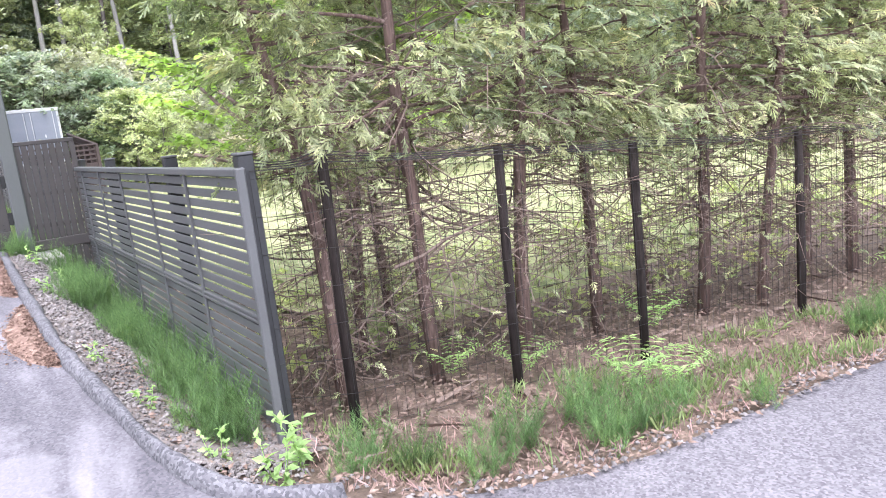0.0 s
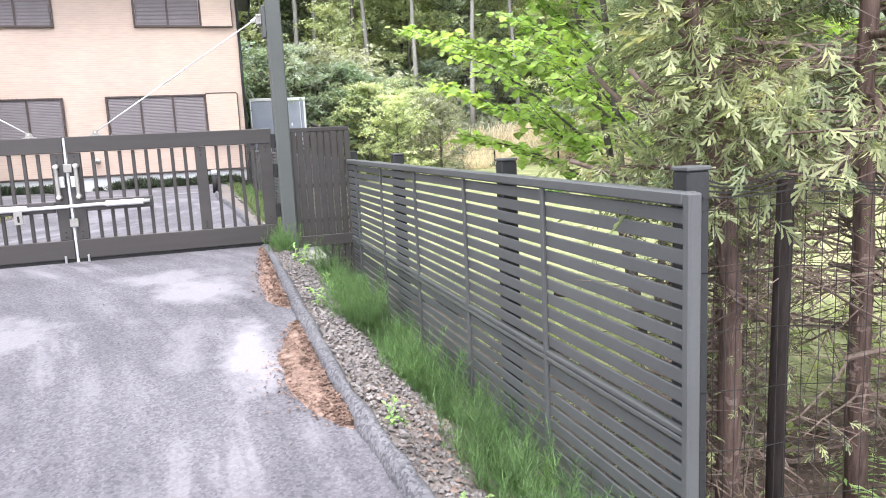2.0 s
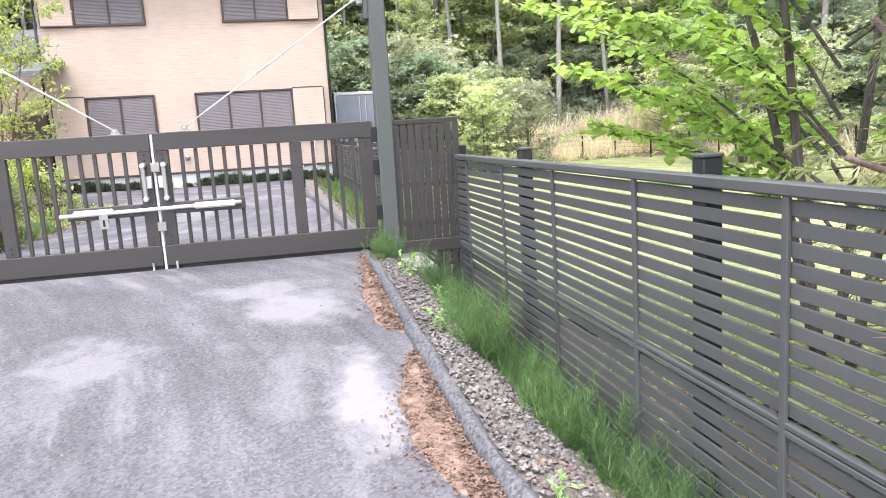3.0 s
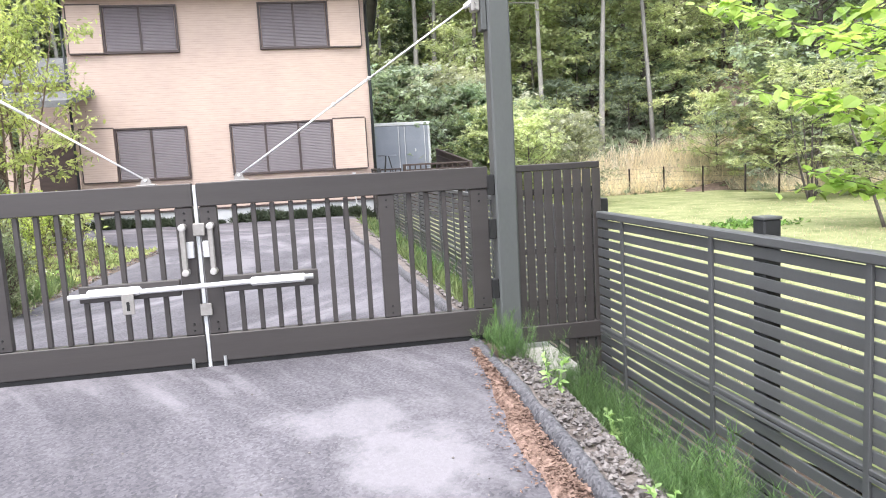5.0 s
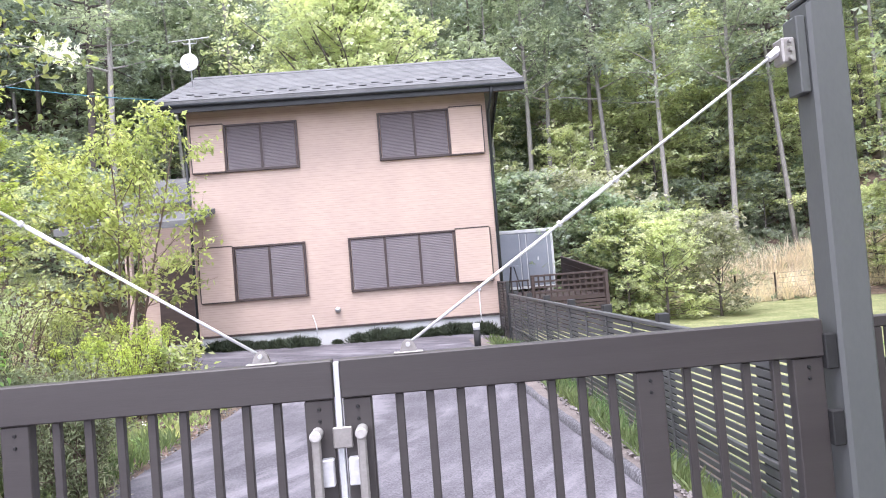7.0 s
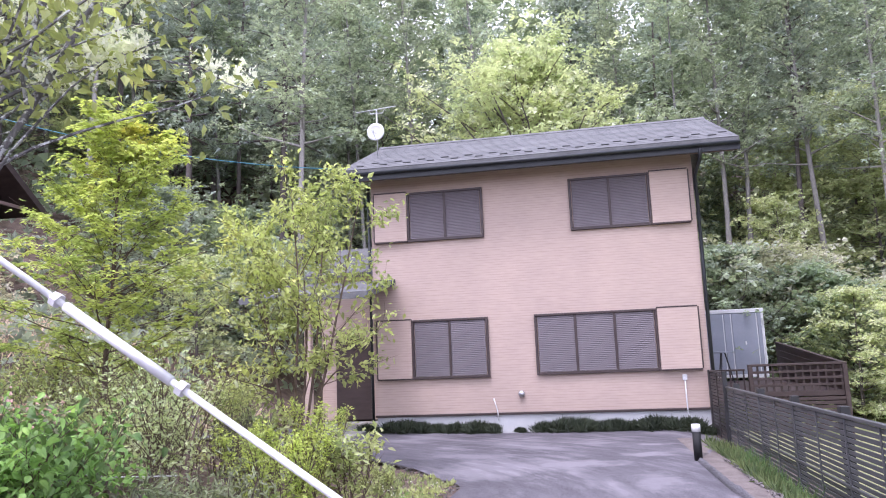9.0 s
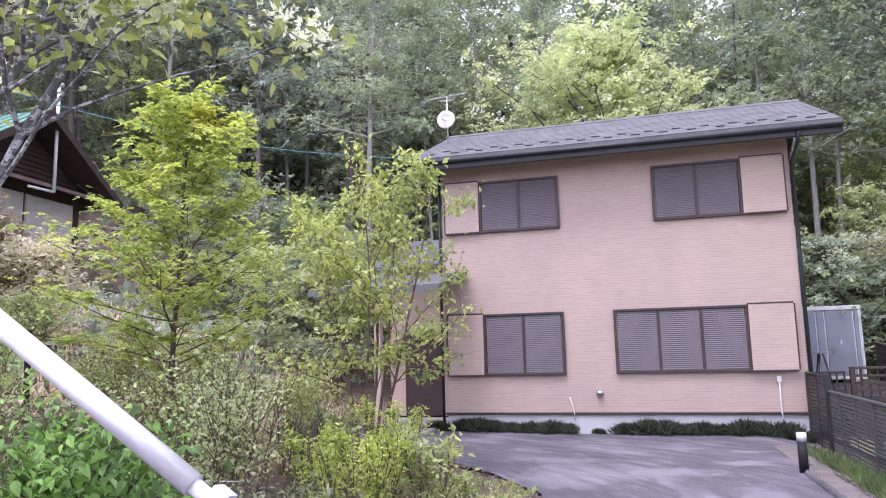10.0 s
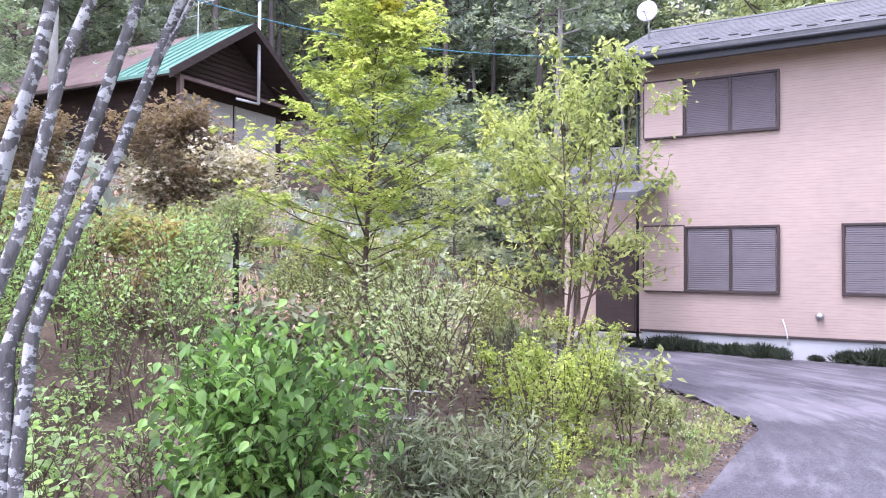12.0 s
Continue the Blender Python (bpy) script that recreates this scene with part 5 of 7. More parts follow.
# row of conifers behind the mesh fence: bare lower trunks full of dead twigs, flat sprays above
def thuja(seed, h, spread, sprays=5400, size=0.105, reach=1.05):
    rng = rng_of(seed)
    wood, pts = skeleton(rng, h, 0.05, 0.27, 48, spread, lambda u: 1.12 - 0.8 * u, 4, -0.25, 0.14, 5, (rng.normal(0, 0.02), rng.normal(0, 0.02)), 1, 8)
    ob = thing("conifer", (0, 0, 0), "tall conifer with bare lower trunk and drooping flat sprays", "tree", "conifers along the fence")
    part("trunk", wood.mesh("trunk", True), BARK_C, ob)
    dead = Shape()
    for i in range(62):
        z = rng.uniform(0.25, h * 0.38)
        az, el = rng.uniform(0, 6.28), rng.normal(-0.05, 0.3)
        arm = limb(rng, (0, 0, z), (math.cos(az), math.sin(az), el), rng.uniform(0.3, 1.0) * reach, -0.25, 0.22, 5)
        dead.tube(arm, 0.0075, 0.0025, 3, False)
        for k in (1, 2, 3, 4):
            for _ in range(2):
                d = Vector((rng.normal(), rng.normal(), rng.normal() * 0.6))
                dead.tube([arm[k], arm[k] + d * 0.18 + Vector((0, 0, -0.02))], 0.0036, 0.0014, 3, False)
    tagged(part("dead_wood", dead.mesh("dead_wood"), TWIG, ob), "brittle grey-brown dead twigs", kind="stuff")
    where = around(rng, pts, sprays, 0.085, 0.7)
    az = np.arctan2(-where[:, 0], where[:, 1]) + rng.normal(0, 0.75, len(where))
    a = scatter(SPRAY, where, size, rng, (-22, 22), 28, 0.45, az)
    part("foliage", tri_mesh("foliage", *a, THUJA), THUJA, ob)
    low = np.array([(rng.normal(0, 0.4) * reach, rng.normal(0, 0.4) * reach, rng.uniform(0.25, h * 0.3)) for _ in range(360)])
    b = scatter(SPRAY, low, 0.07, rng, (-30, 25), 35)
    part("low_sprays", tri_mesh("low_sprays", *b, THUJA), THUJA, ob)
    return ob


ROW = [(3.66, 3.98), (4.33, 3.96), (5.12, 4.0), (5.84, 3.98), (6.62, 3.62), (7.05, 3.38), (7.9, 3.5), (8.3, 3.3), (9.0, 3.1), (9.8, 2.95), (7.0, 4.5)]
kinds = [thuja(11, 5.6, 0.8), thuja(12, 6.0, 0.82), thuja(13, 5.2, 0.8), thuja(15, 5.7, 0.85, 2600, 0.17)]
for k, ob in enumerate(kinds):
    placed(ob, on_ground([(x, y, 137.0 * i, 0.94 + 0.13 * ((i * 7) % 5) / 4) for i, (x, y) in enumerate(ROW) if i and k == (3 if i >= 7 else i % 3)]))
placed(thuja(14, 5.4, 0.36, 4800, 0.105, 0.45), on_ground([(*ROW[0], 40, 1.0), (4.2, 4.8, 150, 0.95), (4.62, 5.0, 260, 0.9)]))

# broken branches of the first conifer, sawn and leaning over the mesh fence
rng = rng_of(5)
for i in range(26):
    az = rng.uniform(-0.5, 1.3)
    s = Shape()
    arm = limb(rng, (3.95 + rng.normal(0, 0.35), 4.2 + rng.normal(0, 0.25), 2.25 + rng.normal(0, 0.3)), (math.cos(az), -math.sin(az) * 0.35, rng.normal(0.15, 0.35)), rng.uniform(0.5, 1.5), -0.2, 0.22, 6)
    s.tube(arm, rng.uniform(0.006, 0.014), 0.003, 5, False)
    for k in (2, 3, 4, 5):
        s.tube(limb(rng, arm[k], (rng.normal(), rng.normal(), rng.normal(-0.2, 0.5)), rng.uniform(0.15, 0.45), -0.2, 0.25, 3), 0.004, 0.0015, 3, False)
    tagged(part("dead_branch", s.mesh("dead_branch"), TWIG, None), "bare grey dead branch caught in the conifers", "branch", "dead branches")
for x, y, z, az, el, ln in ((3.6, 3.98, 2.45, 2.6, 0.5, 0.6), (3.62, 4.0, 2.3, 2.9, 0.1, 0.6), (3.6, 3.98, 2.75, 2.2, 0.75, 0.5), (3.62, 3.98, 2.55, 3.6, 0.3, 0.5)):
    arm = limb(rng, (x, y, z), (math.cos(az), math.sin(az) * 0.5, el), ln, 0.3, 0.16, 5)
    tagged(part("sawn_limb", Shape().tube(arm, 0.013, 0.009, 7).mesh("sawn_limb", True), TWIG, None), "sawn-off grey conifer limb with pale cut end", "branch", "sawn limbs")

# lime-green trees behind the fence: one close by, one out on the lawn
rng = rng_of(21)
KX, KY = 4.86, 6.22
KZ = ground(KX, KY)
ob = thing("katsura_tree", (KX, KY, KZ), "spreading tree with layers of fresh lime-green round leaves", "tree")
wood, where = Shape(), []
for dx, dy in ((-0.12, 0.05), (0.1, 0.12), (0.03, -0.12), (-0.05, 0.2)):
    wood.tube(limb(rng, (dx * 0.5, dy * 0.5, -0.1), (dx, dy, 1), 4.6, 0.05, 0.03, 9), 0.035, 0.012, 7)
boughs = [(1.0, -1.28, 1.45, 2.42), (0.9, -1.22, 1.0, 1.92), (0.75, -0.93, 1.1, 1.52), (1.25, -0.5, 1.3, 2.5), (1.5, -1.0, 0.6, 2.75), (1.3, -1.3, 0.4, 2.2), (1.8, -0.8, 0.8, 3.0), (2.2, -0.6, 0.7, 3.3), (0.8, -0.35, 1.5, 1.75), (1.2, -0.2, 1.8, 2.35)]
boughs += [(rng.uniform(1.0, 3.6), 1.35 * math.cos(a), 1.35 * math.sin(a), 0) for a in np.linspace(-1.9, 1.6, 12)]
boughs += [(rng.uniform(2.4, 4.0), 1.25 * math.cos(a), 1.25 * math.sin(a), 0) for a in np.linspace(2.6, 4.4, 7)]
for z0, tx, ty, tz in boughs:
    tip = Vector((tx, ty, tz or z0 + rng.uniform(0.1, 0.6)))
    arm = [Vector((0, 0, z0)).lerp(tip, u) + Vector((rng.normal(0, 0.02), rng.normal(0, 0.02), 0.16 * math.sin(math.pi * u) * (1 if u < 0.95 else 0))) for u in (0, 0.2, 0.4, 0.6, 0.8, 1.0)]
    wood.tube(arm, 0.013, 0.004, 5, False)
    line = [(arm[j].lerp(arm[j + 1], u), arm[j + 1] - arm[j]) for j in (1, 2, 3, 4) for u in (0.05, 0.3, 0.55, 0.8)] + [(arm[5], arm[5] - arm[4])]
    for n_, (p, d) in enumerate(line):
        side = Vector((-d.y, d.x, 0)).normalized() * (1 if n_ % 2 else -1)
        tw = limb(rng, p, d.normalized() * 0.8 + side * rng.uniform(0.4, 1.0) + Vector((0, 0, rng.normal(0, 0.1))), rng.uniform(0.15, 0.42), -0.12, 0.1, 3)
        wood.tube(tw, 0.004, 0.002, 3, False)
        where += [tuple(tw[m].lerp(tw[m + 1], u)) for m in range(3) for u in (0.25, 0.75)] + [tuple(p)]
where = np.array(where)
where = np.concatenate([where, where, where]) + rng.normal(0, 1, (3 * len(where), 3)) * (0.035, 0.035, 0.02)
where = where[where[:, 0] + KX > 3.22]
part("trunk", wood.mesh("trunk", True), BARK_D, ob)
part("crown", tri_mesh("crown", *scatter(ROUND, where, 0.068, rng, (-18, 16), 18, 0.3), KATSURA), KATSURA, ob)
rng = rng_of(20)
tree = skeleton(rng, 4.4, 0.05, 0.2, 40, 2.3, lambda u: 1.0 - 0.4 * u, 14, -0.02, 0.1, 6, (0, 0), 4, 6)
ob = grown("lawn_tree", "small spreading tree with yellow-green layered leaves on the lawn", "tree", rng, tree, FOREST_P, BARK_D, TRIO, 2300, 0.17, 0.1, 0.3, (-10, 18), 18)
placed(ob, on_ground([(12.85, 17.0, 30, 0.8), (16.8, 24.5, 130, 1.0)]))

# garden trees beyond the gate
rng = rng_of(22)
tree = skeleton(rng, 4.1, 0.04, 0.28, 70, 1.62, lambda u: 1.08 - 0.86 * u if u > 0.25 else 0.55 + 1.2 * u, 14, 0.08, 0.08, 6, (0.015, 0.0), 1, 7)
ob = grown("maple_tree", "slender young tree with golden yellow-green layered leaves", "tree", rng, tree, MAPLE, STEM, SPRIG, 6200, 0.1, 0.05, 0.2, (-10, 14), 12)
placed(ob, on_ground([(-4.55, 14.55, 0, 1.0)]))
rng = rng_of(23)
tree = skeleton(rng, 4.4, 0.03, 0.26, 66, 1.35, lambda u: 1.0 if u < 0.45 else 1.0 - 1.1 * (u - 0.45), 32, 0.12, 0.14, 5, (0, 0), 6, 6)
ob = grown("garden_tree", "airy many-stemmed garden tree with fresh green leaves", "tree", rng, tree, SHOOTS, STEM, LEAF, 7000, 0.098, 0.08, 0.7, (-22, 30), 30)
placed(ob, on_ground([(-3.55, 17.3, 0, 0.97)]))

# lichen-spotted stems close to the gate, with white blossom overhead
rng = rng_of(24)
ob = thing("blossom_tree", (-2.06, 9.60, 1.75), "many-stemmed tree with grey lichen-spotted bark and white blossom", "tree")
stems = [((-0.23, -0.12), (-0.17, -0.08, 1.25), (0.03, 0.06, 2.2), (0.05, 0.15, 3.3), 0.028), ((-0.16, -0.09), (-0.11, -0.03, 1.3), (0.09, 0.13, 2.2), (0.30, 0.42, 3.4), 0.024),
         ((-0.11, -0.03), (-0.07, 0.0, 1.2), (0.13, 0.24, 2.2), (0.45, 0.5, 3.3), 0.025), ((-0.09, -0.02), (-0.03, 0.04, 1.25), (0.20, 0.34, 2.2), (0.75, 0.45, 3.2), 0.023)]
pts = []
for (bx, by), m1, m2, tip, r in stems:
    path = []
    for i in range(13):
        u = i / 12 * 3
        q = [(bx, by, -0.1), m1, m2, tip]
        k = min(2, int(u))
        a, b = Vector(q[k]), Vector(q[k + 1])
        p = a.lerp(b, u - k)
        path.append(p + Vector((rng.normal(0, 0.007), rng.normal(0, 0.007), 0)))
    part("stem", Shape().tube(path, r, r * 0.45, 10).mesh("stem", True), BARK_L, ob)
    wood = Shape()
    for i in range(16):
        p = path[7 + (i % 6)] if i < 12 else path[12]
        arm = limb(rng, p, (rng.normal(0.3, 0.7), rng.normal(0.0, 0.7), rng.uniform(0.5, 1.1)), rng.uniform(0.45, 1.1), 0.0, 0.15, 5)
        if arm[-1].z < 2.5:
            continue
        wood.tube(arm, 0.009, 0.003, 4, False)
        pts += [arm[j].lerp(arm[j + 1], u) for j in (1, 2, 3, 4) for u in (0.3, 0.8)]
    part("branchwork", wood.mesh("branchwork"), BARK_L, ob)
pts = np.array([tuple(p) for p in pts if p.z > 2.5])
a = scatter(LEAF, around(rng, pts, 2600, 0.11, 0.8), 0.062, rng, (-25, 30), 30)
part("crown", tri_mesh("crown", *a, SHOOTS), SHOOTS, ob)
knots = pts[rng.integers(0, len(pts), 90)] + (0, 0, 0.03)
a = scatter(SPRIG, around(rng, knots, 4200, 0.04, 1.1), 0.042, rng, (25, 40), 50)
part("blossom", tri_mesh("blossom", *a, BLOSSOM), BLOSSOM, ob, "clusters of white blossom")


# garden shrubs
def shrub(name, label, seed, h, w, leaf_mat, form, count, size, stems=7, shape=vase, pitch=(-10, 28), spread=0.06, flat=0.9, rise=0.1, angle=35, r=0.012, extra=None, clear=0.25, wood=STEM):
    rng = rng_of(seed)
    tree = skeleton(rng, h, r, clear, stems * 9, w, shape, angle, rise, 0.15, 4, (0, 0), stems, 5)
    return grown(name, label, "shrub", rng, tree, leaf_mat, wood, form, count, size, spread, flat, pitch, 25, "foliage", "wood", "", extra)


placed(shrub("broadleaf_shrub", "rounded shrub with large fresh green pointed leaves", 31, 1.30, 0.32, HYDRA, OVATE, 6800, 0.05, 14, vase, (-30, 22), 0.055, 0.9, 0.0, 35, 0.008, None, 0.35), on_ground([(-2.16, 10.62, 0, 1.0)]))
placed(shrub("narrow_leaf_shrub", "dense low shrub with narrow dull green leaves", 32, 0.78, 0.36, OLIVE, NARROW, 7500, 0.042, 12, dome, (-5, 35), 0.05, 0.9, 0, 40, 0.007, None, 0.1), on_ground([(-1.68, 11.25, 0, 1.35), (-1.42, 10.95, 70, 1.05)]))
gold = shrub("golden_shrub", "upright shrub with bright golden-green small leaves", 33, 1.25, 0.27, GOLD, SPRIG, 1900, 0.043, 9, dome, (25, 30), 0.045, 1.1, 0.3, 58, 0.009, None, 0.1)
placed(gold, on_ground([(-2.2, 13.6, 0, 1.0), (-2.6, 13.95, 80, 0.92), (-2.0, 13.05, 200, 0.5), (-2.75, 16.1, 160, 1.05), (-2.35, 14.5, 250, 0.85)]))
placed(shrub("cream_shrub", "loose shrub with cream-edged pale leaves", 34, 1.3, 0.62, CREAM, LEAF, 1500, 0.055, 10, vase, (-5, 30), 0.06, 0.5, 0.15, 40, 0.009, None, 0.5), on_ground([(-3.05, 13.2, 0, 0.95), (-3.75, 13.9, 120, 1.05), (-4.4, 13.9, 220, 0.9)]))
placed(shrub("upright_shrub", "small open shrub with dark green leaves on bare stems", 35, 0.95, 0.3, GARDEN, LEAF, 700, 0.08, 7, dome, (0, 30), 0.06, 1.0, 0.2, 50, 0.008, None, 0.35), on_ground([(-1.95, 14.85, 0, 1.0), (-3.3, 15.6, 40, 1.1), (-1.9, 15.9, 200, 0.45)]))
placed(shrub("hydrangea", "dark shrub with faded pinkish flower heads", 36, 1.15, 0.5, OLIVE, LEAF, 1500, 0.09, 9, dome, (-10, 28), 0.07, 0.9, 0.05, 35, 0.009, ("bloom", PINK, SPRIG, 420, 0.05, "faded pinkish flowers"), 0.2), on_ground([(-4.35, 13.15, 0, 1.0)]))
placed(shrub("silver_shrub", "wide shrub with fine silver-grey leaves", 37, 2.3, 1.5, SILVER, TRIO, 3400, 0.15, 9, dome, (0, 30), 0.14, 0.8, 0.0, 25, 0.02, None, 0.05), on_ground([(-10.9, 19.0, 0, 0.78), (-12.0, 18.0, 150, 0.6)]))
placed(shrub("russet_shrub", "tall shrub with russet brown leaves", 38, 2.5, 1.3, RUSSET, TRIO, 3200, 0.15, 8, dome, (-5, 28), 0.13, 0.8, 0.1, 30, 0.02, None, 0.05), on_ground([(-11.9, 18.2, 0, 1.0), (-13.4, 16.2, 90, 0.7)]))
placed(shrub("orange_shrub", "layered shrub with orange-tinted green leaves", 39, 1.7, 1.2, ORANGE, TRIO, 2600, 0.11, 8, dome, (-8, 20), 0.10, 0.5, 0.0, 20, 0.014, None, 0.1), on_ground([(-6.9, 13.6, 0, 0.75), (-8.2, 13.0, 90, 0.7)]))
mixed = shrub("green_shrub", "loose garden shrub with mixed green leaves", 40, 1.5, 0.7, SHOOTS, LEAF, 1700, 0.062, 7, dome, (-5, 32), 0.07, 0.7, 0.05, 30, 0.01, None, 0.15)
placed(mixed, on_ground([(-5.3, 14.3, 0, 0.85), (-6.1, 15.6, 70, 0.9), (-4.4, 16.6, 210, 0.8), (-6.2, 17.6, 130, 0.9), (-5.2, 18.6, 95, 0.8), (-7.6, 13.0, 20, 0.75), (-8.2, 15.4, 155, 0.8), (-6.0, 20.4, 155, 0.9)]))
lime = shrub("pale_green_shrub", "open shrub with pale yellow-green leaves", 41, 1.4, 0.6, FRESH, LEAF, 1100, 0.062, 7, vase, (-10, 30), 0.07, 0.7, 0.1, 38, 0.009, None, 0.35)
placed(lime, on_ground([(-5.0, 12.8, 0, 0.8), (-5.9, 13.4, 80, 0.95), (-6.6, 12.6, 240, 0.9), (-6.8, 14.2, 320, 0.85), (-4.6, 15.3, 120, 0.8), (-7.6, 11.8, 40, 0.9), (-5.6, 11.4, 150, 0.8), (-6.3, 11.9, 260, 0.9), (-5.3, 12.0, 10, 0.7), (-6.6, 10.6, 60, 0.9)]))
leafy = shrub("round_shrub", "rounded bush with deep green leaves behind the flowers", 44, 1.2, 0.6, GARDEN, LEAF, 2200, 0.06, 8, dome, (0, 30), 0.07, 0.8, 0.05, 35, 0.01, None, 0.1)
placed(leafy, on_ground([(-4.7, 13.9, 0, 0.8), (-5.6, 16.4, 100, 1.0), (-6.4, 18.8, 200, 0.8), (-9.5, 17.5, 40, 1.2), (-9.0, 20.5, 130, 1.2)]))
low_leaf = shrub("leafy_seedling", "low seedling shrub with bright green oval leaves", 45, 0.55, 0.28, FRESH, OVATE, 190, 0.05, 6, dome, (-10, 28), 0.05, 0.8, 0.1, 35, 0.005, None, 0.25)
placed(low_leaf, on_ground([(-3.35, 10.35, 0, 1.0), (-3.75, 10.75, 90, 1.1), (-4.25, 10.95, 200, 1.0), (-2.95, 10.05, 300, 0.9), (-2.35, 11.55, 140, 0.9), (-4.9, 11.6, 20, 0.9), (-4.6, 11.1, 70, 1.1), (-3.9, 11.4, 170, 0.9), (-5.3, 11.3, 250, 1.1)]))
bare_bush = shrub("bare_shrub", "small shrub of dark bare upright stems", 42, 0.8, 0.42, OLIVE, NARROW, 120, 0.05, 16, vase, (20, 30), 0.05, 1.0, 0.3, 50, 0.007, None, 0.15, BARK_D)
placed(bare_bush, on_ground([(-3.2, 14.95, 0, 1.0), (-2.75, 12.35, 90, 0.7)]))
twiggy = shrub("twiggy_shrub", "open shrub of bare stems with few pale green leaves", 43, 1.25, 0.42, FRESH, LEAF, 110, 0.055, 4, vase, (-10, 30), 0.06, 0.9, 0.15, 45, 0.009, None, 0.3)
placed(twiggy, on_ground([(-3.7, 11.35, 0, 0.8), (-4.3, 11.9, 60, 0.95), (-3.4, 12.1, 130, 0.7), (-5.0, 12.2, 200, 0.9), (-4.4, 12.7, 250, 0.8), (-5.6, 12.4, 320, 1.0)]))

# hoop and strings staked out in the garden
ob = thing("garden_stakes", (-3.4, 12.95, ground(-3.4, 12.95)), "pale garden stakes with white string and a bent hoop", "stakes")
for x, y, h in ((-0.62, 0.0, 0.75), (-0.35, 0.12, 0.7), (0.0, -0.1, 0.62), (0.55, 0.12, 0.55)):
    part("stake", Shape().tube([(x, y, -0.1), (x, y, h)], 0.012, 0.01, 6), TWIG, ob)
part("string", Shape().tube([(-0.62, 0, 0.6), (0.0, -0.1, 0.53), (0.55, 0.12, 0.5)], 0.006, None, 5).tube([(-0.62, 0, 0.36), (0.0, -0.1, 0.31), (0.4, 0.1, 0.3)], 0.006, None, 5), PAINT, ob, "white string")
part("hoop", Shape().tube([(0.1, -0.05, 0.16), (0.35, 0, 0.22), (0.52, 0.05, 0.36), (0.62, 0.1, 0.56), (0.66, 0.15, 0.8), (0.7, 0.18, 0.98)], 0.011, 0.007, 6), TWIG, ob, "bent pale hoop", True)

# dark tufts along the foot of the house
rng = rng_of(50)
base_pts = np.array([(rng.normal(0, 0.15), rng.normal(0, 0.07), 0.0) for _ in range(900)])
base_pts = base_pts * (1.0, 1.0, 0) + np.array([(0, 0, 0.17 * max(0.05, 1 - (p[0] / 0.34) ** 2 - (p[1] / 0.16) ** 2) * rng.uniform(0.3, 1)) for p in base_pts])
base_pts *= (0.75, 0.9, 0.25)
me = tri_mesh("foliage", *scatter(BLADE, base_pts, 0.17, rng, (-4, 22), 24, 0.4), TUFT)
first = thing("border_tuft", (0, 0, 0), "dark green grassy tuft at the foot of the wall", "plant", "tufts along the house")
part("foliage", me, TUFT, first)
spots = [(-4.3, 23.25, 0.9), (-3.75, 23.4, 1.1), (-3.45, 23.4, 1.2), (-3.1, 23.4, 1.0), (-2.75, 23.4, 0.9), (-2.35, 23.38, 1.0), (-1.9, 23.4, 1.15), (-1.55, 23.4, 0.9), (-0.95, 23.4, 0.5), (-0.4, 23.4, 1.0), (0.05, 23.4, 1.3), (0.4, 23.4, 1.2),
         (0.75, 23.38, 0.9), (1.05, 23.4, 1.1), (1.4, 23.4, 0.9), (1.8, 23.4, 1.25), (2.15, 23.4, 1.1), (2.55, 23.4, 1.2), (2.85, 23.35, 0.8)]
placed(first, on_ground([(x, y, 40.0 * i, s) for i, (x, y, s) in enumerate(spots)], 0.0))

# feathery horsetail along the fence
rng = rng_of(51)
pts = []
for _ in range(30):
    x, y, h = rng.normal(0, 0.065), rng.normal(0, 0.10), rng.uniform(0.10, 0.33)
    lx, ly = rng.normal(0, 0.06), rng.normal(0, 0.06)
    pts += [(x + lx * u, y + ly * u, h * u) for u in np.linspace(0.08, 1, 13)]
me = tri_mesh("foliage", *scatter(WISP, np.array(pts), 0.066, rng, (-4, 10), 10), HORSETAIL)
first = thing("horsetail_clump", (0, 0, 0), "feathery bright green horsetail clump beside the fence", "plant", "horsetails along the fence")
part("foliage", me, HORSETAIL, first)
spots = []
for i in range(34):
    y = 3.5 + i * 0.135
    spots.append((2.88 + rng.normal(0, 0.04) - 0.2 * smooth(5, 6.5, y), y + rng.normal(0, 0.05), 57.0 * i, rng.uniform(0.55, 1.1) - 0.2 * smooth(7.0, 7.6, y)))
    if y > 5.4:
        spots.append((2.86 + rng.normal(0, 0.05), y + rng.normal(0, 0.06), 83.0 * i, rng.uniform(0.5, 0.95)))
spots += [(2.40, 8.12, 10, 0.7), (2.38, 8.24, 50, 0.6), (2.39, 7.98, 90, 0.55), (2.66, 8.75, 10, 1.0)]
spots += [(2.6 + rng.uniform(0, 0.3), 9.2 + i * 0.42, 71.0 * i, rng.uniform(0.6, 1.0)) for i in range(26)]
spots += [(3.35, 3.15, 0, 0.8), (3.6, 3.05, 60, 0.7), (3.8, 2.72, 110, 0.8), (4.1, 2.85, 20, 0.9), (4.6, 2.45, 70, 0.9), (4.35, 2.5, 140, 0.75), (5.15, 2.2, 150, 0.5), (3.2, 2.92, 80, 0.5)]
for i in range(10):
    x = rng.uniform(3.9, 9.5)
    spots.append((x, along(ROAD_EDGE, x) + rng.uniform(0.25, 1.0), 91.0 * i, rng.uniform(0.55, 0.85)))
placed(first, on_ground(spots, 0.01))


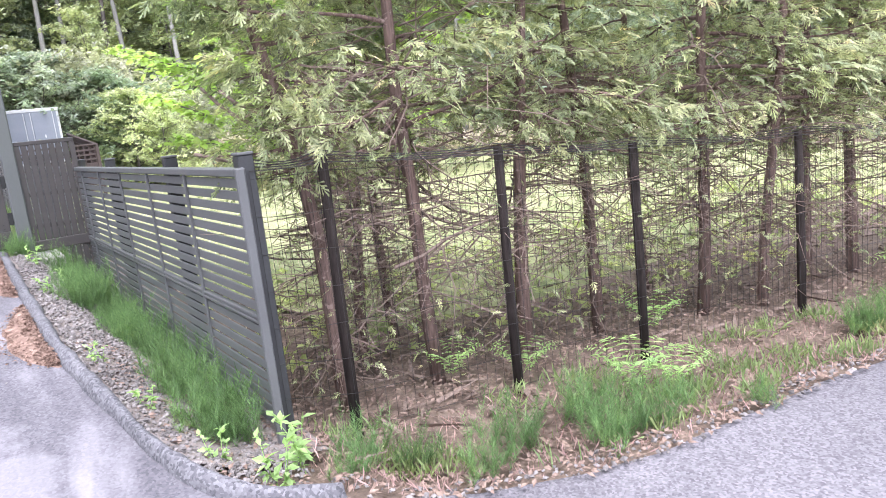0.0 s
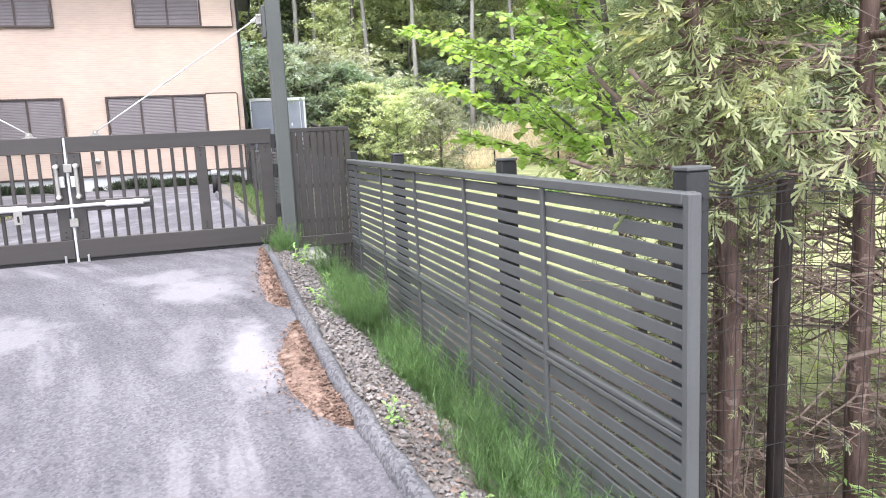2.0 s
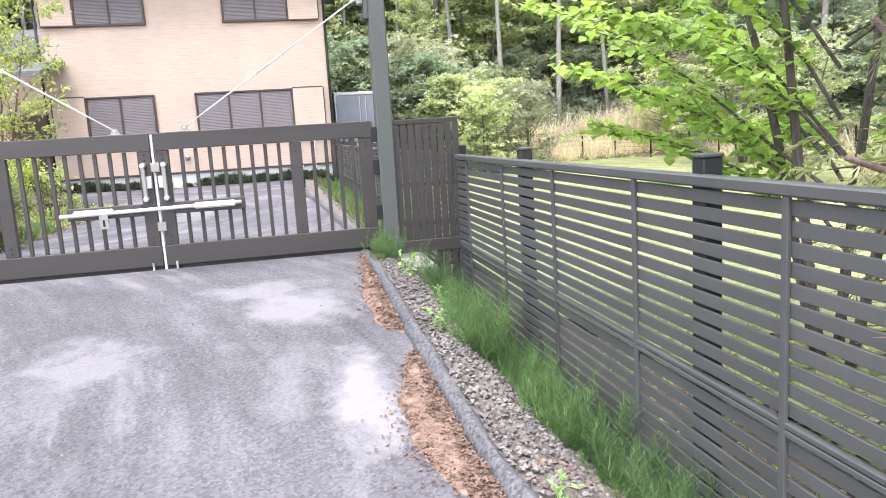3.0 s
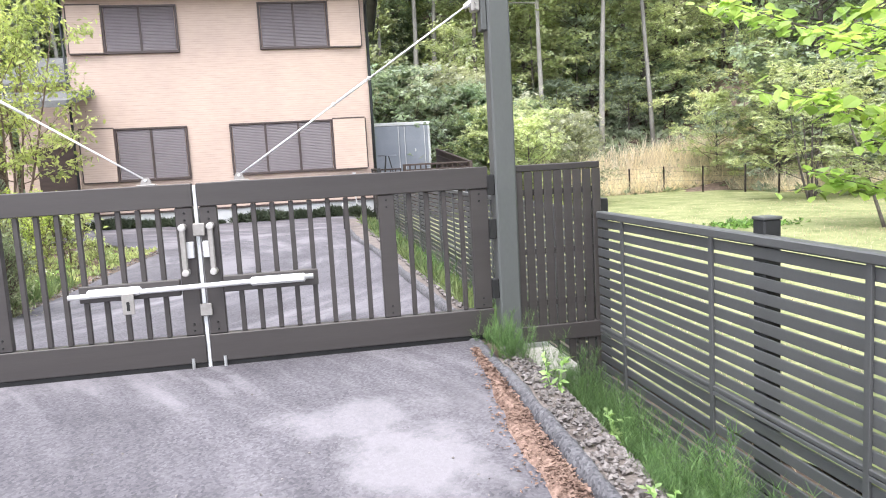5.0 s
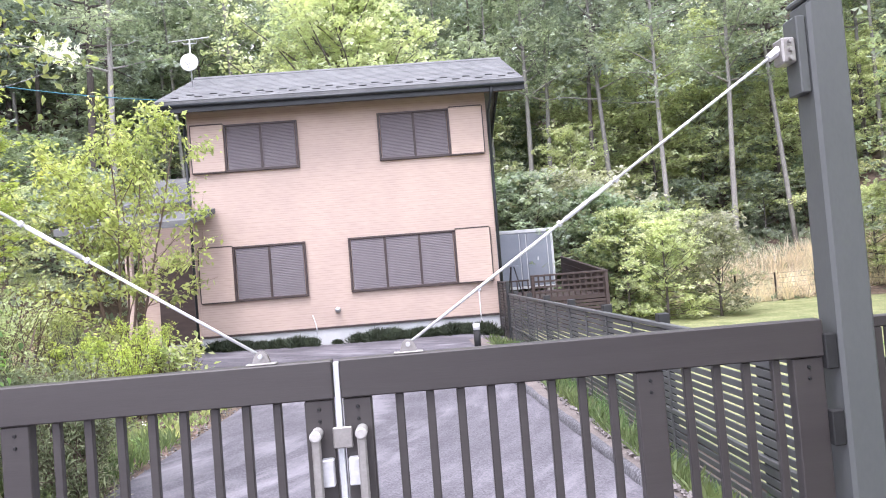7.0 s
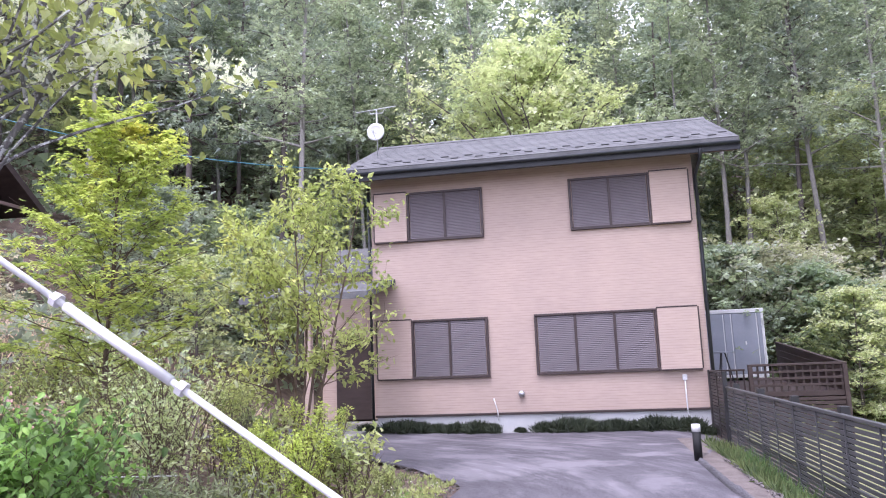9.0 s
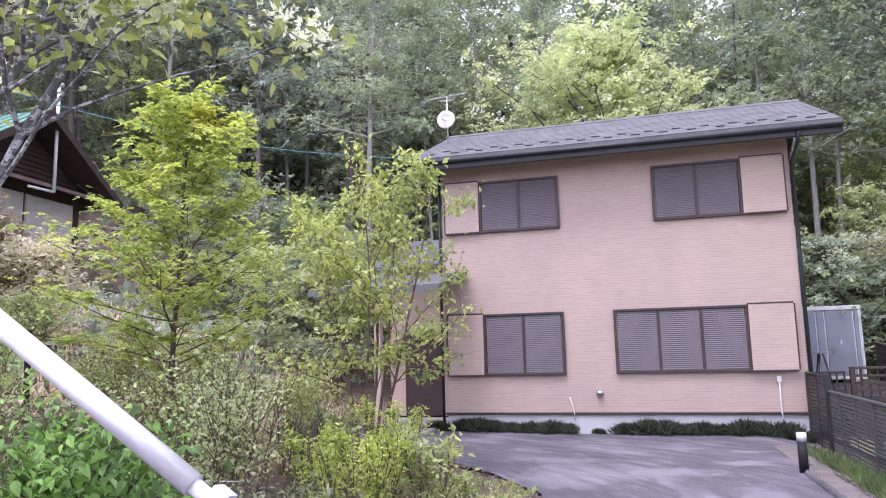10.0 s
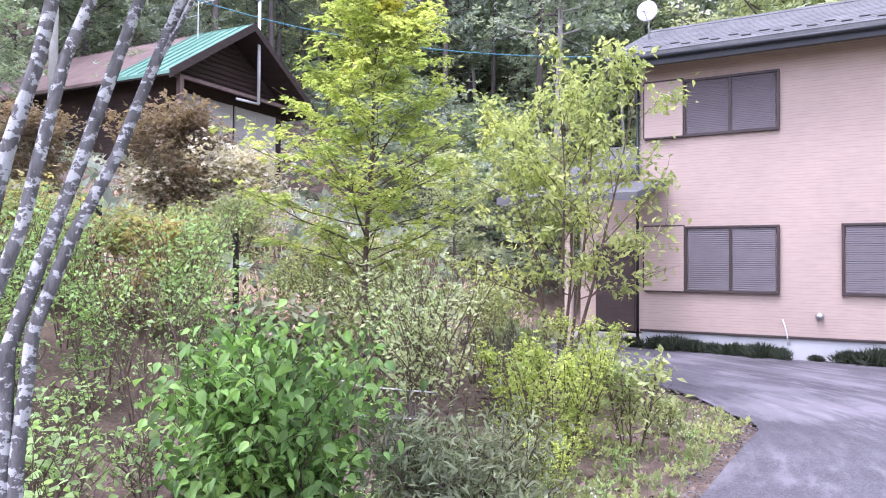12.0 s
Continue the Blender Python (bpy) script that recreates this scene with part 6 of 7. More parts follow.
# leafy weeds
def weed(seed, h, leaf, n, mat, label):
    rng = rng_of(seed)
    s, pts = Shape(), []
    for k in range(3):
        arm = limb(rng, (rng.normal(0, 0.03), rng.normal(0, 0.03), -0.02), (rng.normal(0, 0.25), rng.normal(0, 0.25), 1), h * rng.uniform(0.6, 1), 0.1, 0.1, 5)
        s.tube(arm, 0.005, 0.002, 5, False)
        pts += [tuple(arm[j].lerp(arm[j + 1], u)) for j in range(1, 5) for u in (0.2, 0.7)]
    ob = thing("weed", (0, 0, 0), label, "plant", "weeds")
    part("stem", s.mesh("stem"), mat, ob)
    part("foliage", tri_mesh("foliage", *scatter(LEAF, around(rng, np.array(pts), n, 0.008, 1), leaf, rng, (15, 30), 20), mat), mat, ob)
    return ob


placed(weed(61, 0.42, 0.075, 60, FRESH, "tall leafy weed with pale green leaves"), on_ground([(2.44, 7.5, 0, 0.55), (2.62, 7.2, 100, 0.5), (2.7, 3.3, 30, 0.5), (2.45, 4.6, 80, 0.4), (2.4, 6.3, 170, 0.45), (2.85, 2.95, 0, 0.7), (3.0, 3.1, 120, 0.8), (2.55, 3.9, 200, 0.45),
                                                                                      (-1.6, 15.6, 0, 0.50), (-1.45, 14.5, 40, 0.44), (-1.7, 13.4, 80, 0.50), (-1.5, 12.4, 120, 0.55), (-1.6, 11.6, 160, 0.44), (-1.5, 16.2, 200, 0.39), (-1.85, 14.2, 240, 0.61)]))
daisy = weed(62, 0.4, 0.06, 60, GARDEN, "wild flowers with small white heads at the drive's edge")
rng = rng_of(63)
for _ in range(9):
    a = scatter(SPRIG, np.array([(rng.normal(0, 0.1), rng.normal(0, 0.1), rng.uniform(0.3, 0.42))]), 0.04, rng, (20, 40), 50)
    part("bloom", tri_mesh("bloom", *a, BLOSSOM), BLOSSOM, daisy, "small white flower")
placed(daisy, on_ground([(-1.75, 15.2, 0, 0.65), (-1.5, 15.0, 70, 0.59), (-1.95, 15.6, 150, 0.65), (-1.6, 16.0, 20, 0.52), (-1.9, 14.6, 200, 0.59), (-1.4, 16.35, 250, 0.39), (-1.7, 12.9, 300, 0.59)]))


# ferns under the conifers
def fern(seed):
    rng = rng_of(seed)
    v = []
    for k in range(9):
        az = k * 0.7 + rng.normal(0, 0.15)
        for i in range(1, 13):
            u = i / 12
            p = (0.42 * u * math.cos(az), 0.42 * u * math.sin(az), 0.34 * math.sin(2.2 * u))
            for side in (-1, 1):
                v.append((p, az + side * 1.25 - math.pi / 2, 0.11 * math.sin(math.pi * (0.12 + 0.85 * u))))
    pts = np.array([q[0] for q in v])
    az = np.array([q[1] for q in v])
    size = np.array([q[2] for q in v])
    a, f = scatter(NARROW, np.zeros((len(v), 3)), 1.0, rng, (0, 8), 8, 0.0, az)
    a = a.reshape(len(v), -1, 3) * size[:, None, None] + pts[:, None]
    ob = thing("fern", (0, 0, 0), "fresh green fern under the conifers", "fern", "ferns")
    part("foliage", tri_mesh("foliage", a.reshape(-1, 3), f, FRESH), FRESH, ob)
    return ob


placed(fern(71), on_ground([(5.05, 2.95, 0, 0.75), (4.72, 3.55, 60, 0.6), (5.25, 2.8, 130, 0.6), (4.4, 3.9, 200, 0.6), (6.0, 3.6, 20, 0.7), (8.1, 2.75, 90, 0.7)], 0.02))


# ---- forest ----
def forest_tree(seed, label, h, r, clear, limbs, spread, shape, leaf_mat, wood_mat, form, count, size, spray, angle=15, rise=0.1, flat=0.6, pitch=(-10, 25)):
    rng = rng_of(seed)
    tree = skeleton(rng, h, r, clear, limbs, spread, shape, angle, rise, 0.12, 4, (rng.normal(0, 0.014), rng.normal(0, 0.014)), 1, 7, False, 0.012)
    return grown("forest_tree", label, "tree", rng, tree, leaf_mat, wood_mat, form, count, size, spray, flat, pitch, 25, "crown", "trunk", "forest trees")


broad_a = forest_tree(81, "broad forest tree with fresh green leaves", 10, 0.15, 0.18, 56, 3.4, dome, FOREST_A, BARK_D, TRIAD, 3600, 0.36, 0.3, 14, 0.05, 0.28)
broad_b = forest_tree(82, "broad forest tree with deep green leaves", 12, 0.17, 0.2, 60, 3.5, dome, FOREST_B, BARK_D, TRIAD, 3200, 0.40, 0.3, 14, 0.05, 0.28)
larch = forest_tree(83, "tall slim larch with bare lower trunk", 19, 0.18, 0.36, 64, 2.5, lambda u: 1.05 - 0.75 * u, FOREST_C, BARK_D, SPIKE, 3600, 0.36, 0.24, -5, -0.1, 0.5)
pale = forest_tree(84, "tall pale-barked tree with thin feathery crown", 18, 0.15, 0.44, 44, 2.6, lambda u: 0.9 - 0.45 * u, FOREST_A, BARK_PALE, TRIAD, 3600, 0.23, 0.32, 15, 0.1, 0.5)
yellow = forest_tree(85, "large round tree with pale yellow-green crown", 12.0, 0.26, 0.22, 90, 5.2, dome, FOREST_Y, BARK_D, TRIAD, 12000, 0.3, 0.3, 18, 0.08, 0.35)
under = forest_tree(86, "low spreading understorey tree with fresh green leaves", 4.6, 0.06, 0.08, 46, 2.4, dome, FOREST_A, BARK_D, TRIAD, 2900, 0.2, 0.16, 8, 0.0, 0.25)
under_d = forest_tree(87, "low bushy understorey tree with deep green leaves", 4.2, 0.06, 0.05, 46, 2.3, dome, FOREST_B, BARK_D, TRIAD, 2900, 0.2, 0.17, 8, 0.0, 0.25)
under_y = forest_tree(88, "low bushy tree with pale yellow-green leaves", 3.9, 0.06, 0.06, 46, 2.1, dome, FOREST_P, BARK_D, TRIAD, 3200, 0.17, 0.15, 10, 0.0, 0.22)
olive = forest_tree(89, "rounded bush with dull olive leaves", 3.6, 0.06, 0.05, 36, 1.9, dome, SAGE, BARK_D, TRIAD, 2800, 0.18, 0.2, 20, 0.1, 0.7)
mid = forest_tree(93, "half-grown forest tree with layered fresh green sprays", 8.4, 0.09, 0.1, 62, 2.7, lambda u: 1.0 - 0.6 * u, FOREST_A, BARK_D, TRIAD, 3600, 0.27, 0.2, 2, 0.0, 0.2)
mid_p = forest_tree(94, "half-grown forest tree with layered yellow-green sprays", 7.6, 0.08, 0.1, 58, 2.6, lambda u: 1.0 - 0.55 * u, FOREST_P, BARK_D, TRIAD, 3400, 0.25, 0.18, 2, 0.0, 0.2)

rng = rng_of(90)
A, B, L, P, U, D = [], [], [], [], [], []


def plant(lst, x, y, s):
    lst.append((x, y, rng.uniform(0, 360), s * rng.uniform(0.85, 1.15)))


for row, y0 in enumerate((41, 47, 54)):
    for x in np.arange(-34 - row * 3, 32 + row * 4, 5.4):
        xx, yy = x + rng.normal(0, 1.3), y0 + rng.normal(0, 1.4) + (2.0 if -6 < x < 4 and row == 0 else 0)
        pick = rng.random()
        if row == 2:
            plant(B if pick < 0.55 else L, xx, yy + 1.5, 1.3)
        else:
            plant(B if pick < 0.10 + 0.06 * row else A if pick < 0.14 + 0.1 * row else P if pick < 0.42 else L, xx, yy, 1.0)
# younger trees filling the wood's edge and the slope under the tall crowns
M, MP = [], []
for row, y0 in enumerate((37.2, 41.5, 46.5)):
    for x in np.arange(-30 - 2 * row, 30 + 2 * row, 4.3):
        xx, yy = x + rng.normal(0, 1.1), y0 + rng.normal(0, 0.9)
        if -6.5 < xx < 4.5 and yy < 42 or (row == 0 and (xx < -12 or xx > 9)) or (row == 1 and xx > 9 and rng.random() < 0.5):
            continue
        plant(MP if rng.random() < (0.6 if xx > 9 else 0.3) else M, xx, yy, 0.8 if row == 0 else 1.0)
for x, y in ((24.5, 33), (24.2, 27), (24.6, 21), (24.2, 15.5), (24.5, 10.5), (26.5, 30), (26, 24), (26.5, 18), (26, 12)):
    plant(MP if rng.random() < 0.4 else M, x, y, 0.9)
# slope at the left, behind and beside the cabin
for x, y in ((-24, 34), (-28, 30), (-20, 34.5), (-32, 25), (-27, 22), (-35, 31), (-15.5, 35), (-12, 36.5), (-31, 36), (-38, 22), (-30, 17), (-25.5, 14.5), (-24, 30), (-30, 33), (-27.5, 26.5), (-33, 28.5), (-22.5, 32), (-36, 26), (-34, 35), (-29, 21), (-36, 14), (-21, 38), (-10, 33.5), (-27, 39)):
    plant(L if rng.random() < 0.62 else P if rng.random() < 0.5 else B if rng.random() < 0.6 else A, x, y, 0.95)
# beyond the lawn at the right
for x in np.arange(21.5, 34, 4.2):
    for y in np.arange(8, 36, 5.2):
        pick = rng.random()
        if x < 24 and pick < 0.35:
            continue
        plant(P if pick < 0.4 else L if pick < 0.75 else B if pick < 0.9 else A, x + rng.normal(0, 1.2), y + rng.normal(0, 1.3), 0.95)
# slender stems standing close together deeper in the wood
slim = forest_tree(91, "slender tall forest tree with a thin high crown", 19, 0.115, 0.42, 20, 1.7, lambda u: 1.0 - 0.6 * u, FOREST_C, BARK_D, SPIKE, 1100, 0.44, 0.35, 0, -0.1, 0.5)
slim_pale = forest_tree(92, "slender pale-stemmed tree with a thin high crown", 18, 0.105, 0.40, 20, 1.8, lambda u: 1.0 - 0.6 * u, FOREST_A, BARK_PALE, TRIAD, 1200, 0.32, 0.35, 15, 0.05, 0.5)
S1, S2 = [], []
for x in np.arange(-34, 36, 2.1):
    for y0 in (40.5, 47, 54):
        xx, yy = x + rng.normal(0, 0.9), y0 + rng.normal(0, 1.6)
        if rng.random() < (0.45 if y0 < 50 else 0.3) and not (-5.5 < xx < 3.5 and yy < 42):
            plant(S1 if rng.random() < 0.7 else S2, xx, yy, 1.05)
for y in np.arange(8, 38, 2.4):
    for x0 in (23.5, 27.5, 32):
        if rng.random() < 0.6:
            plant(S1 if rng.random() < 0.5 else S2, x0 + rng.normal(0, 1.2), y + rng.normal(0, 0.8), 0.95)
placed(slim, on_ground(S1, 0.2))
placed(slim_pale, on_ground(S2, 0.2))
placed(broad_a, on_ground(A, 0.2))
placed(broad_b, on_ground(B, 0.2))
placed(larch, on_ground(L, 0.2))
placed(pale, on_ground(P + [(10.2, 38.0, 10, 1.0), (12.4, 37.5, 90, 0.95), (15.2, 37.2, 180, 1.0), (6.8, 39.5, 270, 1.05)], 0.2))
placed(yellow, on_ground([(-1.2, 38.6, 0, 1.12)], 0.2))
MP += [(12.6, 39.5, 10, 1.15), (15.4, 40.6, 100, 1.2), (10.4, 40.8, 220, 1.2), (20.6, 41.0, 260, 1.15), (17.2, 43.5, 30, 1.3), (13.6, 44.0, 170, 1.3), (10.6, 35.6, 80, 0.5), (18.6, 39.4, 200, 1.0), (8.4, 37.4, 300, 0.9), (20.2, 31.0, 140, 0.9)]
placed(mid, on_ground(M, 0.2))
placed(mid_p, on_ground(MP, 0.2))
placed(under, on_ground([(9.4, 35.2, 0, 0.8), (5.2, 33.0, 80, 1.2), (13.4, 38.2, 160, 0.8), (-6.5, 33.2, 240, 1.1), (-9.5, 29.5, 300, 1.0), (20.5, 31.0, 40, 1.2), (21.0, 25.5, 120, 1.2), (20.8, 18.5, 200, 1.2), (-13.2, 29.5, 20, 1.1), (17.2, 38.5, 100, 0.7),
                         (-19.5, 16.0, 60, 1.0), (-15.0, 13.0, 170, 0.9), (21.2, 12.0, 220, 1.2), (22.0, 21.5, 10, 1.3), (-17.5, 11.5, 30, 0.9), (-24.5, 28.5, 70, 1.1), (-27.5, 31.5, 150, 1.3), (-31, 29.5, 10, 1.3), (-25.5, 34, 200, 1.2), (-29, 24.5, 260, 1.2), (-33.5, 33, 310, 1.4), (2.2, 34.0, 200, 1.2)], 0.1))
placed(under_d, on_ground([(7.6, 32.4, 0, 1.15), (5.6, 33.6, 70, 1.3), (8.6, 31.8, 150, 1.0), (3.0, 32.6, 110, 1.3), (-11.5, 31.8, 220, 1.2), (-8.0, 35.2, 290, 1.2), (11.6, 39.0, 30, 0.8), (22.4, 28.2, 240, 1.2), (22.0, 15.4, 310, 1.2),
                           (-16.0, 31.5, 50, 1.2), (-22.5, 19.0, 130, 1.1), (-20.8, 24.5, 200, 0.9), (19.5, 39.2, 80, 0.8), (-4.2, 33.8, 10, 1.2), (0.3, 34.4, 120, 1.2)], 0.1))
placed(under_y, on_ground([(8.9, 28.6, 0, 0.85), (8.2, 30.4, 80, 1.0), (10.6, 31.2, 170, 0.95), (-10.2, 26.4, 250, 0.8), (18.8, 33.2, 330, 1.0)], 0.1))
placed(olive, on_ground([(6.2, 33.6, 0, 1.5), (8.2, 34.4, 90, 1.5), (10.6, 28.6, 180, 0.9)], 0.1))

# ---- ground cover ----
STONE = (np.array([(0.5, 0, 0.1), (0, 0.42, 0.05), (-0.48, 0.05, 0.12), (0.05, -0.4, 0.1), (0.08, 0.05, 0.38), (0, 0, -0.2)]),
         np.array([(0, 1, 4), (1, 2, 4), (2, 3, 4), (3, 0, 4), (1, 0, 5), (2, 1, 5), (3, 2, 5), (0, 3, 5)]))


def strewn(name, label, category, pts, form, size, mat, seed, pitch=(0, 20), roll=20, jitter=0.4):
    me = tri_mesh(name, *scatter(form, np.array(pts), size, rng_of(seed), pitch, roll, jitter), mat)
    return tagged(part(name, me, mat, None), label, category, "", "stuff")


def field(seed, n, box, keep, lift=0.0):
    rng, out = rng_of(seed), []
    while len(out) < n:
        x, y = rng.uniform(box[0], box[1]), rng.uniform(box[2], box[3])
        if rng.random() < keep(x, y):
            out.append((x, y, ground(x, y) + lift))
    return out


def verge(x, y):
    """Grass between the road and the mesh fence, thicker in patches."""
    edge, wire = along(ROAD_EDGE, x), 3.5 - 0.2 * max(0, x - 3.4)
    if not edge + 0.12 < y < wire + 0.1:
        return 0
    return max(0.0, min(1, 0.12 + 2.6 * noisy(x, y, 3.1) + 0.08 * (x - 4)))


DRY = foliage("dead_grass", (0.20, 0.15, 0.10), (0.33, 0.26, 0.18), None, 0.2, 0.3, 0.8, 2.0, gain=1.0)
strewn("verge_grass", "rough green grass on the road verge", "grass", field(1, 4600, (3.2, 12, 0.8, 3.7), verge, -0.01), BLADE, 0.085, GRASS, 101, (15, 28), 20)
strewn("verge_straw", "dry pale grass among the green on the verge", "grass", field(2, 2200, (3.0, 14, 0.8, 3.7), lambda x, y: 0.5 if along(ROAD_EDGE, x) - 0.02 < y < 3.5 - 0.2 * max(0, x - 3.4) else 0, 0), BLADE, 0.055, DRY, 102, (50, 25), 40)
LITTER = surface("fallen_leaves", (0.13, 0.085, 0.068), (0.36, 0.26, 0.21), 30, 0.9, 0, 80, 0.2)
strewn("leaf_litter", "brown fallen leaves and needles", "leaf litter", field(3, 15000, (2.4, 9.5, 1.6, 5.0), lambda x, y: (0.8 if y > along(ROAD_EDGE, x) - 0.05 else 0) * (1 if x > 3.1 else 0.8 if x > along(KERB_LINE, max(2.9, y)) + 0.1 else 0), 0.006), LEAF, 0.036, LITTER, 103, (0, 14), 22)
strewn("fallen_twigs", "thin fallen twigs under the conifers", "twigs", field(4, 900, (3.2, 12, 3.0, 6.5), lambda x, y: 0.7, 0.015), SLIVER, 0.26, TWIG, 104, (4, 8), 30)
strewn("shade_weeds", "weeds and grass between the conifers and the lawn", "weeds", field(25, 1300, (3.4, 13, 4.0, 7.2), lambda x, y: 0.8 * smooth(3.9, 5.4, y + 0.12 * (x - 4)), 0.02), SPRIG, 0.12, GARDEN, 125, (30, 28), 25)
strewn("lawn_blades", "short yellow-green grass of the lawn", "grass", field(5, 14000, (3.5, 18, 5.2, 30), lambda x, y: max(0, 1.2 - 0.045 * y), 0.02), BLADE, 0.06, STRAW, 105, (25, 25), 20)
strewn("lawn_weeds", "darker green clover patch in the lawn", "grass", [(11.15 + u, 19.2 + w, 0.9) for u, w in rng_of(6).normal(0, 1, (500, 2)) * (0.55, 0.35)], SPRIG, 0.16, HYDRA, 106, (20, 25), 25)
PALE_STRAW = foliage("pale_reed", (0.27, 0.29, 0.18), (0.44, 0.46, 0.29), (0.60, 0.60, 0.42), 0.3, 0.25, 0.7, 0.8)


def bank(x, y):
    """The overgrown bank beyond the lawn."""
    return (0.85 if noisy(x, y, 0.6) > -0.12 else 0.35) if y > 32.9 or x > 18.6 else 0


strewn("dry_bank", "tall dry straw-coloured grass on the bank beyond the lawn", "grass", field(7, 3600, (8, 22.5, 32.8, 36.6), bank) + field(8, 3000, (18.6, 22.5, 8, 33), bank), WISP, 0.85, PALE_STRAW, 107, (0, 12), 12, 0.5)
strewn("bank_weeds", "green weeds among the dry grass", "grass", field(9, 4200, (5, 22, 32.6, 41), lambda x, y: 0.15 + 0.85 * smooth(33.6, 35.6, y)) + field(10, 1500, (18.4, 22, 8, 35), lambda x, y: 0.8), SPRIG, 0.42, FOREST_A, 108, (30, 30), 30)


def bed(x, y):
    """Garden soil beyond the gate, left of the drive."""
    if y < 9.1 or x > along(DRIVE_LEFT, y) - 0.07:
        return 0
    return max(0.04, min(1, 0.3 + 2.0 * noisy(x, y, 1.1)))


strewn("garden_grass", "weeds and grass over the garden soil", "grass", field(11, 3600, (-9, -1.1, 9.1, 20.5), bed, 0.0), BLADE, 0.09, GRASS, 109, (18, 28), 25)
strewn("garden_weeds", "low green weeds over the garden soil", "weeds", field(12, 2200, (-10, -1.1, 9.1, 21), bed, 0.01), SPRIG, 0.06, GARDEN, 110, (25, 28), 25)
strewn("garden_litter", "brown fallen leaves on the garden soil", "leaf litter", field(13, 4500, (-6, -1.1, 9.1, 18), lambda x, y: 1 if bed(x, y) else 0, 0.01), LEAF, 0.06, LITTER, 111, (0, 14), 22)
strewn("bank_straw", "dry straw-coloured grass on the bank behind the garden fence", "grass", field(26, 3200, (-14, -6.9, 12, 25), lambda x, y: 0.9 if x < -7.0 - 0.8 * max(0, 14.5 - y) else 0, 0.0), BLADE, 0.3, STRAW, 126, (35, 30), 30)
strewn("edge_weeds", "green weeds and seedlings along the drive's edge", "weeds", field(27, 900, (-2.4, -1.15, 12.6, 17.4), lambda x, y: (0.9 if noisy(x, y, 2.3) > -0.1 else 0.15) if x < along(DRIVE_LEFT, y) - 0.12 else 0, 0.01), SPRIG, 0.075, GARDEN, 127, (68, 22), 30)
strewn("bed_stones", "small stones along the garden bed's edge", "gravel", field(28, 900, (-3.2, -1.1, 9.2, 19.0), lambda x, y: 0.9 if 0.0 < along(DRIVE_LEFT, y) - x < 0.22 else 0, 0.0), STONE, 0.03, PEBBLE, 128, (0, 25), 25, 0.5)
strewn("inner_verge", "green grass between kerb and inner fence", "grass", field(14, 4200, (2.42, 3.0, 8.9, 21), lambda x, y: 0.8, 0.0), BLADE, 0.15, GRASS, 112, (15, 25), 20)
strewn("gate_front_grass", "grass and weeds left of the inner drive", "grass", field(15, 3600, (-2.6, -1.2, 9.0, 13.0), lambda x, y: 0.8 if bed(x, y) else 0, 0.0), BLADE, 0.15, GRASS, 113, (15, 25), 20)
strewn("slope_brush", "green undergrowth on the slope", "undergrowth", field(16, 5200, (-40, -8.5, 11, 42), lambda x, y: 0.5 if x < -24 else 0.9, 0.1), SPRIG, 0.42, FOREST_A, 114, (30, 30), 30)
strewn("forest_floor", "dark green undergrowth on the forest floor", "undergrowth", field(17, 10000, (-38, 38, 34.5, 64), lambda x, y: 0.8 if y > 40.5 or x < 8 else 0, 0.15), TRIAD, 0.85, FOREST_B, 115, (30, 30), 30)
rng = rng_of(29)
deep = []
for _ in range(120):
    x, y = rng.uniform(-50, 50), rng.uniform(57, 74)
    for _ in range(130):
        u = rng.uniform(0.1, 1)
        w = 2.8 * math.sin(math.pi * (0.12 + 0.8 * u))
        deep.append((x + rng.normal(0, w), y + rng.normal(0, w), ground(x, y) + 21 * u))
strewn("far_wood", "dark mass of far trees deep in the wood", "woods", deep, TRIAD, 1.05, FOREST_B, 129, (0, 30), 30)
strewn("far_undergrowth", "green undergrowth beyond the lawn", "undergrowth", field(18, 4200, (21, 40, 4, 38), lambda x, y: 0.8, 0.15), TRIAD, 0.8, FOREST_B, 116, (30, 30), 30)

# stones of the gravel bed, strewn by size


def gravel(x, y):
    k = along(KERB_LINE, y) if y < 8 else 2.29
    return 0.95 if k + 0.05 < x < 3.02 else 0


PEB = bpy.data.materials["pebbles"]
n_, l_ = PEB.node_tree.nodes, PEB.node_tree.links
b_ = n_["Principled BSDF"]
src = b_.inputs["Base Color"].links[0].from_socket
l_.new(value_shift(n_, l_, src, 0.4, True), b_.inputs["Base Color"])
strewn("gravel_stones", "grey broken stones along the kerb", "gravel", field(21, 6800, (2.25, 3.05, 2.95, 8.3), gravel, 0.004), STONE, 0.027, PEBBLE, 121, (0, 25), 25, 0.5)
strewn("inner_stones", "grey broken stones along the inner kerb", "gravel", field(22, 2600, (2.3, 3.0, 8.8, 19), lambda x, y: 0.9 if x > 2.37 else 0, 0.004), STONE, 0.045, PEBBLE, 122, (0, 25), 25, 0.5)
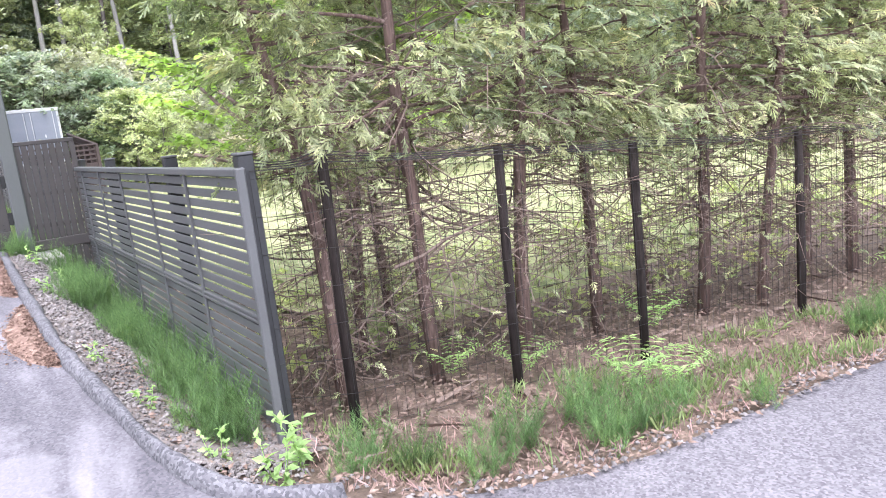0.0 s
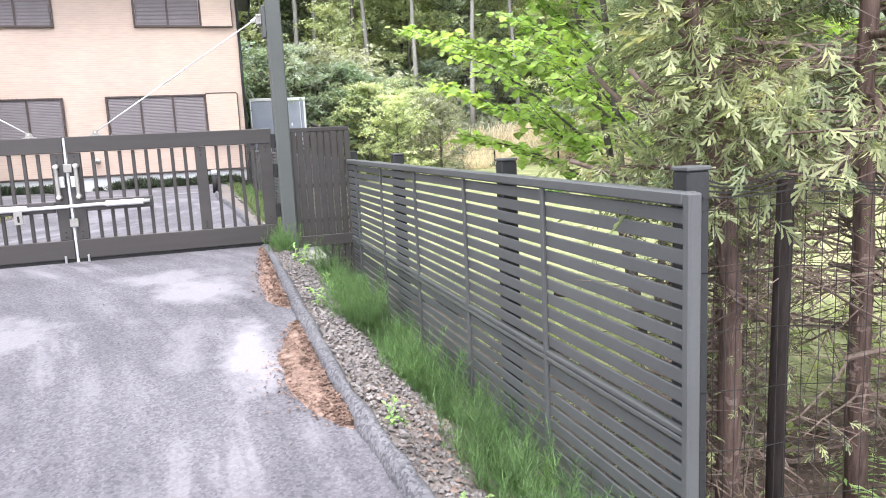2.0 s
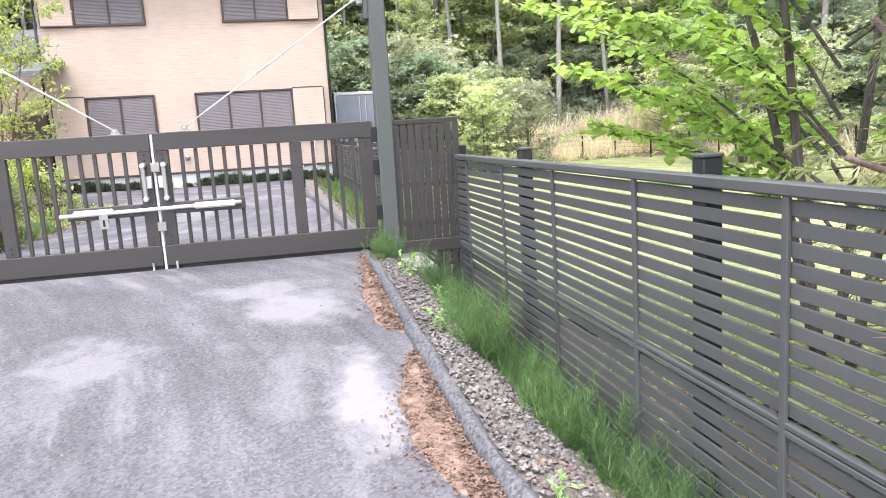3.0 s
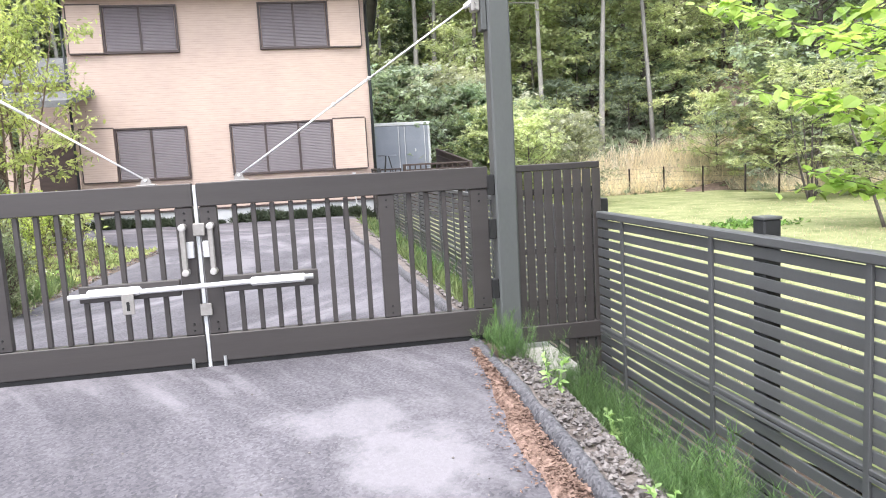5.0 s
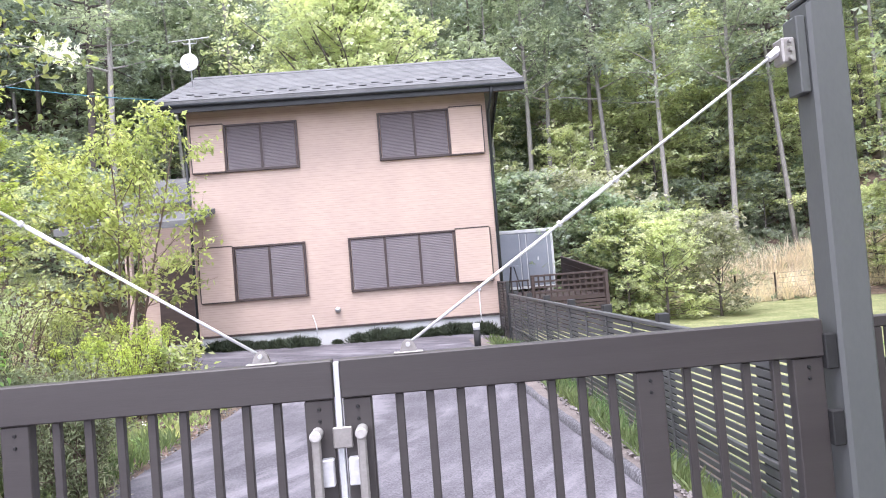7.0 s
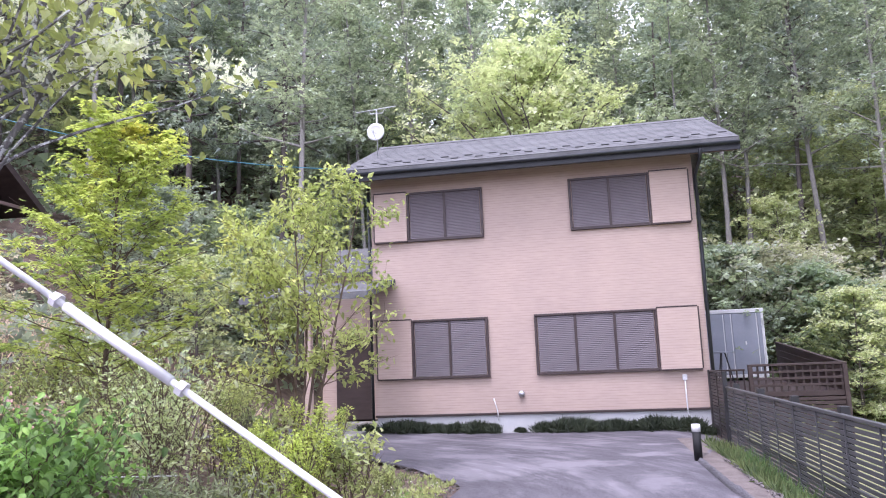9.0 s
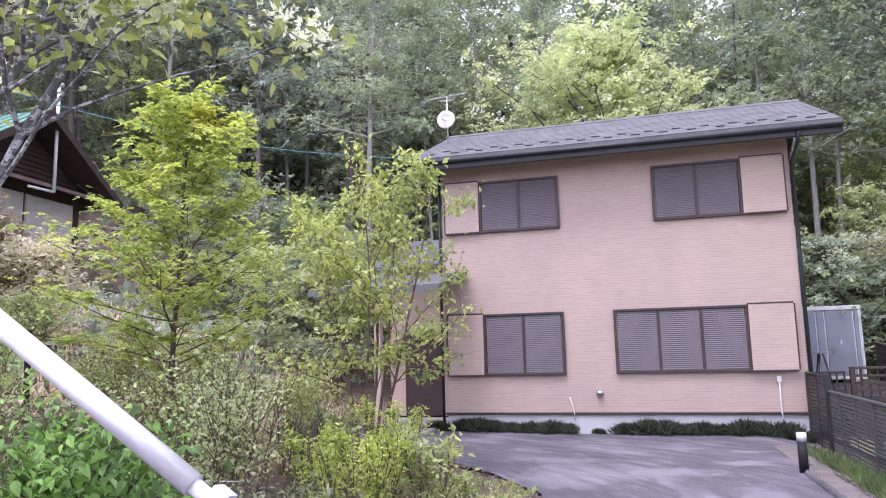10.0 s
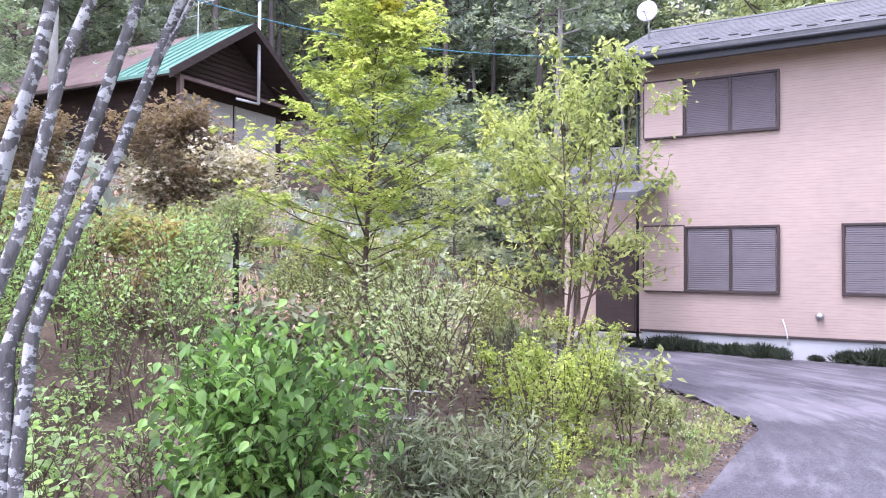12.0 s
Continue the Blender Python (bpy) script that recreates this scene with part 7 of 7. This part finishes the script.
strewn("loose_stones", "small loose stones on road and drive", "gravel", field(23, 500, (-2.5, 8, -1, 7.8), lambda x, y: 0.5 if (x < 2.1 or y < 2.2) else 0, 0.004), STONE, 0.014, PEBBLE, 123, (0, 25), 25, 0.5)
strewn("verge_stones", "broken stones at the road's edge", "gravel", field(24, 900, (2.9, 12, 1.2, 3.1), lambda x, y: 0.8 if abs(y - along(ROAD_EDGE, x) - 0.06) < 0.12 else 0, 0.0), STONE, 0.03, PEBBLE, 124, (0, 25), 25, 0.5)


# needle litter swept against the kerb
def drift(name, y0, y1, width, label, seed):
    s, n = Shape(), 8
    rows_d = steps((y0, y1, 0.05))
    for y in rows_d:
        u = (y - y0) / (y1 - y0)
        w = width(u) * (1 + 0.35 * noisy(seed, y * 4, 1.0))
        for i in range(n + 1):
            x = along(KERB_LINE, y) - 0.04 - w * i / n
            h = 0.022 * math.sin(math.pi * min(1, (i + 0.4) / n)) * min(1, 6 * u, 6 * (1 - u)) * (0.8 + 0.5 * noisy(x * 9, y * 9, 1.0))
            s.v.append((x, y, ground(x, y) + 0.005 + max(0, h) - (0.006 if i == n else 0)))
    for j in range(len(rows_d) - 1):
        for i in range(n):
            k = j * (n + 1) + i
            s.f.append((k, k + 1, k + n + 2, k + n + 1))
    ob = part(name, s, NEEDLES, None, "", True)
    tagged(ob, label, "litter", "", "structure")
    rng = rng_of(seed)
    pts = []
    for _ in range(2600):
        u, q = rng.uniform(0.02, 0.98), abs(rng.normal(0, 0.5))
        y = y0 + u * (y1 - y0)
        x = along(KERB_LINE, y) - 0.045 - width(u) * q
        pts.append((x, y, ground(x, y) + 0.014 + 0.012 * max(0, 1 - q)))
    strewn(name + "_chips", "orange-brown needles and chips", "litter", pts, LEAF, 0.019, NEEDLES, seed + 1, (0, 15), 30)


drift("needle_drift", 4.55, 5.98, lambda u: 0.03 + 0.2 * math.sin(math.pi * u ** 0.8) ** 1.2, "orange-brown needle litter drifted against the kerb", 131)
drift("needle_drift_far", 6.25, 8.2, lambda u: 0.02 + 0.12 * math.sin(math.pi * u ** 0.5) ** 1.2, "orange-brown needle litter along the kerb", 133)
